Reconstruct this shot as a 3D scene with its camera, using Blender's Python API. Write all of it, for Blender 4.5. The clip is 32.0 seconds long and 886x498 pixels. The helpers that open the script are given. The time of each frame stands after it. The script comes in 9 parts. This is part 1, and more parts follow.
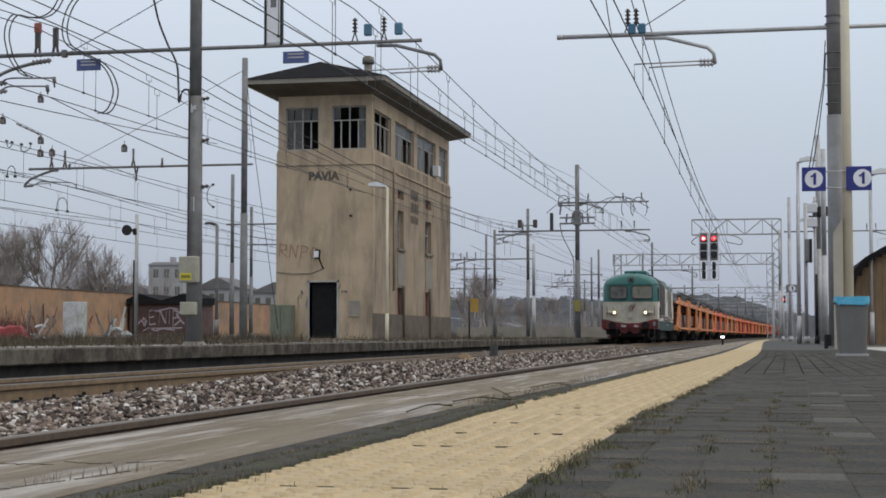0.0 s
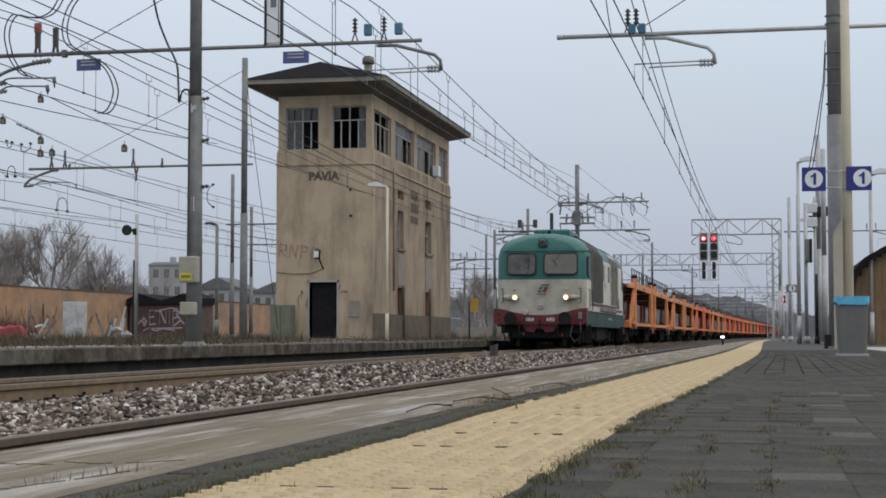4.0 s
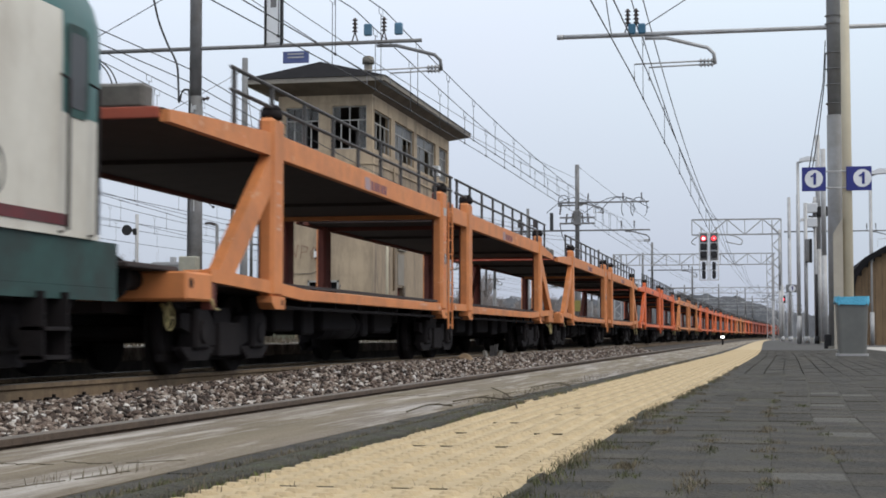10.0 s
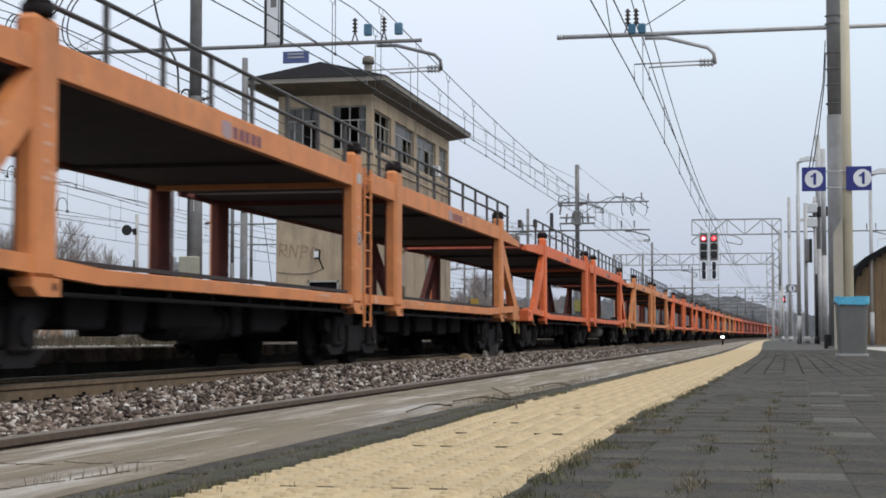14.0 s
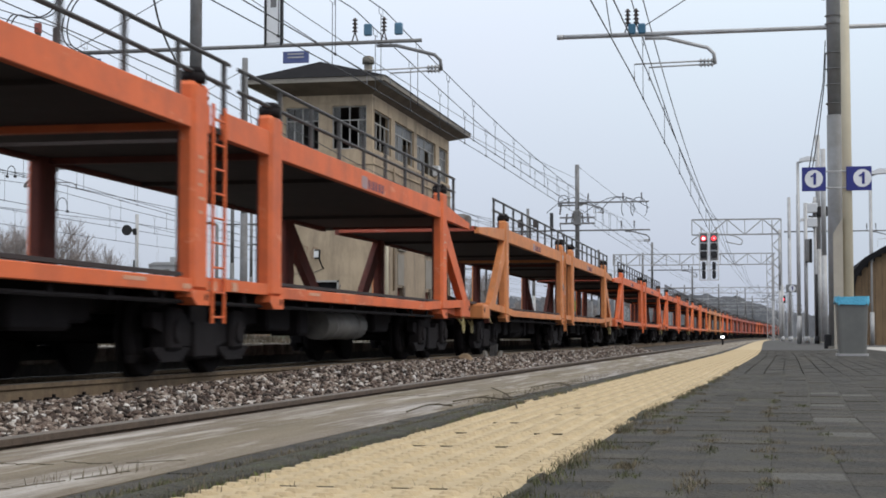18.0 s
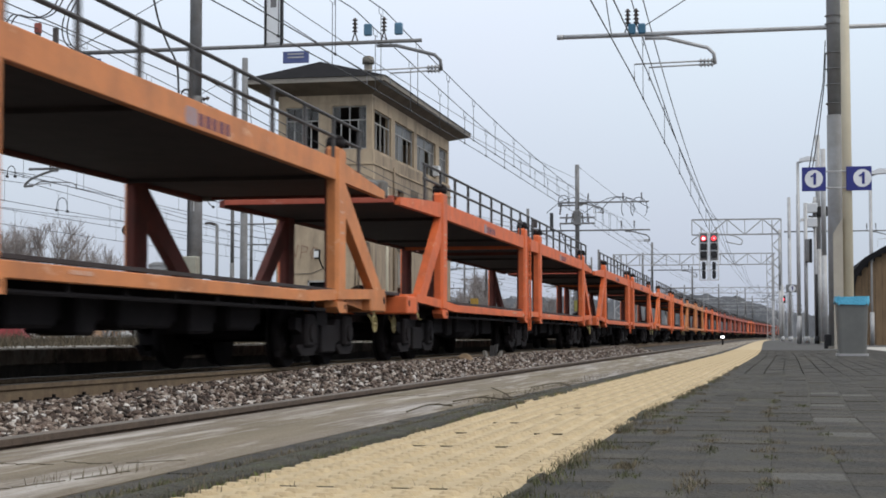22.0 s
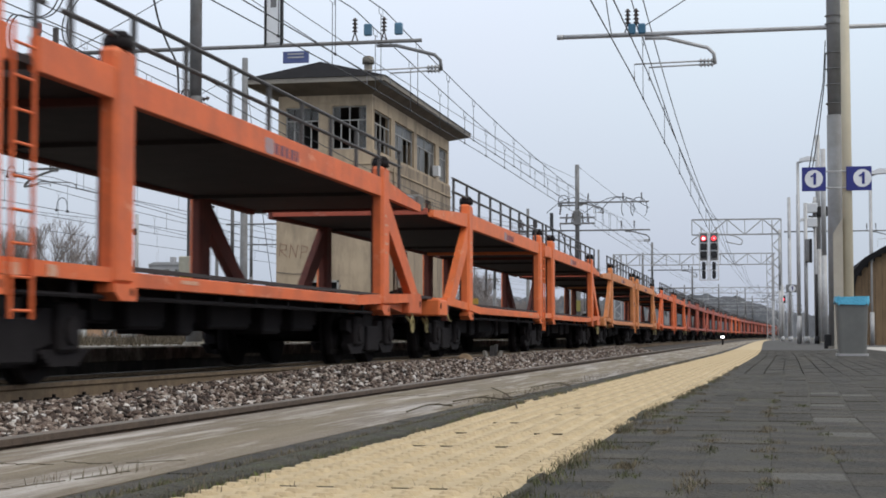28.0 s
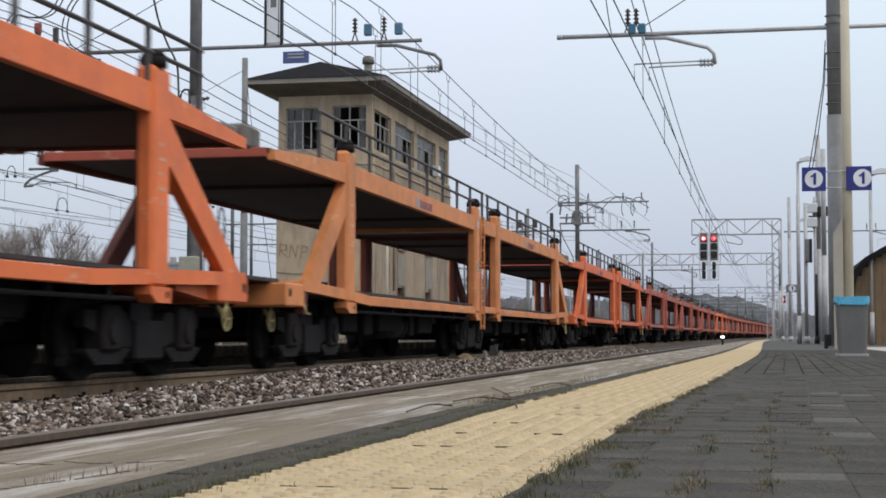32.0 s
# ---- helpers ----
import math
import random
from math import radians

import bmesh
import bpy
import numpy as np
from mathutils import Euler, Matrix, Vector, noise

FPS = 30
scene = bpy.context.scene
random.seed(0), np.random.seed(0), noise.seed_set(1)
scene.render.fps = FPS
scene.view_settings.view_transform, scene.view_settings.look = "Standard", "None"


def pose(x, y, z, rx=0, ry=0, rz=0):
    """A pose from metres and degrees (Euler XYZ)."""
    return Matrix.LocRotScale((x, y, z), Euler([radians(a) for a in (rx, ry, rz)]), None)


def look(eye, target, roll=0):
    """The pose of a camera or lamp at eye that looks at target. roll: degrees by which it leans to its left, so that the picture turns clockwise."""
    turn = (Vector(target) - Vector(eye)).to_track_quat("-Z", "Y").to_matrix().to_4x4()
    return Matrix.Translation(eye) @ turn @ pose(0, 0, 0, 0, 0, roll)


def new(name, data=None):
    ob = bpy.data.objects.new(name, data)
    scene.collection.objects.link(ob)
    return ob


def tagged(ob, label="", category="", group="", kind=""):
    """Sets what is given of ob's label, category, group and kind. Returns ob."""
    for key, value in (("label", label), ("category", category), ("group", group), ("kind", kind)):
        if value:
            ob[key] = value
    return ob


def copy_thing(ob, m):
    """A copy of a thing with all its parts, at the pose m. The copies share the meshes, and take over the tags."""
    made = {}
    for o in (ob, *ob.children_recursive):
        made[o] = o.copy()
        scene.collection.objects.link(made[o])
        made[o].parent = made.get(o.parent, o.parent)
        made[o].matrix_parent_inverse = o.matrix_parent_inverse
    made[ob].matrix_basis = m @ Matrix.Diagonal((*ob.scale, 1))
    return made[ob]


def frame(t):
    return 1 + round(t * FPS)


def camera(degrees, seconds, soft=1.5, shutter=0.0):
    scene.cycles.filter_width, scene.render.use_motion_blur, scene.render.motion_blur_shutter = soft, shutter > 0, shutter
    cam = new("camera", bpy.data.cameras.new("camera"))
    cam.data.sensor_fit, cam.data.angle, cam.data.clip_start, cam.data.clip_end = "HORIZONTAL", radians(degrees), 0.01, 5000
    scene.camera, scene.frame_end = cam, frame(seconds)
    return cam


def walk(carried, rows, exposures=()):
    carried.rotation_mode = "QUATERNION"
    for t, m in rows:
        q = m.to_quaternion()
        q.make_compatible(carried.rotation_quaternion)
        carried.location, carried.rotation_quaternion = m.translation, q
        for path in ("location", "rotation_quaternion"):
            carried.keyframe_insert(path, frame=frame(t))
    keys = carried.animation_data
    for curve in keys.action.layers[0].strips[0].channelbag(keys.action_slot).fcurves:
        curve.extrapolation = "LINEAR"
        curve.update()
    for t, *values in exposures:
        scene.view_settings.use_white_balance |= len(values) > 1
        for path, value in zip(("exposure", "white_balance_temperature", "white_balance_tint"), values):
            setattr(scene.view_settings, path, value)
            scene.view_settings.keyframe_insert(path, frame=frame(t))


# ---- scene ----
cam = camera(31.28, 32.0, soft=1.75, shutter=0.4)
EYE = pose(0, 0, 0.2, 93.138, 0, 11.45)
walk(cam, [(0.0, EYE), (32.0, EYE)], exposures=[(0.0, 0.0), (7.0, 0.0), (8.2, 0.2), (9.0, 0.29), (20.0, 0.29), (32.0, 0.25)])

# ---- light: an overcast winter day ----
world = bpy.data.worlds.new("overcast_sky")
scene.world = world
world.use_nodes = True
wn, wl = world.node_tree.nodes, world.node_tree.links
wn.clear()
sky = wn.new("ShaderNodeTexSky")
sky.sky_type, sky.sun_disc = "NISHITA", False
sky.sun_elevation, sky.sun_rotation = radians(48), radians(115)
sky.dust_density, sky.air_density = 4.0, 1.2
clear = wn.new("ShaderNodeBackground")
clear.inputs["Strength"].default_value = 0.08
wl.new(sky.outputs["Color"], clear.inputs["Color"])
geo = wn.new("ShaderNodeTexCoord")
sep = wn.new("ShaderNodeSeparateXYZ")
wl.new(geo.outputs["Generated"], sep.inputs[0])
ramp = wn.new("ShaderNodeValToRGB")
ramp.color_ramp.elements[0].position, ramp.color_ramp.elements[0].color = 0.0, (0.233, 0.258, 0.306, 1)
ramp.color_ramp.elements[1].position, ramp.color_ramp.elements[1].color = 0.26, (0.417, 0.455, 0.53, 1)
top_ = ramp.color_ramp.elements.new(1.0)
top_.color = (0.70, 0.725, 0.755, 1)
cl = wn.new("ShaderNodeTexNoise")
cl.inputs["Scale"].default_value, cl.inputs["Detail"].default_value = 2.0, 4.0
wl.new(sep.outputs["Z"], ramp.inputs["Fac"])
mixc = wn.new("ShaderNodeMix")
mixc.data_type, mixc.blend_type = "RGBA", "SOFT_LIGHT"
mixc.inputs["Factor"].default_value = 0.12
wl.new(ramp.outputs["Color"], mixc.inputs["A"])
wl.new(cl.outputs["Color"], mixc.inputs["B"])
cloud = wn.new("ShaderNodeBackground")
cloud.inputs["Strength"].default_value = 1.9
wl.new(mixc.outputs["Result"], cloud.inputs["Color"])
mix = wn.new("ShaderNodeMixShader")
mix.inputs["Fac"].default_value = 0.88
wl.new(clear.outputs[0], mix.inputs[1])
wl.new(cloud.outputs[0], mix.inputs[2])
out = wn.new("ShaderNodeOutputWorld")
wl.new(mix.outputs[0], out.inputs["Surface"])
sun = new("sun", bpy.data.lights.new("sun", "SUN"))
sun.data.energy, sun.data.angle, sun.data.color = 0.7, radians(40), (1.0, 0.88, 0.70)
sun.matrix_world = look((50, -22, 60), (0, 0, 0))


# ---- materials ----
def mat(name, col, col2=None, scale=4.0, rough=0.8, metal=0.0, bump=0.0, bscale=40.0, dirt=None, dscale=1.2,
        damount=0.4, vary=0.0, stretch=(1, 1, 1), emit=None, estr=0.0, spec=0.4, streaks=0.0, chips=None, dstretch=None, cfrom=0.60):
    """A surface with grain (two noises), large stains and fine relief, at real size."""
    m = bpy.data.materials.new(name)
    m.use_nodes = True
    n, l = m.node_tree.nodes, m.node_tree.links
    b = n["Principled BSDF"]
    b.inputs["Roughness"].default_value, b.inputs["Metallic"].default_value = rough, metal
    b.inputs["Specular IOR Level"].default_value = spec
    tc = n.new("ShaderNodeTexCoord")
    mp = n.new("ShaderNodeMapping")
    mp.inputs["Scale"].default_value = stretch
    l.new(tc.outputs["Object"], mp.inputs["Vector"])
    n1 = n.new("ShaderNodeTexNoise")
    n1.inputs["Scale"].default_value, n1.inputs["Detail"].default_value, n1.inputs["Roughness"].default_value = scale, 6.0, 0.65
    l.new(mp.outputs[0], n1.inputs["Vector"])
    r1 = n.new("ShaderNodeValToRGB")
    r1.color_ramp.elements[0].position, r1.color_ramp.elements[1].position = 0.3, 0.7
    c2 = col2 or tuple(c * 0.72 for c in col)
    r1.color_ramp.elements[0].color, r1.color_ramp.elements[1].color = (*c2, 1), (*col, 1)
    l.new(n1.outputs["Fac"], r1.inputs["Fac"])
    colour = r1.outputs["Color"]
    if dirt:
        n2 = n.new("ShaderNodeTexNoise")
        n2.inputs["Scale"].default_value, n2.inputs["Detail"].default_value = dscale, 8.0
        n2.inputs["Roughness"].default_value = 0.7
        if streaks or dstretch:
            mp2 = n.new("ShaderNodeMapping")
            mp2.inputs["Scale"].default_value = dstretch or (1, 1, streaks)
            l.new(tc.outputs["Object"], mp2.inputs["Vector"])
            l.new(mp2.outputs[0], n2.inputs["Vector"])
        else:
            l.new(tc.outputs["Object"], n2.inputs["Vector"])
        r2 = n.new("ShaderNodeValToRGB")
        r2.color_ramp.elements[0].position, r2.color_ramp.elements[1].position = 0.45, 0.68
        r2.color_ramp.elements[0].color = (0, 0, 0, 1)
        r2.color_ramp.elements[1].color = (damount, damount, damount, 1)
        l.new(n2.outputs["Fac"], r2.inputs["Fac"])
        mx = n.new("ShaderNodeMix")
        mx.data_type = "RGBA"
        l.new(r2.outputs["Color"], mx.inputs["Factor"])
        l.new(colour, mx.inputs["A"])
        mx.inputs["B"].default_value = (*dirt, 1)
        colour = mx.outputs["Result"]
    if chips:
        mp3 = n.new("ShaderNodeMapping")
        mp3.inputs["Scale"].default_value = dstretch or (1, 0.4, 1)
        l.new(tc.outputs["Object"], mp3.inputs["Vector"])
        n4 = n.new("ShaderNodeTexNoise")
        n4.inputs["Scale"].default_value, n4.inputs["Detail"].default_value, n4.inputs["Roughness"].default_value = 4.5, 7.0, 0.72
        l.new(mp3.outputs[0], n4.inputs["Vector"])
        r4 = n.new("ShaderNodeMapRange")
        r4.inputs["From Min"].default_value, r4.inputs["From Max"].default_value = cfrom, 0.66
        r4.inputs["To Max"].default_value = 0.6
        l.new(n4.outputs["Fac"], r4.inputs["Value"])
        mx4 = n.new("ShaderNodeMix")
        mx4.data_type = "RGBA"
        l.new(r4.outputs["Result"], mx4.inputs["Factor"])
        l.new(colour, mx4.inputs["A"])
        mx4.inputs["B"].default_value = (*chips, 1)
        colour = mx4.outputs["Result"]
    if vary:
        oi = n.new("ShaderNodeObjectInfo")
        gi = n.new("ShaderNodeNewGeometry")
        ad = n.new("ShaderNodeMath")
        ad.operation = "ADD"
        l.new(oi.outputs["Random"], ad.inputs[0])
        l.new(gi.outputs["Random Per Island"], ad.inputs[1])
        fr = n.new("ShaderNodeMath")
        fr.operation = "FRACT"
        l.new(ad.outputs[0], fr.inputs[0])
        mr = n.new("ShaderNodeMapRange")
        mr.inputs["To Min"].default_value, mr.inputs["To Max"].default_value = 1 - vary, 1 + vary
        l.new(fr.outputs[0], mr.inputs["Value"])
        hs = n.new("ShaderNodeHueSaturation")
        l.new(mr.outputs["Result"], hs.inputs["Value"])
        l.new(colour, hs.inputs["Color"])
        colour = hs.outputs["Color"]
    l.new(colour, b.inputs["Base Color"])
    if bump:
        n3 = n.new("ShaderNodeTexNoise")
        n3.inputs["Scale"].default_value, n3.inputs["Detail"].default_value = bscale, 5.0
        l.new(tc.outputs["Object"], n3.inputs["Vector"])
        bp = n.new("ShaderNodeBump")
        bp.inputs["Strength"].default_value, bp.inputs["Distance"].default_value = bump, 0.02
        l.new(n3.outputs["Fac"], bp.inputs["Height"])
        l.new(bp.outputs[0], b.inputs["Normal"])
    if emit:
        b.inputs["Emission Color"].default_value, b.inputs["Emission Strength"].default_value = (*emit, 1), estr
    return m


def glass(name, col=(0.8, 0.85, 0.85), rough=0.03, alpha=0.45):
    m = bpy.data.materials.new(name)
    m.use_nodes = True
    b = m.node_tree.nodes["Principled BSDF"]
    b.inputs["Base Color"].default_value, b.inputs["Roughness"].default_value = (*col, 1), rough
    b.inputs["Alpha"].default_value, b.inputs["Specular IOR Level"].default_value = alpha, 0.35
    return m


M_EARTH = mat("dry_earth_and_grass", (0.13, 0.12, 0.075), (0.07, 0.065, 0.045), 0.8, 0.95, bump=0.6, bscale=8, dirt=(0.05, 0.06, 0.03), dscale=0.3)
M_PAVER = mat("dark_wet_paver", (0.066, 0.062, 0.055), (0.044, 0.042, 0.038), 9, 0.8, bump=0.9, bscale=90, dirt=(0.088, 0.078, 0.056), dscale=4, damount=0.75, vary=0.18, spec=0.15)
M_PAVLIGHT = mat("worn_pale_paver", (0.135, 0.128, 0.114), (0.09, 0.086, 0.078), 9, 0.8, bump=0.9, bscale=90, dirt=(0.07, 0.065, 0.05), dscale=4, spec=0.15)
M_PAVFAR = mat("dark_paving", (0.062, 0.057, 0.052), (0.042, 0.039, 0.036), 6, 0.85, bump=0.3, bscale=60, dirt=(0.045, 0.05, 0.045), dscale=1.0)
M_JOINT = mat("mossy_joint_earth", (0.03, 0.027, 0.022), (0.014, 0.013, 0.012), 30, 0.95, bump=0.5, bscale=120)
M_JOINTFILL = mat("silted_joint", (0.06, 0.056, 0.046), (0.036, 0.034, 0.03), 40, 0.95, bump=0.5, bscale=150, dirt=(0.075, 0.068, 0.035), dscale=5, damount=0.8)
M_MOSS = mat("dark_joint_moss", (0.10, 0.075, 0.04), (0.05, 0.042, 0.025), 60, 0.95, bump=0.5, bscale=200)
M_YELLOW = mat("yellow_tactile_tile", (0.50, 0.395, 0.245), (0.41, 0.325, 0.20), 14, 0.9, bump=0.5, bscale=70, dirt=(0.34, 0.275, 0.17), dscale=4, damount=0.6, vary=0.06, spec=0.2)
# Pale patches in the colour stand in for sky sheen on the wet coping.
M_COPING = mat("wet_concrete_coping", (0.225, 0.19, 0.138), (0.135, 0.112, 0.08), 3.0, 0.6, bump=0.5, bscale=110, dirt=(0.105, 0.075, 0.054), dscale=2.2, damount=0.85, spec=0.14, stretch=(3.0, 0.25, 1), chips=(0.54, 0.51, 0.465), cfrom=0.50, dstretch=(2.4, 0.18, 1))
# damp patches shine where the concrete is worn smooth
kn, kl = M_COPING.node_tree.nodes, M_COPING.node_tree.links
kt = kn.new("ShaderNodeTexNoise")
kt.inputs["Scale"].default_value, kt.inputs["Detail"].default_value = 1.3, 6.0
kp = kn.new("ShaderNodeMapping")
kp.inputs["Scale"].default_value = (4.0, 0.3, 1)
kl.new(kn["Texture Coordinate"].outputs["Object"], kp.inputs["Vector"])
kl.new(kp.outputs[0], kt.inputs["Vector"])
kr = kn.new("ShaderNodeMapRange")
kr.inputs["From Min"].default_value, kr.inputs["From Max"].default_value = 0.42, 0.62
kr.inputs["To Min"].default_value, kr.inputs["To Max"].default_value = 0.9, 0.5
kl.new(kt.outputs["Fac"], kr.inputs["Value"])
kl.new(kr.outputs["Result"], kn["Principled BSDF"].inputs["Roughness"])
M_CONC = mat("weathered_concrete", (0.27, 0.25, 0.21), (0.17, 0.16, 0.14), 3.0, 0.85, bump=0.4, bscale=50, dirt=(0.07, 0.065, 0.055), dscale=1.2, damount=0.8)
# Platform faces, darker than the coping above them.
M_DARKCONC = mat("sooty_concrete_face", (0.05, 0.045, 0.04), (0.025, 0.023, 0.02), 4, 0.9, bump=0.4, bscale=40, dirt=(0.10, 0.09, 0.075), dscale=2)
M_BALLAST = mat("ballast_bed", (0.06, 0.05, 0.042), (0.03, 0.025, 0.021), 22, 0.9, bump=1.0, bscale=30)
M_STONE = mat("ballast_stone", (0.26, 0.225, 0.20), (0.15, 0.125, 0.11), 20, 0.85, bump=0.3, bscale=60, vary=0.62)
sn, sl = M_STONE.node_tree.nodes, M_STONE.node_tree.links
sg_ = sn.new("ShaderNodeNewGeometry")
sr = sn.new("ShaderNodeValToRGB")
for p_, c_ in ((0.3, (0.065, 0.045, 0.036, 1)), (0.6, (0.18, 0.135, 0.108, 1)), (0.84, (0.33, 0.28, 0.235, 1))):
    e_ = sr.color_ramp.elements.new(p_)
    e_.color = c_
sr.color_ramp.elements[0].color = (0.026, 0.021, 0.018, 1)
sr.color_ramp.elements[-1].color = (0.58, 0.56, 0.53, 1)
sl.new(sg_.outputs["Random Per Island"], sr.inputs["Fac"])
sm = sn.new("ShaderNodeMix")
sm.data_type, sm.blend_type = "RGBA", "OVERLAY"
sm.inputs["Factor"].default_value = 0.45
sl.new(sr.outputs["Color"], sm.inputs["A"])
sl.new(sn["Noise Texture"].outputs["Fac"], sm.inputs["B"])
sl.new(sm.outputs["Result"], sn["Principled BSDF"].inputs["Base Color"])
M_SOOTY = mat("sooty_platform_coping", (0.085, 0.074, 0.06), (0.028, 0.025, 0.022), 2.6, 0.95, bump=0.6, bscale=40, dirt=(0.26, 0.235, 0.195), dscale=2.4, damount=0.6, spec=0.1)
M_RAILTOP = mat("worn_rail_steel", (0.14, 0.122, 0.105), (0.09, 0.078, 0.066), 8, 0.65, 0.2)
M_RUST = mat("rusty_rail_side", (0.235, 0.17, 0.105), (0.13, 0.092, 0.06), 10, 0.9, 0.0, bump=0.3, bscale=60, dirt=(0.24, 0.175, 0.10), dscale=1.2)
M_RUSTD = mat("dark_rusty_rail", (0.125, 0.09, 0.066), (0.06, 0.045, 0.035), 10, 0.9, bump=0.3, bscale=60, dirt=(0.16, 0.11, 0.07), dscale=1.5)
M_RAILDULL = mat("dull_brown_rail_head", (0.165, 0.145, 0.122), (0.10, 0.087, 0.074), 8, 0.7, 0.1, dirt=(0.12, 0.08, 0.055), dscale=2)
M_STUCCO = mat("ochre_stucco", (0.47, 0.375, 0.265), (0.39, 0.31, 0.215), 0.9, 0.92, bump=0.35, bscale=30, dirt=(0.20, 0.165, 0.125), dscale=0.9, damount=0.95, streaks=0.3)
# Side wall: stained, and its base colour darkened for the weaker light there.
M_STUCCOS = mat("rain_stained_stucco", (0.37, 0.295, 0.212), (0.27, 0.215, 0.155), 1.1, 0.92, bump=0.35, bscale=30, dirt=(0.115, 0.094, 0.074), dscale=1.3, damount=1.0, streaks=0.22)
M_STUCCO2 = mat("grimy_plinth_stucco", (0.155, 0.125, 0.098), (0.095, 0.078, 0.062), 1.5, 0.95, bump=0.4, bscale=30, dirt=(0.07, 0.058, 0.048), dscale=1.2, damount=0.8)
# Underside of the eaves, darker than the walls; also wall coping and pipes.
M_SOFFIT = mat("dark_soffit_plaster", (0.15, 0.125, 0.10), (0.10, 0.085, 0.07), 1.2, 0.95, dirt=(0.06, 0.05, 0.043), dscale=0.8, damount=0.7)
M_ROOF = mat("dark_roof_felt", (0.020, 0.0195, 0.0215), (0.011, 0.011, 0.012), 3, 0.95, bump=0.5, bscale=14, spec=0.1)
M_FASCIA = mat("grey_fascia", (0.30, 0.275, 0.235), (0.2, 0.185, 0.16), 3, 0.8, dirt=(0.1, 0.09, 0.075), dscale=1.5)
# Near-black colour that stands in for shade indoors and behind grilles.
M_DARK = mat("dark_interior", (0.03, 0.03, 0.033), None, 3, 0.9)
M_WINFRAME = mat("faded_window_frame", (0.42, 0.42, 0.40), (0.28, 0.28, 0.27), 6, 0.7, dirt=(0.12, 0.1, 0.08), dscale=3)
M_GLASS = glass("dusty_pane", (0.135, 0.135, 0.13), 0.3, 0.55)
M_STEEL = mat("galvanised_steel", (0.46, 0.465, 0.47), (0.36, 0.365, 0.37), 3, 0.55, 0.35, bump=0.1, bscale=60, dirt=(0.17, 0.155, 0.135), dscale=1.2)
M_STEELM = mat("dull_galvanised_steel", (0.30, 0.307, 0.313), (0.22, 0.226, 0.232), 2, 0.6, 0.3, bump=0.1, bscale=60, dirt=(0.15, 0.14, 0.125), dscale=0.9, damount=0.7)
M_STEELD = mat("weathered_steel", (0.225, 0.23, 0.235), (0.15, 0.155, 0.16), 3, 0.65, 0.2, dirt=(0.09, 0.075, 0.06), dscale=1.2, damount=0.7)
M_INSUL = mat("dark_glazed_insulator", (0.075, 0.06, 0.055), (0.05, 0.042, 0.04), 6, 0.45)
M_CABLE = mat("dark_cable", (0.055, 0.058, 0.062), None, 3, 0.6, 0.2)
M_BLACK = mat("black_rubber", (0.02, 0.02, 0.022), None, 5, 0.7)
M_BLUEF = mat("faded_blue_sign", (0.085, 0.115, 0.27), (0.06, 0.08, 0.20), 4, 0.6)
M_BLUE = mat("blue_sign_enamel", (0.022, 0.03, 0.20), (0.02, 0.025, 0.16), 4, 0.4)
M_OFFWHITE = mat("weathered_white_paint", (0.58, 0.60, 0.61), (0.45, 0.465, 0.475), 3, 0.7, dirt=(0.22, 0.2, 0.17), dscale=2.0, damount=0.7)
M_WHITE = mat("white_enamel", (0.72, 0.74, 0.76), (0.62, 0.64, 0.66), 4, 0.5)
M_HANDWHEEL = mat("cream_yellow_paint", (0.44, 0.37, 0.16), (0.27, 0.22, 0.10), 8, 0.6)
M_TANK = mat("dusty_tank", (0.16, 0.15, 0.135), (0.07, 0.066, 0.06), 4, 0.7)
M_RAILING = mat("dark_railing_paint", (0.085, 0.08, 0.078), (0.055, 0.052, 0.05), 4, 0.6, 0.2)
M_CABBOX = mat("grey_green_box", (0.36, 0.355, 0.29), (0.28, 0.275, 0.225), 4, 0.7, dirt=(0.17, 0.15, 0.11), dscale=2.5)
M_BEIGE = mat("beige_painted_pole", (0.60, 0.545, 0.41), (0.50, 0.455, 0.345), 3, 0.6, dirt=(0.25, 0.22, 0.16), dscale=1.5)
M_BINGREY = mat("grey_bin_plastic", (0.15, 0.154, 0.146), (0.115, 0.119, 0.115), 5, 0.55, dirt=(0.11, 0.11, 0.1), dscale=2)
M_BAG = mat("light_blue_bag", (0.10, 0.42, 0.60), (0.06, 0.32, 0.50), 9, 0.35, bump=0.6, bscale=25)
M_ORANGEWALL = mat("orange_plaster_wall", (0.44, 0.265, 0.155), (0.33, 0.21, 0.13), 0.7, 0.92, bump=0.3, bscale=20, dirt=(0.20, 0.15, 0.12), dscale=0.45, damount=1.0)
# Bark colour lightened to grey for the haze of distance.
M_BARK = mat("bare_twig_bark", (0.30, 0.268, 0.255), (0.21, 0.188, 0.18), 5, 0.9)
M_GRASS = mat("dull_grass", (0.095, 0.105, 0.04), (0.055, 0.058, 0.027), 3, 0.9, vary=0.45)
M_DRYWEED = mat("dry_weed", (0.105, 0.084, 0.054), (0.055, 0.045, 0.032), 6, 0.9, vary=0.4)
M_STRAW = mat("withered_platform_weed", (0.175, 0.145, 0.095), (0.09, 0.075, 0.05), 6, 0.9, vary=0.4)
# Cream is split by light: sides brighter, the grimy front darker.
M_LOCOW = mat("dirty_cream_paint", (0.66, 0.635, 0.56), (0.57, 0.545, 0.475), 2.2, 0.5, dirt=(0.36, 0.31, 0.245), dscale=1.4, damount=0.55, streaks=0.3)
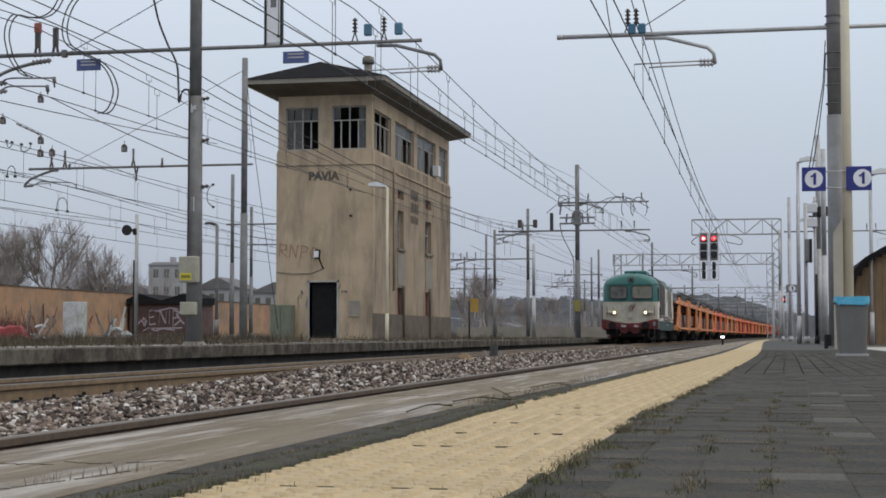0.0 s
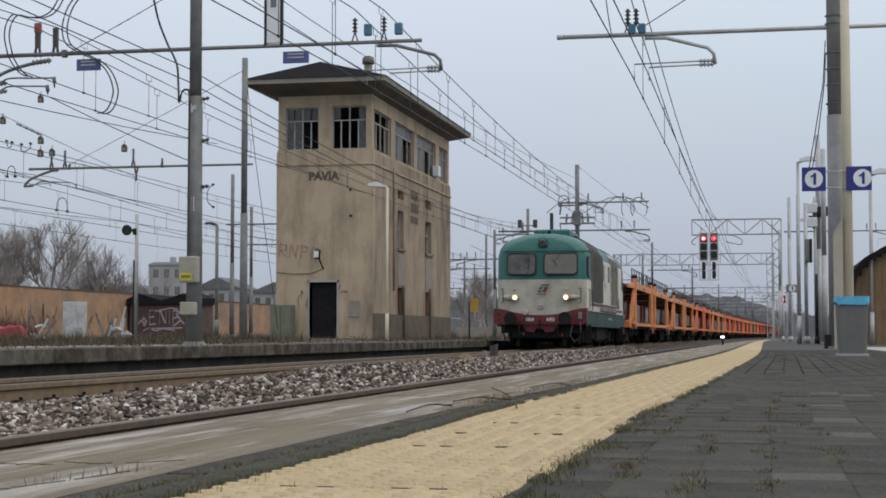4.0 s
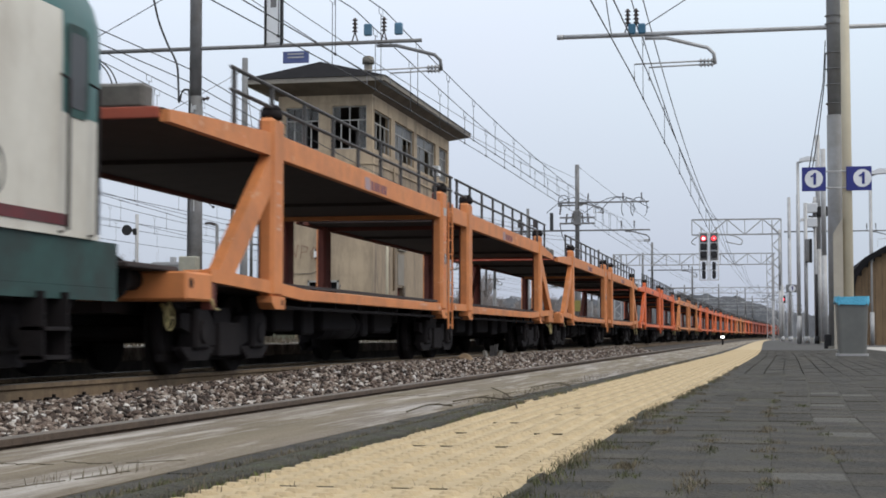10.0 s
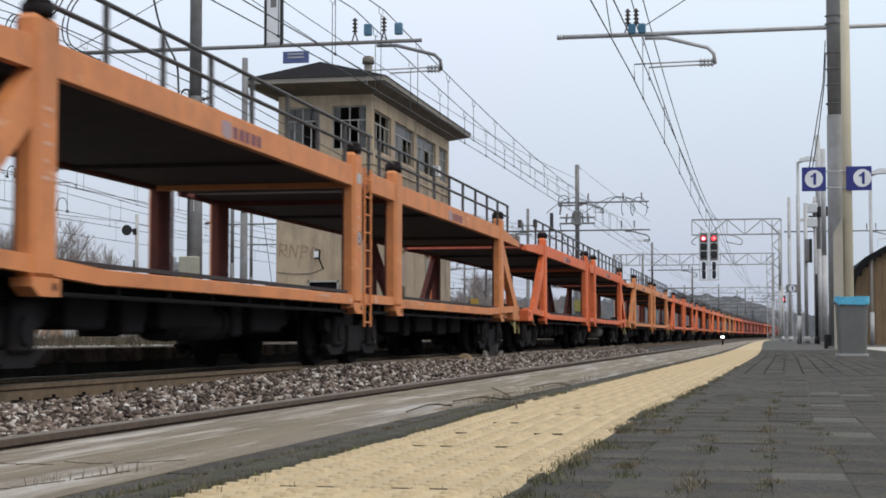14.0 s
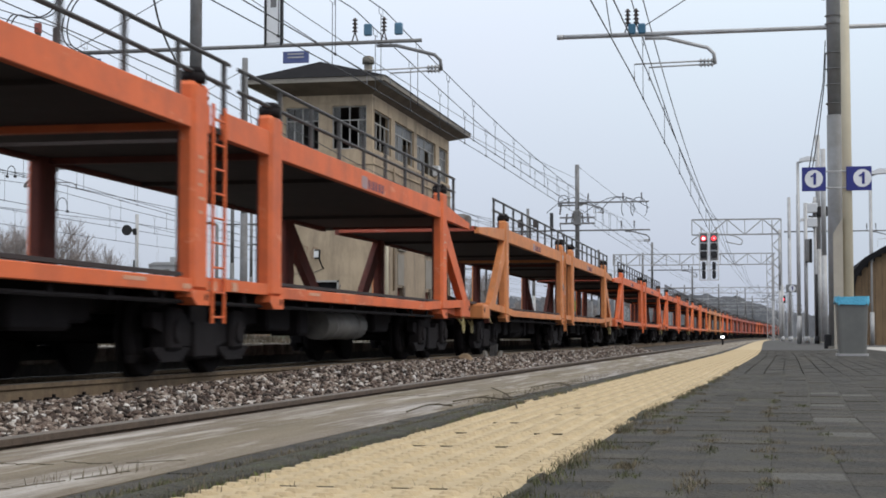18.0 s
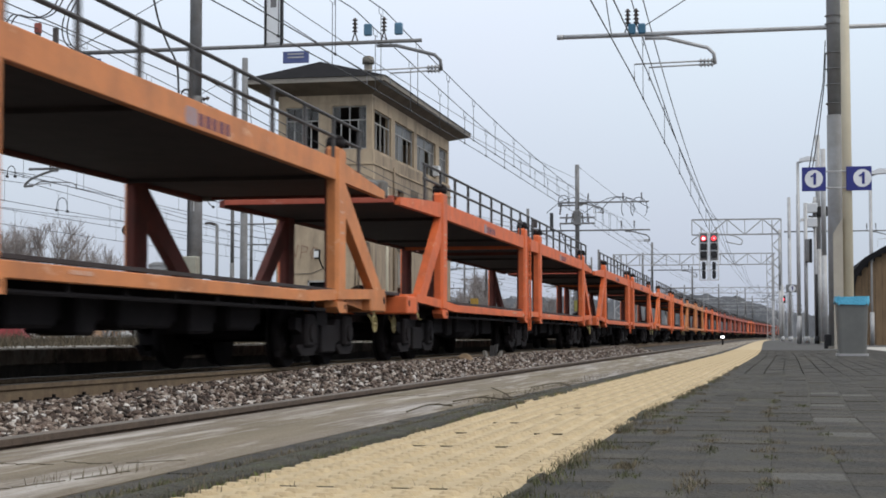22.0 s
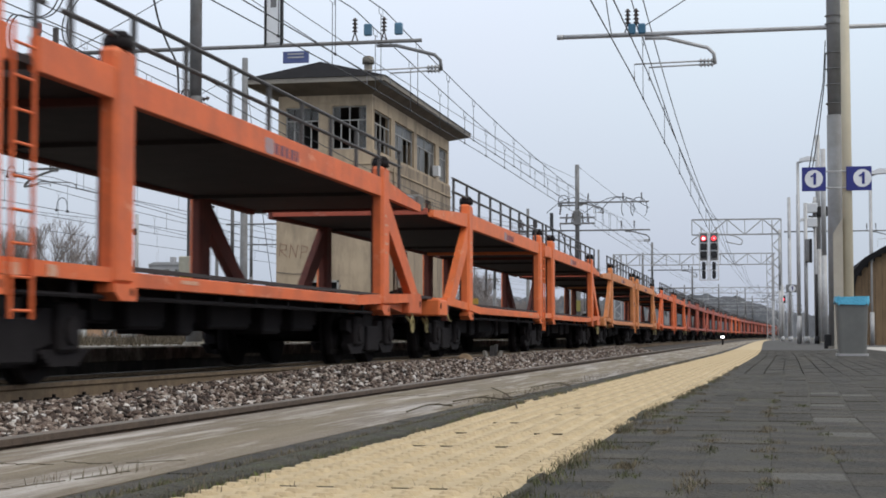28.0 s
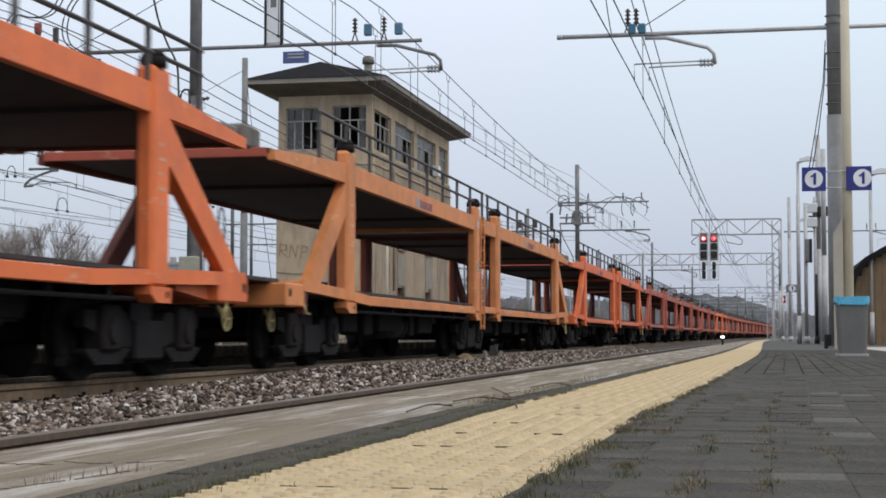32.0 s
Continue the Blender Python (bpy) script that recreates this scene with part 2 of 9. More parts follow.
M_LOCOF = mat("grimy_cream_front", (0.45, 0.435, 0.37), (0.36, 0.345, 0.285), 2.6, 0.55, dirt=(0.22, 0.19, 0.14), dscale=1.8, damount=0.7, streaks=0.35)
M_LOCOG = mat("teal_green_paint", (0.024, 0.132, 0.118), (0.018, 0.10, 0.09), 2.0, 0.42, dirt=(0.055, 0.11, 0.10), dscale=1.2, damount=0.5, streaks=0.5)
M_LOCKER = mat("grimy_locker_paint", (0.33, 0.315, 0.27), (0.22, 0.21, 0.18), 4, 0.6, dirt=(0.12, 0.105, 0.085), dscale=3, damount=0.7)
M_LOCOPALE = mat("faded_teal_panel", (0.20, 0.30, 0.29), (0.13, 0.22, 0.21), 3, 0.5, dirt=(0.10, 0.15, 0.14), dscale=1.5)
M_LOCOGD = mat("grimy_green_underframe", (0.032, 0.086, 0.078), (0.022, 0.054, 0.050), 2.5, 0.7, dirt=(0.022, 0.024, 0.023), dscale=1.1, damount=0.95)
M_LOCOR = mat("dull_red_paint", (0.15, 0.019, 0.022), (0.09, 0.014, 0.016), 3, 0.55, dirt=(0.035, 0.018, 0.018), dscale=2.2, damount=0.8)
M_GRILLE = mat("grille_slat", (0.42, 0.40, 0.36), (0.29, 0.275, 0.245), 6, 0.6, 0.2, dirt=(0.08, 0.07, 0.06), dscale=2)
M_UNDER = mat("greasy_running_gear", (0.021, 0.018, 0.0188), (0.014, 0.0122, 0.0128), 4, 0.85, 0.0, bump=0.3, bscale=30, spec=0.15)
M_WHEEL = mat("wheel_steel", (0.024, 0.0205, 0.0205), (0.016, 0.014, 0.014), 6, 0.9, 0.0, spec=0.1)
M_LAMP = mat("warm_headlamp", (1.0, 0.8, 0.5), None, 3, 0.3, emit=(1.0, 0.55, 0.16), estr=0.45)
M_BULB = mat("bright_bulb", (1.0, 0.9, 0.7), None, 3, 0.3, emit=(1.0, 0.78, 0.42), estr=5.0)
M_REDLIGHT = mat("red_signal_light", (1.0, 0.1, 0.08), None, 3, 0.3, emit=(1.0, 0.04, 0.07), estr=1.3)
M_REDBRIGHT = mat("bright_red_signal_light", (1.0, 0.3, 0.3), None, 3, 0.3, emit=(1.0, 0.35, 0.38), estr=4.0)
M_LENS = mat("dark_lens", (0.03, 0.03, 0.032), None, 3, 0.12)
M_SIDEGLASS = mat("dark_cab_glass", (0.055, 0.058, 0.062), (0.04, 0.042, 0.045), 1.1, 0.35, spec=0.25)
M_UPRIGHT = mat("grimy_grille_upright", (0.24, 0.235, 0.22), (0.13, 0.127, 0.12), 5, 0.65, dirt=(0.07, 0.065, 0.06), dscale=2.5)
M_SLAT = mat("dark_grille_slat", (0.13, 0.122, 0.11), (0.065, 0.061, 0.056), 6, 0.7)
M_WINDARK = mat("grey_cab_glass", (0.15, 0.145, 0.125), (0.085, 0.085, 0.078), 1.1, 0.22, spec=0.45)
# Brick red dulled for haze on far wagons and shade on deck edges.
M_ORD = mat("faded_brick_red_paint", (0.46, 0.105, 0.062), (0.34, 0.08, 0.05), 1.6, 0.65, dirt=(0.2, 0.07, 0.05), dscale=1.3, damount=0.5, bump=0.1, bscale=30, chips=(0.5, 0.24, 0.19))
M_ORY = mat("yellow_orange_paint", (0.71, 0.268, 0.092), (0.58, 0.208, 0.074), 1.6, 0.6, dirt=(0.30, 0.13, 0.06), dscale=1.3, damount=0.55, bump=0.1, bscale=30, chips=(0.72, 0.42, 0.26))
M_ORR = mat("red_orange_paint", (0.80, 0.175, 0.052), (0.66, 0.135, 0.043), 1.6, 0.6, dirt=(0.30, 0.09, 0.05), dscale=1.3, damount=0.5, bump=0.1, bscale=30, chips=(0.78, 0.34, 0.2))
M_ORB = mat("bright_orange_paint", (0.84, 0.20, 0.055), (0.72, 0.16, 0.048), 1.6, 0.55, dirt=(0.33, 0.10, 0.05), dscale=1.3, damount=0.4, bump=0.1, bscale=30, chips=(0.8, 0.4, 0.25))
# Dark red for shade on the wagons; also the tower's boarded openings.
M_DARKRED = mat("dirty_oxide_inner_paint", (0.18, 0.05, 0.036), (0.10, 0.034, 0.027), 2.0, 0.85, dirt=(0.06, 0.035, 0.03), dscale=1.5)
M_DECK = mat("dark_deck_plate", (0.055, 0.042, 0.040), (0.038, 0.029, 0.028), 3, 0.85, dirt=(0.035, 0.025, 0.022), dscale=1.0)
# Haze is mixed into these two far colours as pale grey.
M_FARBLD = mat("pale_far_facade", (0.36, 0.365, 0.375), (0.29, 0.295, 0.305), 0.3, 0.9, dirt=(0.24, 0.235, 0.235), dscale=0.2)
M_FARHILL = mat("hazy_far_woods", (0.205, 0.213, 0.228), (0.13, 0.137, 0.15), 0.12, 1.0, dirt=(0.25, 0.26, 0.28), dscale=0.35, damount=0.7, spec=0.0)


# ---- mesh helpers ----
def box(bm, x0, x1, y0, y1, z0, z1, mi=0, bev=0.0):
    v = [bm.verts.new(c) for c in ((x0, y0, z0), (x1, y0, z0), (x1, y1, z0), (x0, y1, z0), (x0, y0, z1), (x1, y0, z1), (x1, y1, z1), (x0, y1, z1))]
    fs = []
    for q in ((3, 2, 1, 0), (4, 5, 6, 7), (0, 1, 5, 4), (1, 2, 6, 5), (2, 3, 7, 6), (3, 0, 4, 7)):
        f = bm.faces.new([v[i] for i in q])
        f.material_index = mi
        fs.append(f)
    if bev:
        es = list({e for f in fs for e in f.edges})
        bmesh.ops.bevel(bm, geom=es, offset=bev, segments=1, affect="EDGES", profile=0.5, material=-1)
    return v


def tube(bm, p0, p1, r0, r1=None, n=10, caps=True, mi=0):
    p0, p1 = Vector(p0), Vector(p1)
    r1 = r0 if r1 is None else r1
    q = (p1 - p0).to_track_quat("Z", "Y")
    rings = []
    for p, r in ((p0, r0), (p1, r1)):
        rings.append([bm.verts.new(p + q @ Vector((r * math.cos(2 * math.pi * i / n), r * math.sin(2 * math.pi * i / n), 0))) for i in range(n)])
    for i in range(n):
        f = bm.faces.new((rings[0][i], rings[0][(i + 1) % n], rings[1][(i + 1) % n], rings[1][i]))
        f.smooth, f.material_index = n > 6, mi
    if caps:
        bm.faces.new(rings[0][::-1]).material_index = mi
        bm.faces.new(rings[1]).material_index = mi
    return rings


def path_tube(bm, pts, r, n=6, mi=0):
    """A tube along a polyline, with mitred joints."""
    pts = [Vector(p) for p in pts]
    rings = []
    for i, p in enumerate(pts):
        d = (pts[min(i + 1, len(pts) - 1)] - pts[max(i - 1, 0)]).normalized()
        up = Vector((0, 0, 1)) if abs(d.z) < 0.95 else Vector((1, 0, 0))
        a = d.cross(up).normalized()
        b = a.cross(d)
        rings.append([bm.verts.new(p + r * (math.cos(2 * math.pi * k / n) * a + math.sin(2 * math.pi * k / n) * b)) for k in range(n)])
    for i in range(len(rings) - 1):
        for k in range(n):
            f = bm.faces.new((rings[i][k], rings[i][(k + 1) % n], rings[i + 1][(k + 1) % n], rings[i + 1][k]))
            f.smooth, f.material_index = n > 4, mi
    bm.faces.new(rings[0][::-1]).material_index = mi
    bm.faces.new(rings[-1]).material_index = mi


def smooth(pts, n=5):
    """A rounded path through the given points."""
    p = [Vector(q) for q in pts]
    out = []
    for i in range(len(p) - 1):
        a, b, c, d = p[max(i - 1, 0)], p[i], p[i + 1], p[min(i + 2, len(p) - 1)]
        for k in range(n):
            t = k / n
            out.append(0.5 * (2 * b + (c - a) * t + (2 * a - 5 * b + 4 * c - d) * t * t + (3 * b - a - 3 * c + d) * t ** 3))
    return out + [p[-1]]


def prism(bm, prof, axis, a0, a1, mi=0):
    """A closed outline extruded along an axis (0 x, 1 y, 2 z); the outline's two numbers are the other two axes in order."""
    def at(p, a):
        return {0: (a, p[0], p[1]), 1: (p[0], a, p[1]), 2: (p[0], p[1], a)}[axis]
    r0 = [bm.verts.new(at(p, a0)) for p in prof]
    r1 = [bm.verts.new(at(p, a1)) for p in prof]
    n = len(prof)
    for i in range(n):
        bm.faces.new((r0[i], r0[(i + 1) % n], r1[(i + 1) % n], r1[i])).material_index = mi
    bm.faces.new(r0[::-1]).material_index = mi
    bm.faces.new(r1).material_index = mi


def bar(bm, p0, p1, w, h, mi=0):
    """A square bar from p0 to p1: w across, h high."""
    p0, p1 = Vector(p0), Vector(p1)
    d = (p1 - p0).normalized()
    up = Vector((0, 0, 1)) if abs(d.z) < 0.98 else Vector((0, 1, 0))
    a = d.cross(up).normalized() * (w / 2)
    b = a.normalized().cross(d) * (h / 2)
    r = [[bm.verts.new(p + s * a + t * b) for s, t in ((-1, -1), (1, -1), (1, 1), (-1, 1))] for p in (p0, p1)]
    for i in range(4):
        bm.faces.new((r[0][i], r[0][(i + 1) % 4], r[1][(i + 1) % 4], r[1][i])).material_index = mi
    bm.faces.new(r[0][::-1]).material_index = mi
    bm.faces.new(r[1]).material_index = mi


def mesh(name, bm, mats):
    bmesh.ops.recalc_face_normals(bm, faces=bm.faces)
    me = bpy.data.meshes.new(name)
    bm.to_mesh(me)
    bm.free()
    for m in (mats if isinstance(mats, (list, tuple)) else [mats]):
        me.materials.append(m)
    return me


def part(name, bm, material, parent=None, label=""):
    ob = new(name, mesh(name, bm, material))
    ob.parent = parent
    return tagged(ob, label)


def again(ob, m, parent=None):
    """One more object on the same mesh."""
    o = new(ob.name.split(".")[0], ob.data)
    o.parent = parent or ob.parent
    o.matrix_basis = m
    return o


def thing(name, label, category, at=(0, 0, 0), group="", kind="", rz=0):
    e = new(name)
    e.empty_display_size = 0.2
    e.matrix_basis = pose(*at, 0, 0, rz)
    return tagged(e, label, category, group, kind)


def BM():
    return bmesh.new()


# ---- ground, tracks, platforms ----
FALL = -0.00125            # the platform and its track drop slightly, to fit the camera's view


def bend(y):
    """The line is straight past the station and curves gently to the right beyond it; its straightening far off only
    suits the camera's view.
    """
    a, c, e, k = 60.0, 330.0, 470.0, 8.5e-5
    if y <= a:
        return 0.0
    if y <= c:
        return k * (y - a) ** 2
    s0, r = 2 * k * (c - a), min(y, e) - c
    return k * (c - a) ** 2 + s0 * r - 0.5 * s0 / (e - c) * r * r


def drift(y):
    """The platform's surface lines edge away from the track within the first thirty metres, fitted to the camera's
    view.
    """
    return float(np.interp(y, (4.3, 6.5, 8.0, 10.5, 14.0, 19.0, 26.0), (0.0, 0.058, 0.085, 0.115, 0.17, 0.235, 0.265)))


def stations(y0, y1):
    ys = [y0]
    for y in list(range(4, 30, 1)) + list(range(30, 60, 10)) + list(range(60, 480, 12)):
        if y0 < y < y1:
            ys.append(y)
    return ys + [y1]


def loft(bm, prof, y0, y1, off=bend):
    """A closed outline of (x, z) carried along y, shifted sideways by off(y)."""
    rings = [[bm.verts.new((x + off(y), y, z)) for x, z in prof] for y in stations(y0, y1)]
    n = len(prof)
    for r0, r1 in zip(rings, rings[1:]):
        for i in range(n):
            bm.faces.new((r0[i], r0[(i + 1) % n], r1[(i + 1) % n], r1[i]))
    bm.faces.new(rings[0][::-1])
    bm.faces.new(rings[-1])


def slab(bm, x0, x1, y0, y1, z0, z1, off=bend):
    loft(bm, [(x0, z0), (x1, z0), (x1, z1), (x0, z1)], y0, y1, off)


def both(y):
    return bend(y) + drift(y)


def sheared(ob):
    for v in ob.data.vertices:
        v.co.z += FALL * v.co.y
    return ob


b = BM()
ys = [-30, 0, 20, 50, 100, 200, 400, 900, 2500]
xs = [-2200, -600, -200, -90, -50, -22, -16.9]
grid = [[b.verts.new((x, y, -0.35 if x > -20 else -0.12 + 0.05 * math.sin(x * 0.9 + y * 0.3))) for x in xs] for y in ys]
for i in range(len(ys) - 1):
    for j in range(len(xs) - 1):
        b.faces.new((grid[i][j], grid[i][j + 1], grid[i + 1][j + 1], grid[i + 1][j]))
gr = [[b.verts.new((x, y, -0.6)) for x in (-16.9, 5.0, 40, 200, 2200)] for y in ys]
for i in range(len(ys) - 1):
    for j in range(4):
        b.faces.new((gr[i][j], gr[i][j + 1], gr[i + 1][j + 1], gr[i + 1][j]))
    b.faces.new((grid[i][-1], gr[i][0], gr[i + 1][0], grid[i + 1][-1]))
ground = tagged(part("ground", b, M_EARTH), "dry earth with dull winter grass beside the tracks", "ground", kind="structure")

# the ballast bed under all tracks, with a low heap between the two near ones
b = BM()
prof = [(-16.8, -0.42), (-13.2, -0.40), (-8.42, -0.36), (-7.5, -0.36), (-5.9, -0.45), (-5.5, -0.40), (-5.2, -0.31), (-4.7, -0.32), (-3.9, -0.42), (-2.2, -0.50), (-1.42, -0.55), (-1.42, -0.62), (-16.8, -0.62)]
loft(b, prof, -12, 470)
tagged(part("ballast_bed", b, M_BALLAST), "grey-brown crushed stone bed under the rails", "ballast", kind="structure")


def stones(name, n, area, size, seed, zf, label):
    """Many crushed stones as one mesh: a knobbly twelve-sided block each."""
    rng = np.random.default_rng(seed)
    t = (1 + 5 ** 0.5) / 2
    ico = np.array([(-1, t, 0), (1, t, 0), (-1, -t, 0), (1, -t, 0), (0, -1, t), (0, 1, t), (0, -1, -t), (0, 1, -t), (t, 0, -1), (t, 0, 1), (-t, 0, -1), (-t, 0, 1)]) / 1.9
    fc = np.array([(0, 11, 5), (0, 5, 1), (0, 1, 7), (0, 7, 10), (0, 10, 11), (1, 5, 9), (5, 11, 4), (11, 10, 2), (10, 7, 6), (7, 1, 8), (3, 9, 4), (3, 4, 2), (3, 2, 6), (3, 6, 8), (3, 8, 9), (4, 9, 5), (2, 4, 11), (6, 2, 10), (8, 6, 7), (9, 8, 1)])
    x0, x1, y0, y1 = area
    u = rng.random(n)
    y = y0 * (y1 / y0) ** u
    x = rng.uniform(x0, x1, n)
    s = rng.uniform(*size, n)
    sc = rng.uniform(0.6, 1.35, (n, 1, 3)) * s[:, None, None]
    v = ico[None] * (1 + rng.uniform(-0.42, 0.36, (n, 12, 1))) * sc
    a = rng.uniform(0, 6.28, n)
    c, d = np.cos(a)[:, None], np.sin(a)[:, None]
    vx, vy = v[..., 0] * c - v[..., 1] * d, v[..., 0] * d + v[..., 1] * c
    z = np.array([zf(p, q) for p, q in zip(x, y)]) + rng.uniform(-0.005, 0.04, n)
    co = np.stack([vx + x[:, None], vy + y[:, None], v[..., 2] * 0.8 + z[:, None]], -1).reshape(-1, 3)
    fa = (fc[None] + 12 * np.arange(n)[:, None, None]).reshape(-1, 3)
    me = bpy.data.meshes.new(name)
    me.from_pydata(co.tolist(), [], fa.tolist())
    me.materials.append(M_STONE)
    return tagged(new(name, me), label, "ballast", kind="stuff")


def heap(x, y):
    k = 0.5 + 0.5 * math.sin(y * 0.35 + 1.0)
    rise = 0.085 * min(1.0, max(0.0, (y - 12.5) / 6.0)) * math.exp(-((x + 5.1) / 0.7) ** 2)
    if x > -3.75:
        return -0.45
    if x < -5.45 and x > -5.95:
        return -0.44 + 0.10 * min(1.0, max(0.0, (y - 13.0) / 8.0)) + 0.2 * max(0.0, x + 5.7)
    if x > -5.75:
        return -0.335 - 0.08 * max(0.0, (x + 4.6)) + 0.035 * math.exp(-((x + 5.0) / 0.45) ** 2) * (1 + k) + rise - 0.02
    return -0.34


stones("ballast_stones", 36000, (-5.85, -3.8, 7.0, 60), (0.011, 0.031), 3, heap, "grey and brown crushed ballast stones between the tracks")
stones("ballast_stones_between_rails", 2600, (-8.3, -6.0, 10.0, 70), (0.018, 0.038), 5, heap, "dark crushed ballast stones between the rails")

RAIL = [(-0.075, 0), (0.075, 0), (0.075, 0.012), (0.012, 0.03), (0.009, 0.115), (0.036, 0.13), (0.036, 0.165), (0.028, 0.172), (-0.028, 0.172), (-0.036, 0.165), (-0.036, 0.13), (-0.009, 0.115), (-0.012, 0.03), (-0.075, 0.012)]


def rail(x, ztop, shear, y1=470):
    b = BM()
    loft(b, [(x + p, ztop - 0.172 + q) for p, q in RAIL], -12, y1)
    for f in b.faces:
        if f.calc_center_median().z > ztop - 0.006:
            f.material_index = 1
    ob = part("rail", b, [M_RUSTD, M_RAILDULL] if shear else [M_RUST, M_RAILTOP])
    if shear:
        for v in ob.data.vertices:
            v.co.z += 0.55 * FALL * v.co.y
    return tagged(ob, "rusty brown steel rail with a worn bright head", "rail", group="rails", kind="structure")


for x, z, sh in ((-2.95 + 0.75, -0.31, 1), (-2.95 - 0.75, -0.298, 1), (-6.72 + 0.753, -0.19, 0), (-6.72 - 0.753, -0.23, 0), (-14.6 + 0.75, -0.2, 0), (-14.6 - 0.75, -0.2, 0)):
    rail(x, z, sh)

# concrete sleepers under the train's track
slp = thing("track_sleepers", "grey concrete sleepers bedded in ballast", "sleepers", kind="structure")
b = BM()
prism(b, [(-0.15, 0), (0.15, 0), (0.11, 0.16), (-0.11, 0.16)], 0, -1.2, 1.2)
first = part("sleeper", b, M_CONC, slp)
first.matrix_basis = pose(-6.72, 4, -0.545)
for i in range(1, 130):
    again(first, pose(-6.72, 4 + 0.6 * i, -0.545 + 0.0))

b = BM()
box(b, -0.05, 0.05, -0.06, 0.06, 0.0, 0.05, bev=0.01)
tube(b, (0.02, 0.0, 0.0), (0.02, 0.0, 0.075), 0.018, n=6)
clip = part("rail_clip", b, M_UNDER, slp, "dark rail clip")
clip.matrix_basis = pose(-5.86, 8.8, -0.365)
for i in range(1, 50):
    again(clip, pose(-5.86, 8.8 + 0.6 * i, -0.365))

# the near platform: body, wet coping, dark strip, yellow band, dark pavers
plat = thing("pavement", "station platform with dark pavers and a yellow tactile band", "platform", kind="structure")
b = BM()
slab(b, -1.26, 9.0, -8, 330, -0.9, -0.012)
sheared(part("platform_body", b, M_JOINT, plat))
b = BM()
slab(b, -0.871, 3.0, 0.5, 9.0, -0.011, -0.0016, both)
sheared(part("silted_joints", b, M_JOINTFILL, plat, "silt and moss between the pavers"))
# cracks in the coping, thin and ragged
rng = random.Random(61)
for pts in (((-1.24, 2.33), (-1.18, 2.335), (-1.13, 2.345), (-1.10, 2.335)), ((-1.11, 2.40), (-1.06, 2.37), (-1.02, 2.375)), ((-1.0, 2.39), (-0.95, 2.44), (-0.93, 2.46)), ((-1.01, 1.85), (-0.985, 1.97), (-0.955, 2.1), (-0.93, 2.26)), ((-1.3, 5.3), (-1.18, 5.36), (-1.05, 5.31)), ((-1.2, 8.2), (-1.05, 8.3), (-0.9, 8.24))):
    b = BM()
    for (xa, ya), (xb, yb_) in zip(pts, pts[1:]):
        p0 = (xa, ya)
        for k in range(1, 8):
            p1 = (xa + (xb - xa) * k / 7 + rng.gauss(0, 0.002), ya + (yb_ - ya) * k / 7 + rng.gauss(0, 0.006))
            if rng.random() < 0.85:
                bar(b, (*p0, 0.0002), (*p1, 0.0002), rng.uniform(0.0012, 0.0075), 0.0014)
            p0 = p1
    sheared(part("crack", b, M_MOSS, plat))
b = BM()
y = -6.0
while y < 330:
    ln = 3.0 if y < 60 else 30.0
    for ya, yb in zip(stations(y, y + ln - 0.0015), stations(y, y + ln - 0.0015)[1:]):
        q = [b.verts.new((x + o, w, z)) for w in (ya, yb) for x, o, z in ((-1.325, bend(w), -0.2), (-0.872, both(w), -0.2), (-0.872, both(w), 0.0), (-1.325, bend(w), 0.0))]
        for i in range(4):
            b.faces.new((q[i], q[(i + 1) % 4], q[4 + (i + 1) % 4], q[4 + i]))
        if ya == y:
            b.faces.new(q[3::-1])
    y += ln
sheared(part("coping", b, M_COPING, plat, "smooth wet grey concrete coping along the platform edge"))
b = BM()
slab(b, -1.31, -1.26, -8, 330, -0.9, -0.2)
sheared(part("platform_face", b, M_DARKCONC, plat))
b = BM()
slab(b, -0.312, 9.0, 26, 330, -0.5, 0.0, both)
slab(b, -0.87, -0.757, 26, 330, -0.5, -0.001, both)
slab(b, 2.6, 9.0, -8, 26, -0.5, 0.0)
sheared(part("paving_far", b, M_PAVFAR, plat, "dark grey paving"))
b = BM()
box(b, 1.75, 6.0, 21.5, 34, -0.4, 0.006)
sheared(part("pale_paving", b, mat("pale_concrete_paving", (0.42, 0.40, 0.36), (0.32, 0.30, 0.27), 3, 0.8, bump=0.3, bscale=60), plat, "pale concrete paving"))
b = BM()
slab(b, -0.757, -0.312, 26, 330, -0.5, 0.003, both)
sheared(part("yellow_band_far", b, M_YELLOW, plat, "pale yellow tactile band"))


# ---- platform beyond the train ----
far = thing("island_platform", "worn low concrete platform with a dark face and weeds", "platform", kind="structure")
b = BM()
slab(b, -12.7, -8.75, -8, 300, -0.5, 0.02)
part("platform_body", b, M_CONC, far)
b = BM()
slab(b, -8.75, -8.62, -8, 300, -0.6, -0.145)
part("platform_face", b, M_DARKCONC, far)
cop = None
y, rng = 2.0, random.Random(9)
while y < 250:
    b = BM()
    ln = rng.choice((7.8, 8.0, 8.2))
    box(b, -9.1, -8.45, y, y + ln - 0.03, -0.145, 0.055 + rng.uniform(-0.008, 0.008), bev=0.015)
    for v in b.verts:
        v.co.x += bend(v.co.y)
    part("coping_slab", b, M_SOOTY, far, "sooty concrete coping slab")
    y += ln


# ---- signal tower ----
tw = thing("signal_tower", "abandoned ochre signal tower with a dark hipped roof and broken windows", "building", (-16.37, 58, 0.0))
TX0, TX1, TY1 = -1.89, 1.92, 15.1      # walls in the tower's own space, front at y = 0


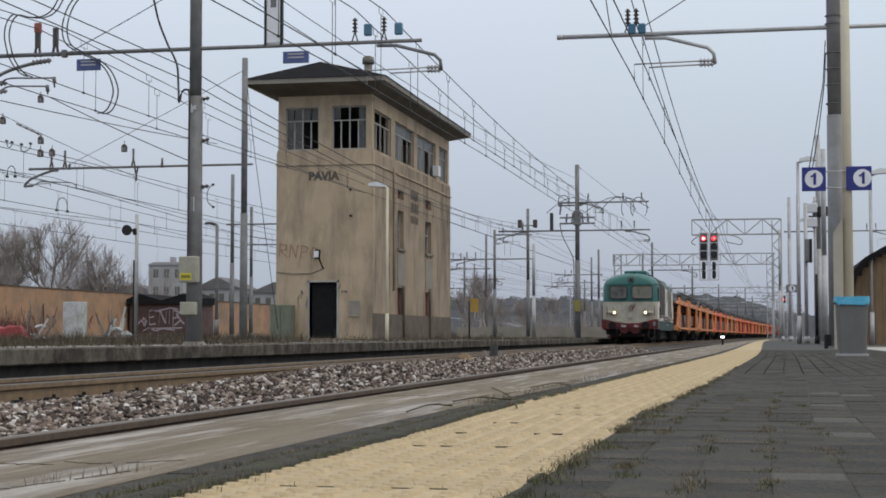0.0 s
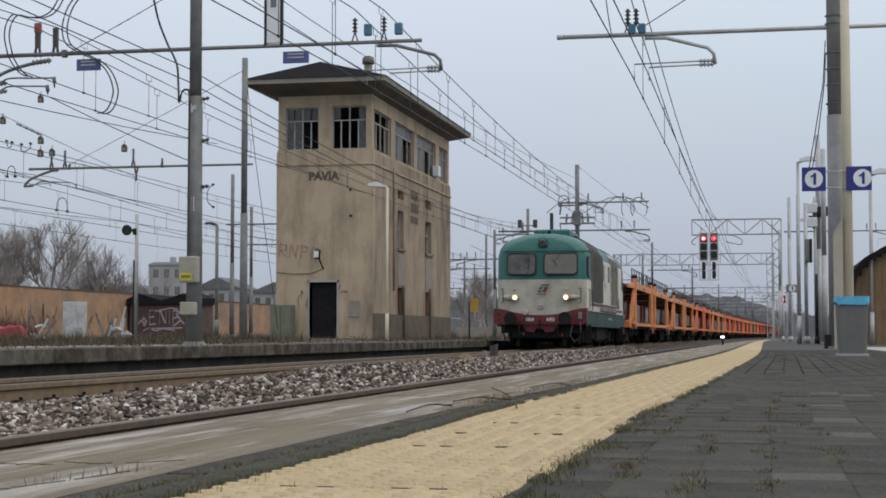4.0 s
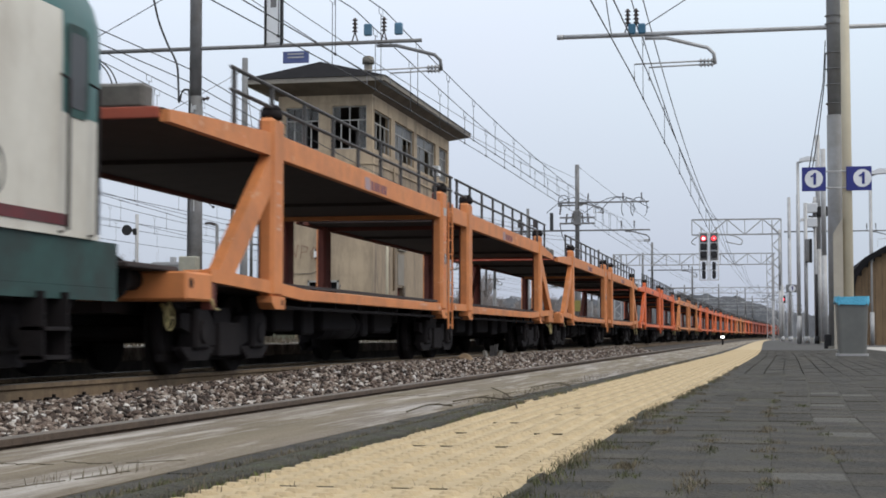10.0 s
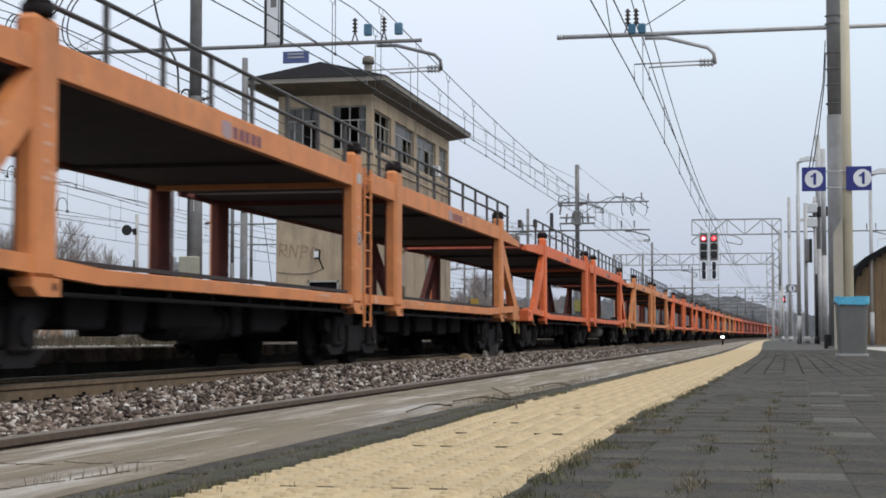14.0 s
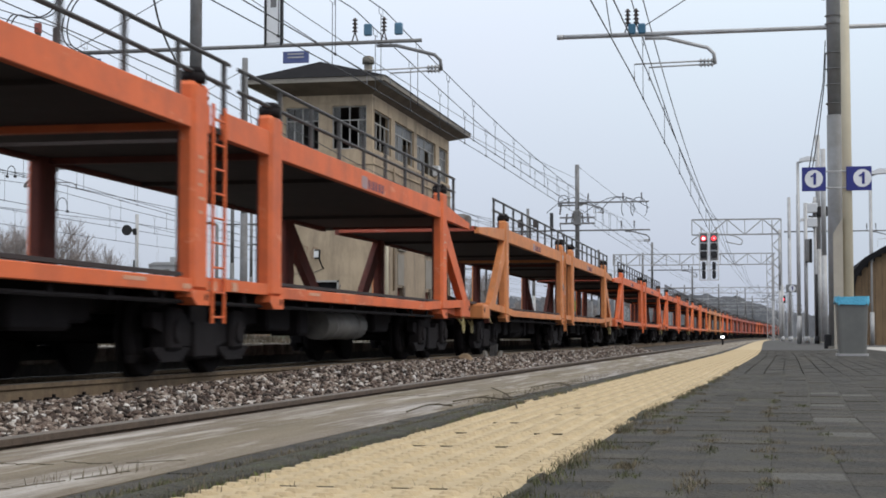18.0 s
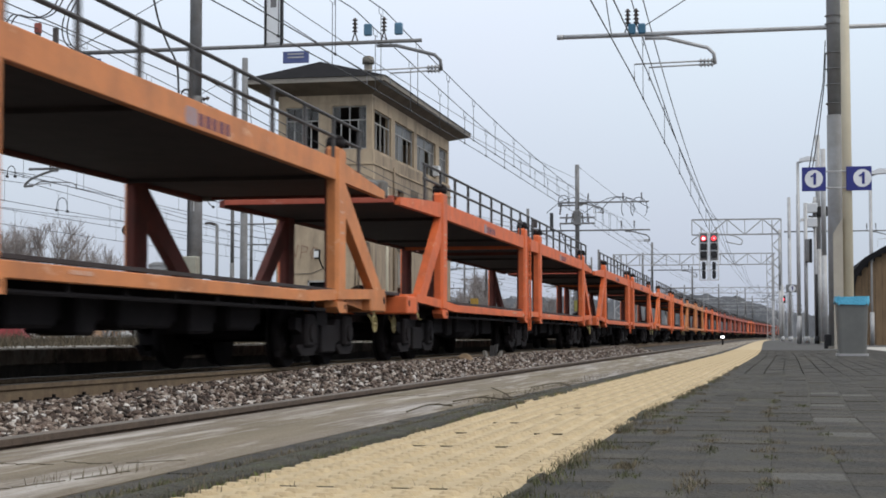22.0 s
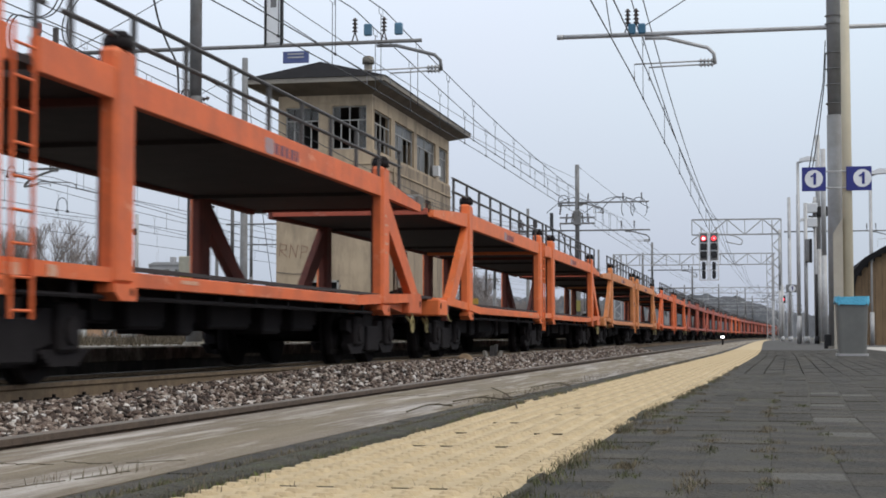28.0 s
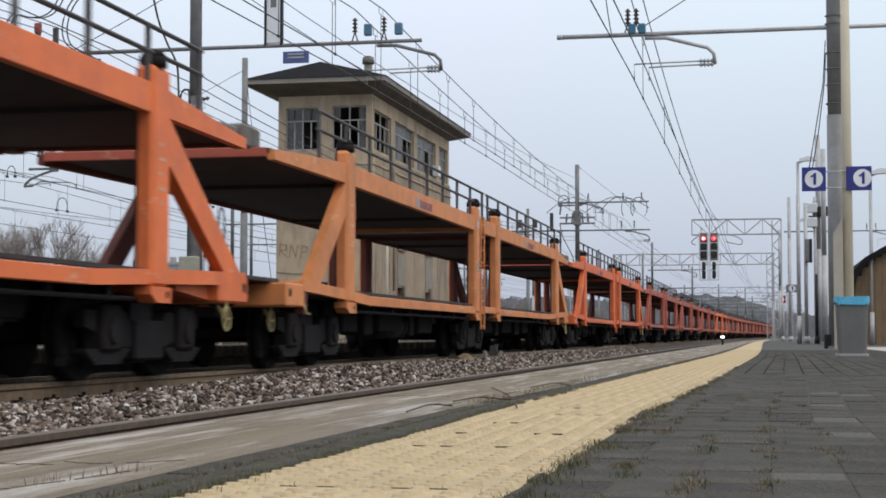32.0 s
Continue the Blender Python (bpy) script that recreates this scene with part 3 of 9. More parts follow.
def holed(u0, u1, z0, z1, holes, put):
    """A wall of boxes round rectangular openings; put(u0, u1, z0, z1) makes one box."""
    us = sorted({u0, u1, *[h[0] for h in holes], *[h[1] for h in holes]})
    zs = sorted({z0, z1, *[h[2] for h in holes], *[h[3] for h in holes]})
    for a, c in zip(us, us[1:]):
        for lo, hi in zip(zs, zs[1:]):
            if not any(h[0] <= a + 1e-6 and h[1] >= c - 1e-6 and h[2] <= lo + 1e-6 and h[3] >= hi - 1e-6 for h in holes):
                put(a, c, lo, hi)


def weld(bm):
    bmesh.ops.remove_doubles(bm, verts=bm.verts, dist=0.0005)


b = BM()
T = 0.32
fh = [(-0.56, 0.52, 0.1, 2.23)]
holed(TX0, TX1, 0.0, 7.2, fh, lambda a, c, z, w: box(b, a, c, 0, T, z, w))
weld(b)
part("front_wall", b, M_STUCCO, tw, "stained ochre stucco wall")
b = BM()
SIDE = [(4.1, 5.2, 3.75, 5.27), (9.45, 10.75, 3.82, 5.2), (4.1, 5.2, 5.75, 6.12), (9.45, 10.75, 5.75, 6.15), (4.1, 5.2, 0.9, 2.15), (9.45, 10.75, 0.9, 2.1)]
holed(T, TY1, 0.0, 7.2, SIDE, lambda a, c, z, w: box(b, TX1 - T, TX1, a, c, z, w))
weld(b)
part("side_wall", b, M_STUCCOS, tw, "stained ochre stucco wall, coloured darker for shade")
b = BM()
box(b, TX0, TX0 + T, T, TY1, 0, 7.2)
part("side_wall", b, M_STUCCO, tw)
b = BM()
box(b, TX0 + T, TX1 - T, TY1 - T, TY1, 0, 7.2)
part("rear_wall", b, M_STUCCO, tw)
b = BM()
box(b, TX0 - 0.03, TX1 + 0.05, -0.05, TY1 + 0.03, 6.70, 6.76)
box(b, TX0 + 0.01, TX1 - 0.01, 0.01, TY1 - 0.01, 7.2, 7.28)
part("ledge", b, M_STUCCO, tw)
# the glazed cabin
b = BM()
CX0, CX1, CY0, CY1 = TX0 + 0.04, TX1 - 0.06, 0.06, TY1 - 0.06
fw = [(-1.56, -0.24, 7.3, 8.94), (0.28, 1.64, 7.3, 8.96)]
holed(CX0, CX1, 7.28, 9.4, fw, lambda a, c, z, w: box(b, a, c, CY0, CY0 + 0.25, z, w))
sw = [(0.45, 3.25, 7.32, 8.87), (3.87, 7.45, 7.32, 8.87), (8.0, 11.95, 7.32, 8.87), (12.75, 14.7, 7.32, 8.87)]
holed(CY0 + 0.25, CY1, 7.28, 9.4, sw, lambda a, c, z, w: box(b, CX1 - 0.25, CX1, a, c, z, w))
# Far side is out of view; left solid so no sky shows through.
lw = []
holed(CY0 + 0.25, CY1, 7.28, 9.4, lw, lambda a, c, z, w: box(b, CX0, CX0 + 0.25, a, c, z, w))
box(b, CX0 + 0.25, CX1 - 0.25, CY1 - 0.25, CY1, 7.28, 9.4)
weld(b)
part("cabin_wall", b, M_STUCCO, tw, "ochre cabin wall between wide windows")
# Near-black floors and added linings put the room's shade into colour.
b = BM()
box(b, TX0 + 0.35, TX1 - 0.35, 0.36, TY1 - 0.36, 3.3, 3.5)
box(b, TX0 + 0.35, TX1 - 0.35, 0.36, TY1 - 0.36, 6.9, 7.1)
box(b, TX0 + 0.35, TX1 - 0.35, 0.36, TY1 - 0.36, 9.2, 9.3)
box(b, TX0 + 0.33, TX0 + 0.38, 0.36, TY1 - 0.36, 7.1, 9.2)
box(b, TX0 + 0.33, TX0 + 0.36, 0.36, TY1 - 0.36, 0.1, 6.9)
box(b, TX0 + 0.33, TX1 - 0.35, 5.0, 5.1, 0.1, 3.3)
part("inner_floor", b, M_DARK, tw)
# eaves and roof
EX0, EX1, EY0, EY1 = -2.94, 2.62, -1.05, 16.6
b = BM()
box(b, EX0, EX1, EY0, EY1, 9.72, 9.90)
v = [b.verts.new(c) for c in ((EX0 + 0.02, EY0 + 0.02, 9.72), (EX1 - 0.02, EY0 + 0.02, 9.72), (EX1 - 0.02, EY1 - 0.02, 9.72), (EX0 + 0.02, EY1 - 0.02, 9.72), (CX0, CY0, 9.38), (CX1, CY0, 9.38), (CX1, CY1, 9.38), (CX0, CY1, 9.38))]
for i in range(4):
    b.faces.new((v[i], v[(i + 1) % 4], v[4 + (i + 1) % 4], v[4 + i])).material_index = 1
part("eave_slab", b, [M_FASCIA, M_SOFFIT], tw, "wide eaves with a dark mottled soffit")
b = BM()
r = [b.verts.new(c) for c in ((EX0 - 0.05, EY0 - 0.05, 9.904), (EX1 + 0.05, EY0 - 0.05, 9.904), (EX1 + 0.05, EY1 + 0.05, 9.904), (EX0 - 0.05, EY1 + 0.05, 9.904), (-0.22, 0.2, 10.72), (-0.22, 15.3, 10.72))]
for q in ((0, 1, 4), (1, 2, 5, 4), (2, 3, 5), (3, 0, 4, 5), (3, 2, 1, 0)):
    b.faces.new([r[i] for i in q])
part("roof", b, M_ROOF, tw, "dark hipped roof")
b = BM()
tube(b, (0.86, 3.4, 10.0), (0.86, 3.4, 11.25), 0.17, n=12)
tube(b, (0.86, 3.4, 11.13), (0.86, 3.4, 11.38), 0.25, 0.24, n=8)
tube(b, (0.86, 3.4, 11.38), (0.86, 3.4, 11.45), 0.24, 0.12, n=8)
part("chimney", b, M_CONC, tw, "round concrete chimney pot")


def glazing(name, axis, u0, u1, z0, z1, at, nv, zt, parent, missing=()):
    """A window: frame bars and panes. axis 0: lies along x, 1: along y."""
    def bx(b, a, c, z, w, d0, d1):
        if axis == 0:
            box(b, a, c, at + d0, at + d1, z, w)
        else:
            box(b, at + d0, at + d1, a, c, z, w)
    b = BM()
    t = 0.045
    holed(u0, u1, z0, z1, [(u0 + t, u1 - t, z0 + t, zt - t / 2), (u0 + t, u1 - t, zt + t / 2, z1 - t)], lambda p, q, z, w: bx(b, p, q, z, w, -0.03, 0.03))
    weld(b)
    fr = part(name, b, M_WINFRAME, parent, "peeling pale window frame")
    us = [u0 + (u1 - u0) * i / nv for i in range(nv + 1)]
    for i, u in enumerate(us[1:-1], 1):
        b = BM()
        bx(b, u - t / 2, u + t / 2, z0 + t, zt - t / 2, -0.026, 0.026)
        part("mullion", b, M_WINFRAME, fr)
        if (i - (nv % 2)) % 2 == 0:
            b = BM()
            bx(b, u - t / 2, u + t / 2, zt + t / 2, z1 - t, -0.026, 0.026)
            part("mullion", b, M_WINFRAME, fr)
    k = 0
    for i in range(nv):
        for lo, hi in ((z0 + t, zt - t / 2), (zt + t / 2, z1 - t)):
            if k not in missing:
                b = BM()
                bx(b, us[i] + t / 2, us[i + 1] - t / 2, lo, hi, -0.006, 0.006)
                part("pane", b, M_GLASS, fr)
            k += 1
    return fr


glazing("window", 0, -1.56, -0.24, 7.3, 8.94, CY0 + 0.12, 4, 8.42, tw, (4, 6))
glazing("window", 0, 0.28, 1.64, 7.3, 8.96, CY0 + 0.12, 4, 8.42, tw, (0, 2, 3, 4, 5))
glazing("window", 1, 0.45, 3.25, 7.32, 8.87, CX1 - 0.12, 4, 8.4, tw, (0, 1, 2, 3, 4, 5, 6, 7))
glazing("window", 1, 3.87, 7.45, 7.32, 8.87, CX1 - 0.12, 4, 8.4, tw, (4, 6))
glazing("window", 1, 8.0, 11.95, 7.32, 8.87, CX1 - 0.12, 4, 8.4, tw, (4,))
glazing("window", 1, 12.75, 14.7, 7.32, 8.87, CX1 - 0.12, 2, 8.4, tw, ())
for u0, u1, z0, z1 in SIDE[:2]:
    glazing("stair_window", 1, u0, u1, z0, z1, TX1 - 0.2, 2, z0 + 0.8, tw, (0, 1, 2, 3))
for u0, u1, z0, z1 in SIDE[2:]:
    b = BM()
    box(b, TX1 - 0.22, TX1 - 0.18, u0, u1, z0, z1)
    part("shutter", b, M_DARKRED, tw, "dark brown boarded opening")
for u0, u1, z0, z1 in SIDE[:2]:
    b = BM()
    box(b, TX1, TX1 + 0.09, u0 - 0.1, u1 + 0.1, z0 - 0.12, z0 - 0.02)
    part("sill", b, M_CONC, tw)
for u0, u1 in ((4.1, 5.2), (9.45, 10.75)):
    b = BM()
    box(b, TX1, TX1 + 0.025, u0, u1, 2.25, 3.5)
    part("wall_panel", b, M_FASCIA, tw, "pale grey panel below the stair window")
b = BM()
for x in (-0.63, 0.52):
    box(b, x, x + 0.07, -0.03, T, 0.05, 2.3)
box(b, -0.63, 0.59, -0.03, T, 2.23, 2.3)
part("door_frame", b, M_WINFRAME, tw, "pale frame of an open dark doorway")


# ---- the locomotive (its own space: x across, y from front to back, z from platform level) ----
TRAIN_X = -6.8
CAR_X = -6.63
loco = thing("diesel_locomotive", "green and cream diesel locomotive, red buffer beam, headlamps lit", "locomotive", (TRAIN_X, 15.75, 0))
LL = 13.17


def half_profile(hw, top):
    d = top - 3.46
    return [(hw, 0.98), (hw, 1.45), (hw, 1.95), (hw, 2.45), (hw - 0.01, 2.75 + d * 0.3), (hw - 0.06, 2.95 + d * 0.6), (hw - 0.17, 3.12 + d), (hw - 0.40, 3.27 + d), (hw - 0.80, 3.40 + d), (hw - 1.2, 3.455 + d)]


def ring(bm, y, hw, top, lean):
    h = half_profile(hw, top)
    pts = [(-x, z) for x, z in h] + [(x, z) for x, z in h[::-1]]
    out = []
    for x, z in pts:
        s = lean * (max(0, z - 1.95) * 0.16 + max(0, z - 2.75) ** 2 * 0.7) + lean * 0.14 * (abs(x) / 1.45) ** 3
        out.append(bm.verts.new((x, y + s, z)))
    return out


b = BM()
st = [(0.0, 1.17, 3.29, 1), (0.05, 1.26, 3.33, 1), (0.16, 1.335, 3.36, 0.9), (0.36, 1.395, 3.39, 0.6), (0.75, 1.445, 3.43, 0.25), (1.30, 1.45, 3.46, 0), (4.7, 1.45, 3.46, 0), (8.0, 1.45, 3.46, 0),
      (12.2, 1.45, 3.46, 0), (12.85, 1.44, 3.45, -0.1), (13.08, 1.39, 3.4, -0.15), (13.17, 1.32, 3.32, -0.2)]
rings = [ring(b, *s) for s in st]
NP = len(rings[0])
for i in range(len(rings) - 1):
    for k in range(NP - 1):
        f = b.faces.new((rings[i][k], rings[i][k + 1], rings[i + 1][k + 1], rings[i + 1][k]))
        seg = min(k, NP - 2 - k)
        f.smooth = True
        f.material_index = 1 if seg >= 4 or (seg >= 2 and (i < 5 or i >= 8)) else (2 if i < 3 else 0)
H = NP // 2
for rg in (rings[0], rings[-1]):
    for k in range(H - 1):
        f = b.faces.new((rg[k], rg[k + 1], rg[NP - 2 - k], rg[NP - 1 - k]))
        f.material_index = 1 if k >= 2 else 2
        f.smooth = False
box(b, -1.3, 1.3, 0.3, 12.6, 0.95, 1.0)
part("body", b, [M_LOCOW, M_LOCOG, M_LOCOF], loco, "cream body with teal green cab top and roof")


def louvre(name, y0, y1, z0, z1, n, bars, pale=False):
    X = 1.45
    def xin(z):
        return float(np.interp(z, (2.45, 2.75, 2.95, 3.12, 3.27, 3.40), (0.0, 0.01, 0.06, 0.17, 0.40, 0.80)))
        # flush dark plate, its colour standing for the shade behind the slats
    zs = [z0 + (z1 - z0) * i / n for i in range(n + 1)]
    base = BM()
    pr = [(X + 0.004 - xin(z), z) for z in zs] + [(X - 0.06 - xin(z), z) for z in zs[::-1]]
    prism(base, pr, 1, y0, y1)
    root = part(name, base, M_DARK, loco, "dark ventilation grille with steel slats")
    for z in zs[:-1]:
        s = BM()
        d = xin(z)
        h = (z1 - z0) / n
        prism(s, [(X + 0.008 - d, z + h * 0.62), (X + 0.034 - d, z + h * 0.16), (X + 0.037 - d, z + h * (0.50 if pale else 0.30)), (X + 0.012 - d, z + h * (0.78 if pale else 0.70))], 1, y0 + 0.03, y1 - 0.03)
        part("slat", s, M_GRILLE if pale else M_SLAT, root)
    for i in range(bars + 1):
        yb = y0 + (y1 - y0) * i / bars
        s = BM()
        prs = [(X + 0.055 - xin(z), z) for z in zs] + [(X - 0.01 - xin(z), z) for z in zs[::-1]]
        prism(s, prs, 1, yb - 0.024, yb + 0.024)
        part("upright", s, M_GRILLE if pale else M_UPRIGHT, root)
    return root


louvre("front_grille", 1.33, 3.92, 1.27, 3.30, 28, 4)
louvre("narrow_grille", 4.06, 4.62, 1.29, 2.9, 23, 1)
louvre("rear_grille", 7.78, 10.14, 1.30, 2.95, 29, 2, True)


def pane(name, outline, axis, a0, a1, material, parent, label="", rim=None):
    b = BM()
    prism(b, outline, axis, a0, a1)
    return part(name, b, material, parent, label)


def rounded(u0, u1, v0, v1, r, n=3):
    o = []
    for cu, cv, a in ((u1 - r, v0 + r, -90), (u1 - r, v1 - r, 0), (u0 + r, v1 - r, 90), (u0 + r, v0 + r, 180)):
        for k in range(n + 1):
            t = radians(a + 90 * k / n)
            o.append((cu + r * math.cos(t), cv + r * math.sin(t)))
    return o


def side_window(y0, y1, z0, z1, m=None):
    f = pane("side_window", rounded(y0 - 0.028, y1 + 0.028, z0 - 0.028, z1 + 0.028, 0.10), 0, 1.36, 1.456, M_BLACK, loco, "rubber-framed side window")
    pane("pane", rounded(y0, y1, z0, z1, 0.08), 0, 1.40, 1.460, M_SIDEGLASS, f)
    if m:
        f.matrix_basis = m


side_window(4.88, 5.52, 2.1, 2.6)
side_window(6.82, 7.42, 2.1, 2.58)
side_window(0.56, 1.10, 2.05, 2.66, pose(-0.006, 0, 0))


def windscreen(x0, x1, glass_m, wipers):
    """On the sloping upper front."""
    z0, z1 = 2.13, 2.74
    for nm, g, d, m in (("windscreen", 0.042, 0.045, M_BLACK), ("pane", 0.0, 0.055, glass_m)):
        b = BM()
        o = rounded(x0 - g, x1 + g, z0 - g, z1 + g, 0.13 if g else 0.1)
        f0 = [b.verts.new((x, (z - 1.95) * 0.16 + 0.14 * (abs(x) / 1.45) ** 3 - d, z)) for x, z in o]
        f1 = [b.verts.new((x, (z - 1.95) * 0.16 + 0.14 * (abs(x) / 1.45) ** 3 + 0.05, z)) for x, z in o]
        n = len(o)
        for i in range(n):
            b.faces.new((f0[i], f0[(i + 1) % n], f1[(i + 1) % n], f1[i]))
        b.faces.new(f0)
        b.faces.new(f1[::-1])
        if nm == "windscreen":
            root = part(nm, b, m, loco, "rubber-framed windscreen")
        else:
            part(nm, b, m, root, "grey windscreen glass")
    b = BM()
    xm = (x0 + x1) / 2
    for pts in wipers:
        path_tube(b, [(xm + u, (z - 1.95) * 0.16 - 0.06 + 0.14 * (abs(xm + u) / 1.45) ** 3, z) for u, z in pts], 0.009, 5)
    part("wiper", b, M_BLACK, root)


# Reflection painted into the dusty glass: left pane darker, right pane paler.
M_SCREENL = mat("dark_dusty_windscreen", (0.085, 0.087, 0.08), (0.03, 0.03, 0.03), 1.6, 0.25, dirt=(0.15, 0.15, 0.135), dscale=2.2, damount=0.7, spec=0.4)
M_SCREENR = mat("pale_dusty_windscreen", (0.15, 0.145, 0.118), (0.10, 0.096, 0.08), 1.3, 0.25, dirt=(0.10, 0.10, 0.085), dscale=1.5, spec=0.4)
windscreen(-1.02, -0.17, M_SCREENL, [((0.26, 2.74), (0.22, 2.55), (0.23, 2.30))])
windscreen(0.14, 1.13, M_SCREENR, [((-0.02, 2.72), (-0.20, 2.50), (-0.10, 2.36)), ((-0.26, 2.58), (-0.20, 2.50))])
for y in (6.02,):
    b = BM()
    box(b, 1.44, 1.4515, y, y + 0.008, 1.27, 2.66)
    part("panel_seam", b, M_UNDER, loco)
b = BM()
path_tube(b, [(-1.24, 0.22, 2.83)] + [(0.2 * k, 0.125 + 0.14 * (abs(0.2 * k) / 1.45) ** 3, 2.84) for k in range(-6, 7)] + [(1.33, 0.30, 2.84), (1.40, 0.5, 2.85), (1.435, 0.8, 2.86), (1.443, 1.3, 2.87)], 0.017, 6)
part("rain_gutter", b, M_LOCOGD, loco)
# front band, bolster and lower front
b = BM()
prism(b, [(-1.15, 0.0), (-1.3, 0.09), (-1.38, 0.3), (1.38, 0.3), (1.3, 0.09), (1.15, 0.0)], 2, 0.80, 0.985)
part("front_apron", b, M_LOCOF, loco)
b = BM()
box(b, -1.42, 1.42, 0.43, LL + 0.2, 0.60, 0.98)
part("underframe", b, M_LOCOGD, loco, "grimy green underframe")
for x0_ in (-1.42, 1.36):
    b = BM()
    box(b, x0_, x0_ + 0.06, 0.43, LL + 0.2, 0.49, 0.598)
    part("side_skirt", b, M_LOCOGD, loco, "grimy green skirt plate")
b = BM()
prism(b, [(-1.45, 0.60), (-1.36, 0.55), (1.36, 0.55), (1.45, 0.60), (1.45, 1.05), (1.3, 1.045), (1.1, 1.01), (0.8, 0.93), (0.5, 0.865), (0.2, 0.845), (-0.2, 0.845), (-0.5, 0.865), (-0.8, 0.93), (-1.1, 1.01), (-1.3, 1.045), (-1.45, 1.05)], 1, -0.10, 0.42)
prism(b, [(-0.56, 0.56), (0.54, 0.56), (0.44, 0.34), (0.16, 0.30), (0.10, 0.42), (-0.14, 0.42), (-0.20, 0.30), (-0.44, 0.34)], 1, -0.04, 0.10)
part("buffer_beam", b, M_LOCOR, loco, "dull red buffer beam")
b = BM()
box(b, 1.44, 1.462, 1.33, 4.0, 1.15, 1.235)
part("red_stripe", b, M_LOCOR, loco)
b = BM()
box(b, 1.44, 1.460, 10.12, 12.3, 1.06, 1.15)
part("red_stripe", b, M_LOCOR, loco)


def buffer(parent, x, y, z, sgn, r=0.24):
    b = BM()
    tube(b, (x, y, z), (x, y + sgn * 0.38, z), 0.13, 0.12, n=14)
    tube(b, (x, y + sgn * 0.38, z), (x, y + sgn * 0.52, z), 0.09, n=12)
    tube(b, (x, y + sgn * 0.52, z), (x, y + sgn * 0.58, z), r, r * 0.94, n=20)
    return part("buffer", b, M_UNDER, parent, "black round buffer")


for x in (-0.84, 0.84):
    buffer(loco, x, -0.1, 0.73, -1, 0.205)
    buffer(loco, x, LL + 0.1, 0.75, 1)


def headlamp(x, z, r, y, lit):
    b = BM()
    tube(b, (x, y + 0.25, z), (x, y - 0.10, z), r * 1.15, r * 1.25, n=18)
    o = part("headlamp", b, M_LOCOF if lit else M_LOCOG, loco, "round headlamp")
    b = BM()
    tube(b, (x, y - 0.10, z), (x, y - 0.135, z), r * 1.12, r * 1.0, n=18)
    part("lamp_rim", b, M_GRILLE if lit else M_STEELD, o)
    b = BM()
    tube(b, (x, y - 0.125, z), (x, y - 0.14, z), r * 0.98, r * 0.9, n=16)
    part("lens", b, M_LAMP if lit else M_LENS, o, "glowing warm lens" if lit else "dark lens")
    if lit:
        b = BM()
        tube(b, (x, y - 0.139, z), (x, y - 0.15, z), r * 0.62, r * 0.4, n=12)
        part("bulb", b, M_BULB, o, "bright bulb")


headlamp(-0.78, 1.39, 0.095, 0.02, True)
headlamp(0.81, 1.39, 0.095, 0.02, True)
headlamp(0.06, 3.09, 0.10, 0.25, False)
b = BM()
box(b, -0.08, 0.20, 0.15, 0.5, 2.97, 3.23, bev=0.04)
part("lamp_housing", b, M_LOCOGD, loco, "dark green lamp housing")
for s in (-1, 1):
    b = BM()
    tube(b, (s * 0.88, -0.02, 1.39), (s * 1.22, 0.12, 1.39), 0.095, 0.055, n=14)
    part("lamp_fairing", b, M_LOCOF, loco)
# roof hatch and fans, framed panels on the roof slope
for y0_, y1_ in ((7.75, 8.82), (9.0, 10.1)):
    q_ = [(1.30, y0_ + 0.1, 3.10), (1.30, y1_ + 0.05, 3.10), (1.06, y1_ - 0.12, 3.275), (1.06, y0_ - 0.05, 3.275)]
    b = BM()
    for p0_, p1_ in zip(q_, q_[1:] + q_[:1]):
        tube(b, p0_, p1_, 0.022, n=6)
    fr_ = part("roof_panel_frame", b, M_LOCOGD, loco, "dark framed panel on the roof slope")
    b = BM()
    lo_ = [b.verts.new((x + 0.004, y, z + 0.006)) for x, y, z in q_]
    hi_ = [b.verts.new((x - 0.02, y, z - 0.03)) for x, y, z in q_]
    b.faces.new(lo_)
    b.faces.new(hi_[::-1])
    for k in range(4):
        b.faces.new((lo_[k], hi_[k], hi_[(k + 1) % 4], lo_[(k + 1) % 4]))
    part("panel", b, M_LOCOPALE, fr_, "pale faded panel")
b = BM()
for k in range(2):
    tube(b, (0.95, 4.7 + 4.4 * k, 3.33), (0.95, 8.6 + 4.0 * k, 3.33), 0.018, n=6)
for y in (4.8, 6.1, 7.4, 8.6, 10.9, 12.4):
    tube(b, (0.95, y, 3.24), (0.95, y, 3.34), 0.014, n=6)
part("roof_rail", b, M_LOCOGD, loco, "thin rail along the roof edge")
b = BM()
tube(b, (0.0, 0.75, 3.36), (0.0, 0.75, 3.48), 0.014, n=8)
tube(b, (0.16, 1.2, 3.40), (0.16, 0.95, 3.5), 0.03, 0.05, n=10)
tube(b, (0.16, 1.2, 3.36), (0.16, 1.2, 3.42), 0.02, n=8)
part("horn", b, M_UNDER, loco, "dark roof horn and aerial")
b = BM()
box(b, -0.40, 0.76, 1.45, 3.9, 3.34, 3.60, bev=0.05)
tube(b, (0.15, 2.8, 3.5), (0.15, 2.8, 3.65), 0.55, 0.5, n=24)
part("roof_hatch", b, M_LOCOG, loco, "raised roof fan hatch")
b = BM()
for y in (6.2, 7.2, 8.9, 9.9):
    box(b, -0.5, 0.5, y - 0.38, y + 0.38, 3.38, 3.52, bev=0.03)
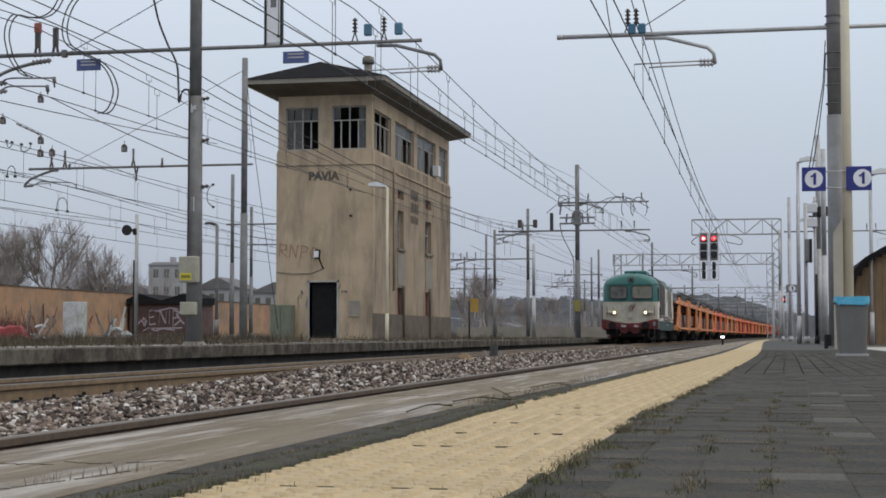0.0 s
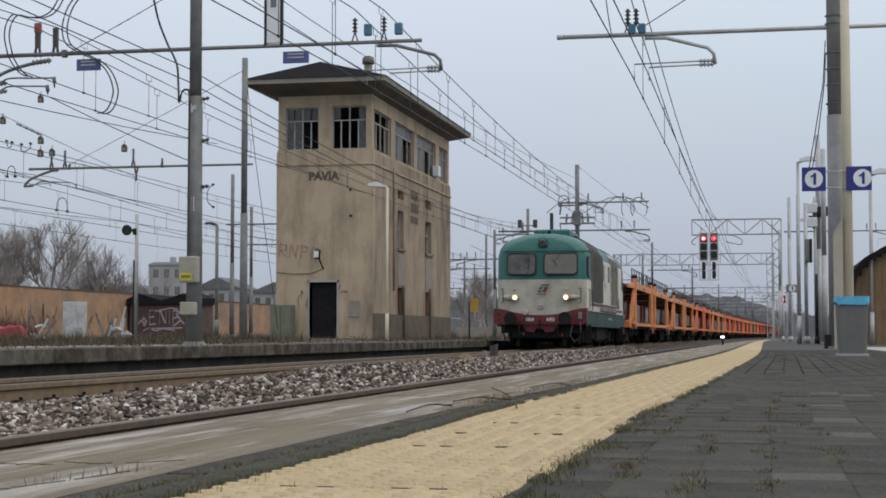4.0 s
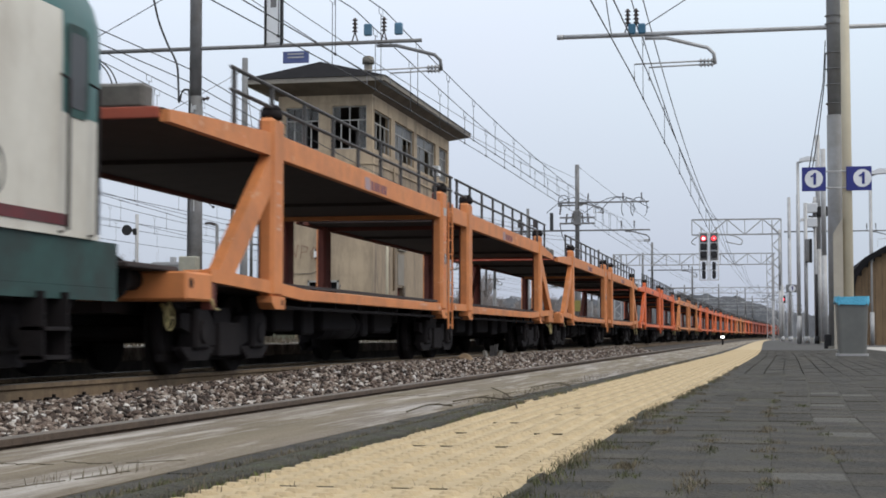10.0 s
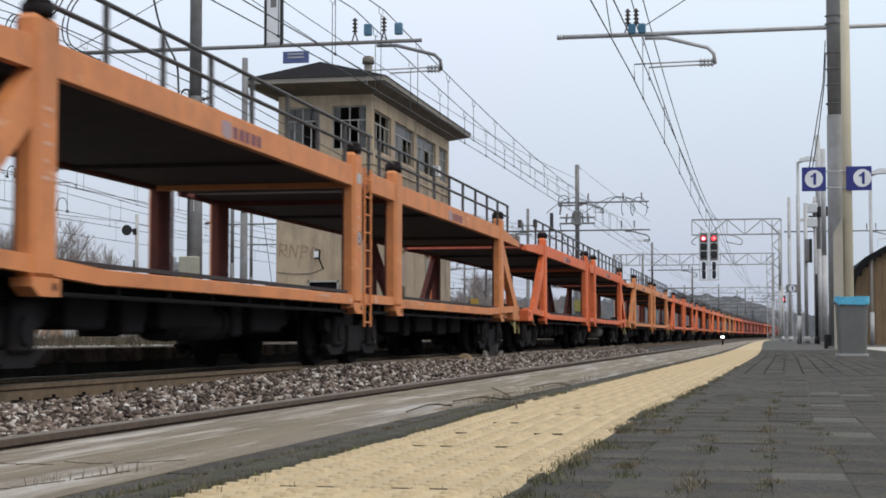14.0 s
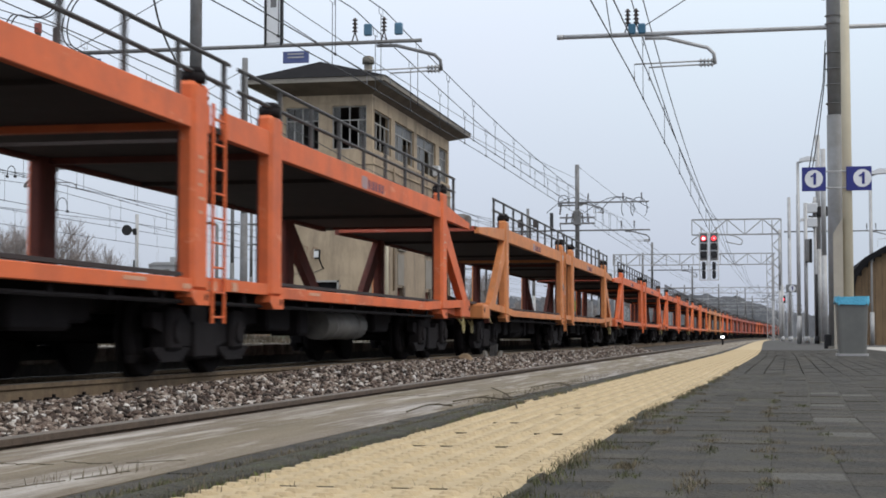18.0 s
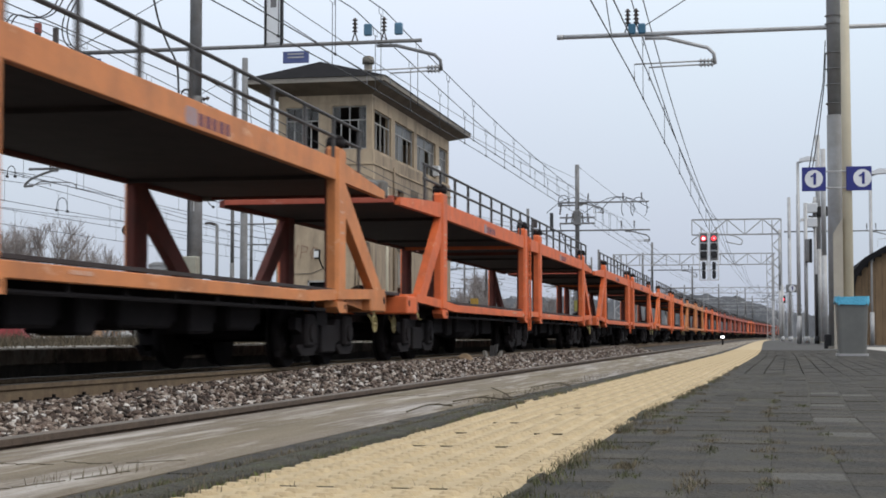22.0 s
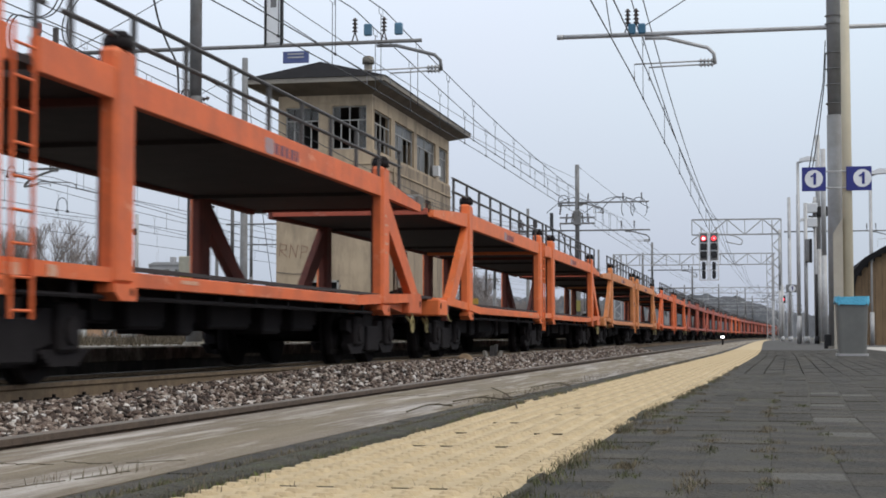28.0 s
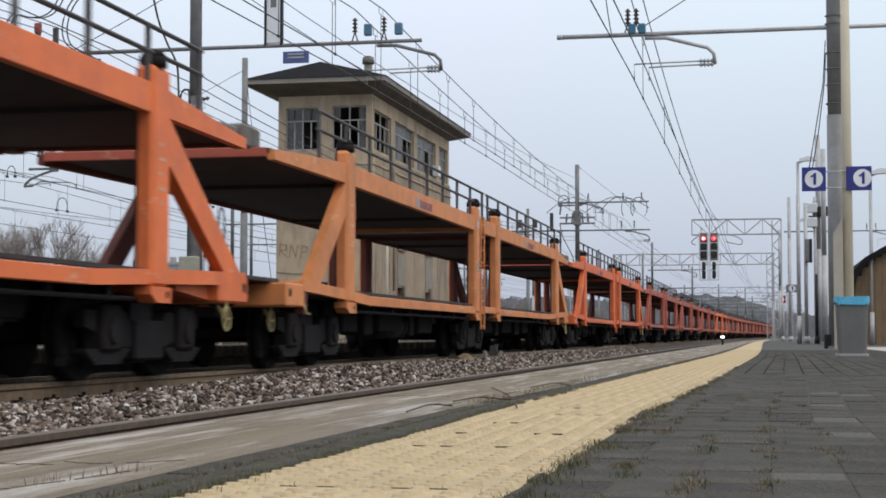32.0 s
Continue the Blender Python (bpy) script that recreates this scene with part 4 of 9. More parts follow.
part("roof_panel", b, M_LOCOGD, loco)


def wheelset(parent, y, z, r, half=0.75):
    b = BM()
    for sx in (-1, 1):
        tube(b, (sx * (half - 0.065), 0, 0), (sx * (half + 0.065), 0, 0), r, n=28)
        tube(b, (sx * (half - 0.09), 0, 0), (sx * (half - 0.065), 0, 0), r + 0.03, n=28)
        tube(b, (sx * (half + 0.065), 0, 0), (sx * (half + 0.08), 0, 0), r * 0.72, r * 0.62, n=20)
        for k in range(5):
            a = k * 2 * math.pi / 5
            tube(b, (sx * (half + 0.07), r * 0.5 * math.cos(a), r * 0.5 * math.sin(a)), (sx * (half + 0.1), r * 0.5 * math.cos(a), r * 0.5 * math.sin(a)), r * 0.1, n=8)
    tube(b, (-half - 0.2, 0, 0), (half + 0.2, 0, 0), 0.08, n=12)
    o = part("wheelset", b, M_WHEEL, parent, "steel wheels on one axle")
    o.matrix_parent_inverse = pose(0, y, z)
    o["radius"] = r
    return o


RAILZ = -0.19


def bogie(parent, y, half, r, w=1.02):
    """A bogie frame with its two side frames, axle boxes on leaf springs, brake beam and wheelsets."""
    b = BM()
    for sx in (-1, 1):
        prism(b, [(-half - 0.45, 0.28), (-half - 0.45, 0.42), (-0.5, 0.42), (-0.35, 0.30), (0.35, 0.30), (0.5, 0.42), (half + 0.45, 0.42), (half + 0.45, 0.28), (0.5, 0.10), (-0.5, 0.10)], 0, sx * w - 0.05, sx * w + 0.05)
        box(b, sx * w - 0.08, sx * w + 0.09, -0.34, 0.34, -0.02, 0.34, bev=0.02)
    box(b, -w, w, -0.25, 0.25, 0.12, 0.5)
    o = part("bogie", b, M_UNDER, parent, "greasy bogie frame with springs")
    o.matrix_basis = pose(0, y, 0)
    for sx in (-1, 1):
        for yy in (-half, half):
            b = BM()
            box(b, sx * w - 0.1, sx * w + 0.12, yy - 0.2, yy + 0.2, 0.06, 0.47, bev=0.03)
            tube(b, (sx * (w + 0.1), yy, 0.24), (sx * (w + 0.15), yy, 0.24), 0.13, 0.11, n=12)
            part("axle_box", b, M_UNDER, o)
            b = BM()
            for k in range(4):
                box(b, sx * w - 0.03, sx * w + 0.07, yy - 0.46 + 0.06 * k, yy + 0.46 - 0.06 * k, 0.055 - 0.034 * k, 0.09 - 0.034 * k)
            part("leaf_spring", b, M_UNDER, o)
        b = BM()
        bar(b, (sx * (w - 0.18), -half - 0.5, -0.02), (sx * (w - 0.18), half + 0.5, -0.02), 0.05, 0.07)
        part("brake_rod", b, M_UNDER, o)
    for yy in (-half, half):
        wheelset(o, yy, RAILZ + r, r)
    return o


bogie(loco, 2.3, 1.2, 0.50)
bogie(loco, LL - 2.3, 1.2, 0.50)
b = BM()
box(b, -1.25, 1.25, 4.8, 7.6, 0.0, 0.52, bev=0.06)
for y in (4.4, 8.1):
    tube(b, (-1.2, y, 0.3), (1.2, y, 0.3), 0.2, n=14)
part("fuel_tank", b, M_UNDER, loco, "grimy fuel tank under the frame")

M_MARK = mat("faded_mark", (0.33, 0.30, 0.36), (0.42, 0.24, 0.20), 14, 0.7)
M_MARKD = mat("dark_violet_mark", (0.12, 0.06, 0.11), (0.25, 0.09, 0.09), 16, 0.7)
M_PATCH = mat("redder_touch_up_paint", (0.68, 0.225, 0.078), (0.60, 0.19, 0.066), 5, 0.6)
M_MARKW = mat("faded_stencil", (0.60, 0.42, 0.32), (0.62, 0.24, 0.11), 18, 0.7)

# small fittings of the locomotive
M_LOGOG = mat("dark_grey_green_mark", (0.07, 0.10, 0.09), None, 5, 0.5)
M_LOGOR = mat("red_mark", (0.20, 0.03, 0.035), None, 5, 0.5)


def emblem(m):
    """A plain slanted three-band emblem, without letters."""
    for pts, mt in (([(0.10, 0.245), (0.38, 0.245), (0.40, 0.295), (0.15, 0.295)], M_LOGOG), ([(0.05, 0.14), (0.16, 0.14), (0.20, 0.215), (0.09, 0.215)], M_LOGOG), ([(0.02, 0.05), (0.11, 0.05), (0.14, 0.11), (0.04, 0.11)], M_LOGOG),
                    ([(0.17, 0.05), (0.26, 0.05), (0.36, 0.215), (0.24, 0.215)], M_LOGOR), ([(0.0, -0.03), (0.07, -0.03), (0.07, 0.005), (0.0, 0.005)], M_LOGOG), ([(0.10, -0.03), (0.17, -0.03), (0.17, 0.005), (0.10, 0.005)], M_LOGOG), ([(0.20, -0.03), (0.27, -0.03), (0.27, 0.005), (0.20, 0.005)], M_LOGOG)):
        b = BM()
        prism(b, pts, 1, -0.006, 0.004)
        o = part("emblem_band", b, mt, loco)
        o.matrix_basis = m


emblem(pose(-0.10, -0.005, 1.50))
emblem(pose(1.452, 5.54, 1.76, 0, 0, 90) @ Matrix.Scale(0.95, 4))
for x, n in ((-0.42, 4), (0.22, 4)):
    b = BM()
    for k in range(n):
        if k:
            b = BM()
        box(b, x + 0.065 * k, x + 0.065 * k + 0.028, -0.108, -0.1, 0.65, 0.76)
        part("number_bar", b, M_WHITE, loco, "white bar of a painted number")
M_PALEBAR = mat("faded_pale_lettering", (0.30, 0.36, 0.34), (0.16, 0.22, 0.20), 9, 0.7)
for k in range(9):
    b = BM()
    box(b, 1.42, 1.423, 7.17 + 0.165 * k, 7.29 + 0.165 * k, 0.75, 0.83)
    part("number_bar", b, M_PALEBAR, loco, "faded pale bar on the underframe")
for y in (12.18, 12.74):
    b = BM()
    path_tube(b, [(1.44, y, 1.0), (1.52, y, 1.02), (1.52, y, 2.2), (1.43, y, 2.25)], 0.015, 6)
    part("handrail", b, M_UNDER, loco, "dark handrail")
b = BM()
box(b, -0.09, 0.10, -0.02, 0.02, 1.02, 1.16, bev=0.01)
part("front_socket", b, M_GRILLE, loco)
b = BM()
tube(b, (-0.46, 0.0, 0.92), (-0.46, -0.14, 0.92), 0.10, 0.07, n=12)
part("horn_cover", b, M_LOCOF, loco)
for x, y0, z0, z1 in ((1.22, 0.06, 1.22, 1.68), (1.44, 0.62, 1.05, 1.66), (1.46, 1.18, 1.0, 1.62), (-1.22, 0.06, 1.22, 1.68), (-1.5, 0.5, 0.9, 1.75)):
    b = BM()
    path_tube(b, [(x - 0.02, y0 + 0.02, z0), (x + 0.05, y0 - 0.05, z0 + 0.02), (x + 0.05, y0 - 0.05, z1 - 0.02), (x - 0.02, y0 + 0.02, z1)], 0.014, 6)
    part("handrail", b, M_UNDER, loco, "dark handrail")
for x in (-0.8, 0.8):
    b = BM()
    tube(b, (x, 0.0, 1.64), (x, -0.07, 1.64), 0.05, 0.03, n=10)
    part("marker_light", b, M_LOCOF, loco)
b = BM()
path_tube(b, [(1.0, -0.06, 0.5), (0.95, -0.14, 0.2), (1.08, -0.15, 0.03), (1.24, -0.13, 0.12), (1.27, -0.12, 0.4), (1.25, -0.11, 0.72)], 0.017, 7)
part("brake_hose", b, mat("pale_grey_hose", (0.085, 0.085, 0.08), None, 6, 0.7), loco, "pale grey hanging hose")
b = BM()
box(b, 1.20, 1.32, -0.17, -0.1, 0.70, 0.92, bev=0.015)
part("hose_box", b, M_STEELD, loco, "grey socket box")
for x, dz in ((-1.1, 0.0), (-0.62, 0.1), (0.58, 0.06)):
    b = BM()
    path_tube(b, [(x, -0.08, 0.55), (x - 0.03, -0.2, 0.3 + dz), (x + 0.05, -0.22, 0.08 + dz), (x + 0.12, -0.18, 0.2 + dz)], 0.028, 7)
    h_ = part("brake_hose", b, M_UNDER, loco, "hanging brake hose")
    b = BM()
    tube(b, (x + 0.12, -0.18, 0.2 + dz), (x + 0.13, -0.19, 0.11 + dz), 0.028, n=8)
    part("hose_tap", b, M_LOGOR, h_, "red hose tap")
for x in (-0.72, 0.72):
    b = BM()
    box(b, x - 0.06, x + 0.06, 0.2, 0.4, -0.13, 0.55, bev=0.02)
    bar(b, (x, 0.3, -0.1), (x, 1.0, 0.45), 0.05, 0.05)
    part("rail_guard", b, M_UNDER, loco, "black rail guard iron")
b = BM()
box(b, -1.25, 1.25, 0.15, 0.5, 0.28, 0.56)
box(b, -0.9, 0.9, 0.1, 0.6, 0.12, 0.3, bev=0.03)
part("front_undergear", b, M_UNDER, loco)
for x, z in ((-1.28, 0.68), (-1.28, 0.86), (1.28, 0.68), (1.28, 0.86), (-0.62, 0.62), (0.62, 0.62)):
    b = BM()
    tube(b, (x, -0.1, z), (x, -0.125, z), 0.028, n=8)
    part("beam_bolt", b, M_UNDER, loco)
b = BM()
path_tube(b, [(0.0, -0.12, 0.68), (0.02, -0.3, 0.55), (0.0, -0.28, 0.3), (-0.03, -0.2, 0.22)], 0.035, 7)
part("coupling", b, M_UNDER, loco, "hanging screw coupling")
for k, y in enumerate((4.04, 4.80, 5.54, 6.24, 6.95, 7.78, 8.62, 9.38)):
    b = BM()
    prism(b, rounded(y - 0.03, y + 0.53, 1.005, 1.225, 0.085), 0, 1.44, 1.462)
    rim = part("locker_rim", b, M_UNDER, loco)
    b = BM()
    prism(b, rounded(y, y + 0.5, 1.03, 1.2, 0.07), 0, 1.45, 1.468)
    part("locker_plate", b, M_LOCKER if k % 4 != 2 else M_GRILLE, rim, "small rounded locker plate")
b = BM()
box(b, 1.44, 1.455, 4.0, 9.98, 0.99, 1.26)
part("grimy_band", b, mat("grimy_cream_band", (0.17, 0.155, 0.13), (0.07, 0.064, 0.056), 3.5, 0.75, dirt=(0.04, 0.037, 0.034), dscale=2.2, damount=0.8), loco)
for y in (10.32, 10.86):
    b = BM()
    prism(b, rounded(y - 0.02, y + 0.36, 1.20, 1.58, 0.17, 5), 0, 1.44, 1.470)
    o = part("filler_ring", b, M_UNDER, loco)
    b = BM()
    prism(b, rounded(y + 0.02, y + 0.32, 1.24, 1.54, 0.14, 5), 0, 1.45, 1.474)
    part("filler_plate", b, M_LOCOW, o)
b = BM()
box(b, 1.44, 1.457, 7.2, 7.56, 1.28, 1.62, bev=0.004)
part("hatch", b, M_LOCOW, loco)
for y0, y1 in ((7.6, 8.7), (8.8, 9.9)):
    b = BM()
    prism(b, [(1.405, 2.97), (1.30, 3.13), (1.27, 3.11), (1.37, 2.95)], 1, y0, y1)
    part("roof_edge_panel", b, M_STEEL, loco, "grey panel above the rear grille")
b = BM()
for k in range(12):
    box(b, 0.55, 0.95, 1.5 + 0.22 * k, 1.66 + 0.22 * k, 3.24, 3.37)
part("roof_grille", b, M_UNDER, loco)
b = BM()
tube(b, (-0.3, 4.4, 3.4), (-0.3, 4.4, 3.56), 0.03, n=8)
tube(b, (-0.3, 4.5, 3.57), (-0.3, 4.2, 3.58), 0.03, 0.06, n=10)
part("roof_horn", b, M_UNDER, loco, "dark roof horn")
for y in (0.55, 11.85):
    b = BM()
    for z in (0.02, 0.24):
        box(b, 1.28, 1.5, y, y + 0.45, z, z + 0.03)
    for dy in (0.0, 0.43):
        box(b, 1.30, 1.48, y + dy, y + dy + 0.03, 0.0, 0.54)
    part("cab_step", b, M_UNDER, loco)
b = BM()
prism(b, rounded(12.26, 12.68, 1.93, 2.67, 0.08), 0, 1.38, 1.456)
rw = part("rear_window", b, M_LOCOGD, loco, "teal-framed rear cab window")
b = BM()
prism(b, rounded(12.32, 12.62, 2.0, 2.6, 0.06), 0, 1.40, 1.461)
part("pane", b, M_SIDEGLASS, rw)
b = BM()
for z in (0.3, 0.55):
    box(b, 1.05, 1.2, 3.6, 9.2, z - 0.2, z - 0.06, bev=0.02)
for y in (3.9, 4.6, 7.9, 8.4, 8.9):
    tube(b, (1.15, y, 0.02), (1.15, y, 0.5), 0.06, n=10)
part("under_gear", b, M_UNDER, loco)

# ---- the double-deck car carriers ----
def shade_inner(ob, s):
    """Shade painted in: dark red on faces towards the wagon's middle, and on all but the outer faces of the far side.
    """
    ob.data.materials.append(M_DARKRED)
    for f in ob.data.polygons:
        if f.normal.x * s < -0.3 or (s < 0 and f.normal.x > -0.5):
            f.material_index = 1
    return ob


def carrier(paint, label, tank=False):
    w = thing("car_carrier_wagon", label, "wagon", (CAR_X, 29.7, 0), "double-deck car carriers of the train")
    HWX = 1.40
    for mirrored in (False, True):
        def Y(y):
            return 27.49 - y if mirrored else y
        def bx(b, x0, x1, y0, y1, z0, z1, **k):
            a, c = sorted((Y(y0), Y(y1)))
            box(b, x0, x1, a, c, z0, z1, **k)
        # the rear end is shorter than the front one
        end, post, foot, deck = (0.69, 3.17, 0.85, 0.77) if mirrored else (0.68, 3.42, 1.5, 0.2)
        b = BM()
        bx(b, -HWX + 0.06, HWX - 0.06, end + 0.4, 13.55, 0.69, 0.74)
        bx(b, -0.45, 0.45, end + 0.3, 13.6, 0.42, 0.69)
        part("lower_deck", b, M_DECK, w, "dark lower deck plate")
        b = BM()
        bx(b, -HWX + 0.06, HWX - 0.06, deck, 13.6, 2.20, 2.26)
        for k in range(2):
            bx(b, -HWX + 0.08, HWX - 0.08, post + 0.3 + 6.1 * k, post + 0.36 + 6.1 * k, 2.15, 2.20)
        part("upper_deck", b, M_DECK, w, "dark upper deck plate")
        # Edge, and the rear half's cross beam, coloured darker for shade.
        b = BM()
        bx(b, -HWX + 0.09, HWX - 0.09, deck - 0.04, deck - 0.002, 2.16, 2.265, bev=0.008)
        part("deck_edge", b, M_DARKRED if mirrored else M_ORD, w, "dull painted edge of the upper deck")
        b = BM()
        bx(b, -HWX + 0.1, HWX - 0.1, 12.4, 12.5, 2.13, 2.20)
        part("cross_beam", b, M_DARKRED if mirrored else paint, w)
        if not mirrored:
            b = BM()
            bx(b, -1.14, 1.14, 0.24, 0.5, 2.265, 2.50, bev=0.03)
            part("bridge_box", b, M_TANK, w, "grey box across the end of the upper deck")
        for s in (-1, 1):
            x0, x1 = sorted((s * (HWX - 0.09), s * HWX))
            b = BM()
            bx(b, x0, x1, 4.6, 12.64, 0.605, 0.735, bev=0.008)
            prism(b, [(Y(foot - 0.1), 0.72), (Y(foot - 0.1), 0.85), (Y(post), 0.79), (Y(4.6), 0.735), (Y(4.6), 0.605), (Y(post), 0.655)], 0, x0, x1)
            shade_inner(part("lower_sill", b, paint, w), s)
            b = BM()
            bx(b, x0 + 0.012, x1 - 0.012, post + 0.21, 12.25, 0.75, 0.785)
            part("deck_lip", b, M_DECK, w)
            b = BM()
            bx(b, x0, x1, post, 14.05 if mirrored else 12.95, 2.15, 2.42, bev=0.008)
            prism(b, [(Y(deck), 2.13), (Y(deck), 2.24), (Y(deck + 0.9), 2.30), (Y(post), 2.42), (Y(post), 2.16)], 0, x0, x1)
            shade_inner(part("upper_beam", b, paint, w), s)
            xo0, xo1 = sorted((s * (HWX - 0.16), s * (HWX + 0.03)))
            for yp, top in ((post, 2.58), (12.47 if mirrored else 12.64, 2.60)):
                b = BM()
                bx(b, xo0, xo1, yp - 0.2, yp + 0.2, 0.62, top, bev=0.04)
                yc = Y(yp)
                prism(b, [(yc - 0.2, 0.63), (yc + 0.27, 0.63), (yc + 0.27, 0.49), (yc - 0.08, 0.49), (yc - 0.2, 0.56)], 0, xo0 + 0.01, xo1 - 0.01)
                po = shade_inner(part("post", b, paint, w), s)
                # Flat dark disc painted in place of the hole's shade.
                b = BM()
                xh = s * (HWX + 0.021)
                tube(b, (xh, yc + 0.17, 0.565), (xh + s * 0.003, yc + 0.17, 0.565), 0.034, n=10)
                part("lifting_hole", b, M_UNDER, po, "dark disc for the lifting hole in the post foot")
                b = BM()
                xm = (xo0 + xo1) / 2
                tube(b, (xm, Y(yp), top), (xm, Y(yp), top + 0.09), 0.125, n=14)
                tube(b, (xm, Y(yp), top + 0.09), (xm, Y(yp), top + 0.15), 0.125, 0.08, n=14)
                part("post_cap", b, M_UNDER, po, "black post cap")
            b = BM()
            xd0, xd1 = sorted((s * (HWX - 0.12), s * (HWX + 0.0)))
            prism(b, [(Y(foot), 0.78), (Y(foot + 0.5), 0.78), (Y(post - 0.1), 1.82), (Y(post - 0.1), 2.25)], 0, xd0, xd1)
            shade_inner(part("diagonal_brace", b, paint, w), s)
            b = BM()
            # headstock: its end face and side, with a dark disc for a hook hole, a step plate and a handle
            y1 = 1.55 if mirrored else 1.38
            bx(b, *sorted((s * 0.25, s * HWX)), end, y1, 0.53, 0.80, bev=0.02)
            if not mirrored:
                bx(b, *sorted((s * (HWX - 0.3), s * HWX)), y1 - 0.02, y1 + 0.35, 0.72, 0.84, bev=0.01)
            else:
                prism(b, [(Y(y1 - 0.02), 0.55), (Y(y1 - 0.02), 0.74), (Y(2.4), 0.74), (Y(2.4), 0.62)], 0, *sorted((s * 0.6, s * (HWX - 0.12))))
            eb = part("end_block", b, paint, w, "painted headstock block")
            # Flat dark disc stands for the dark inside of the hook hole.
            b = BM()
            tube(b, (s * (HWX - 0.01), Y(end + 0.12), 0.69), (s * (HWX + 0.004), Y(end + 0.12), 0.69), 0.05, n=12)
            part("rope_hook", b, M_UNDER, eb, "dark disc for the rope hook hole")
            if not mirrored:
                b = BM()
                # Plate in dark red for the shadow it hangs in.
                bx(b, *sorted((s * (HWX - 0.12), s * (HWX - 0.01))), y1, y1 + 0.14, 0.45, 0.74, bev=0.01)
                part("step_bracket", b, M_DARKRED, eb)
                b = BM()
                path_tube(b, [(s * HWX, y1 - 0.03, 0.56), (s * (HWX + 0.03), y1 - 0.03, 0.46), (s * (HWX + 0.03), y1 + 0.1, 0.45)], 0.014, 5)
                part("brake_handle", b, M_HANDWHEEL, eb, "yellow brake changeover handle")
                b = BM()
                box(b, *sorted((s * 0.02, s * 1.22)), -0.3, 0.95, 0.80, 0.85, bev=0.01)
                part("lower_bridge_plate", b, M_DECK, w, "dark folding bridge plate of the lower deck")
            # railing on the upper deck
            rl = BM()
            xr = s * (HWX - 0.04)
            for k in range(10):
                y = Y(2.1 + 1.26 * k)
                box(rl, xr - 0.02, xr + 0.02, y - 0.025, y + 0.025, 2.36 if k == 0 else 2.4, 2.93)
            for z in (2.70, 2.93):
                ya, yb = sorted((Y(2.0), Y(13.6)))
                tube(rl, (xr, ya, z), (xr, yb, z), 0.022, n=6)
            part("railing", rl, M_RAILING, w, "grey steel railing")
            b = BM()
            xw = s * (1.39 if mirrored else 1.12)
            yb = Y(end + (0.63 if mirrored else 0.3))
            n = 14
            for k in range(n):
                a0, a1 = 2 * math.pi * k / n, 2 * math.pi * (k + 1) / n
                tube(b, (xw, yb + 0.12 * math.cos(a0), 0.37 + 0.12 * math.sin(a0)), (xw, yb + 0.12 * math.cos(a1), 0.37 + 0.12 * math.sin(a1)), 0.009, n=5, caps=False)
            for k in range(3):
                a0 = 2 * math.pi * k / 3
                tube(b, (xw, yb, 0.37), (xw, yb + 0.12 * math.cos(a0), 0.37 + 0.12 * math.sin(a0)), 0.012, n=5)
            tube(b, (xw, yb, 0.37), (xw * 0.93, yb, 0.5), 0.02, n=6)
            box(b, xw - 0.012, xw + 0.002, yb - 0.02, yb + 0.02, 0.36, 0.60)
            part("brake_wheel", b, M_HANDWHEEL, w, "yellow brake handwheel")
            bf = BM()
            a, c = Y(end + 0.05), Y(end - 0.62)
            tube(bf, (s * 0.87, a, 0.72), (s * 0.87, c, 0.72), 0.10, n=12)
            tube(bf, (s * 0.87, c, 0.72), (s * 0.87, Y(end - 0.57), 0.72), 0.22, n=16)
            part("buffer", bf, M_UNDER, w, "black round buffer")
        bogie_y = post - 0.6
        bg = bogie(w, Y(bogie_y), 0.9, 0.42, 1.0)
        # air tank under the frame
        if mirrored and not tank:
            continue
        b = BM()
        ya, yb = sorted((Y(7.3), Y(9.3)))
        xt = 0.95 if mirrored else 0.7
        tube(b, (xt, ya, 0.34), (xt, yb, 0.34), 0.19, n=20)
        for yy in (ya + 0.4, yb - 0.4):
            tube(b, (xt, yy - 0.03, 0.34), (xt, yy + 0.03, 0.34), 0.2, n=20)
        part("air_tank", b, M_TANK if mirrored else M_UNDER, w, "dusty air tank")
    for y, z, wd, h, m_ in ((8.0, 2.25, 1.2, 0.12, M_MARK), (19.5, 2.25, 1.2, 0.12, M_MARK)):
        b = BM()
        prism(b, rounded(y - wd / 2 - 0.06, y - wd / 2 + 0.26, z - h / 2 - 0.02, z + h / 2 + 0.03, 0.06), 0, HWX, HWX + 0.003)
        part("painted_mark", b, m_, w, "faded grey-blue painted mark")
        for k in range(5):
            b = BM()
            u = y - wd / 2 + 0.3 + 0.19 * k
            box(b, HWX, HWX + 0.003, u, u + (0.14 if k % 2 else 0.12), z - h / 2, z + h / 2)
            part("painted_bar", b, M_MARKD, w, "faded dark violet painted bar")
    for y in (3.42, 24.32, 12.64):
        for k in range(5):
            b = BM()
            z = 1.35 + 0.13 * k
            box(b, HWX + 0.03, HWX + 0.033, y - 0.08, y + 0.02 + 0.06 * ((k * 7 + int(y)) % 2), z, z + 0.03)
            part("stencil_bar", b, M_MARKW, w, "faded white stencil bar")
    # small plates on the sills and, on the older wagons, signs on the joint posts
    for y, z, wd, h in ((11.1, 0.69, 0.5, 0.035), (12.35, 0.66, 0.22, 0.045), (13.05, 0.68, 0.2, 0.09), (13.7, 0.69, 0.16, 0.09), (16.6, 0.69, 0.45, 0.035)):
        b = BM()
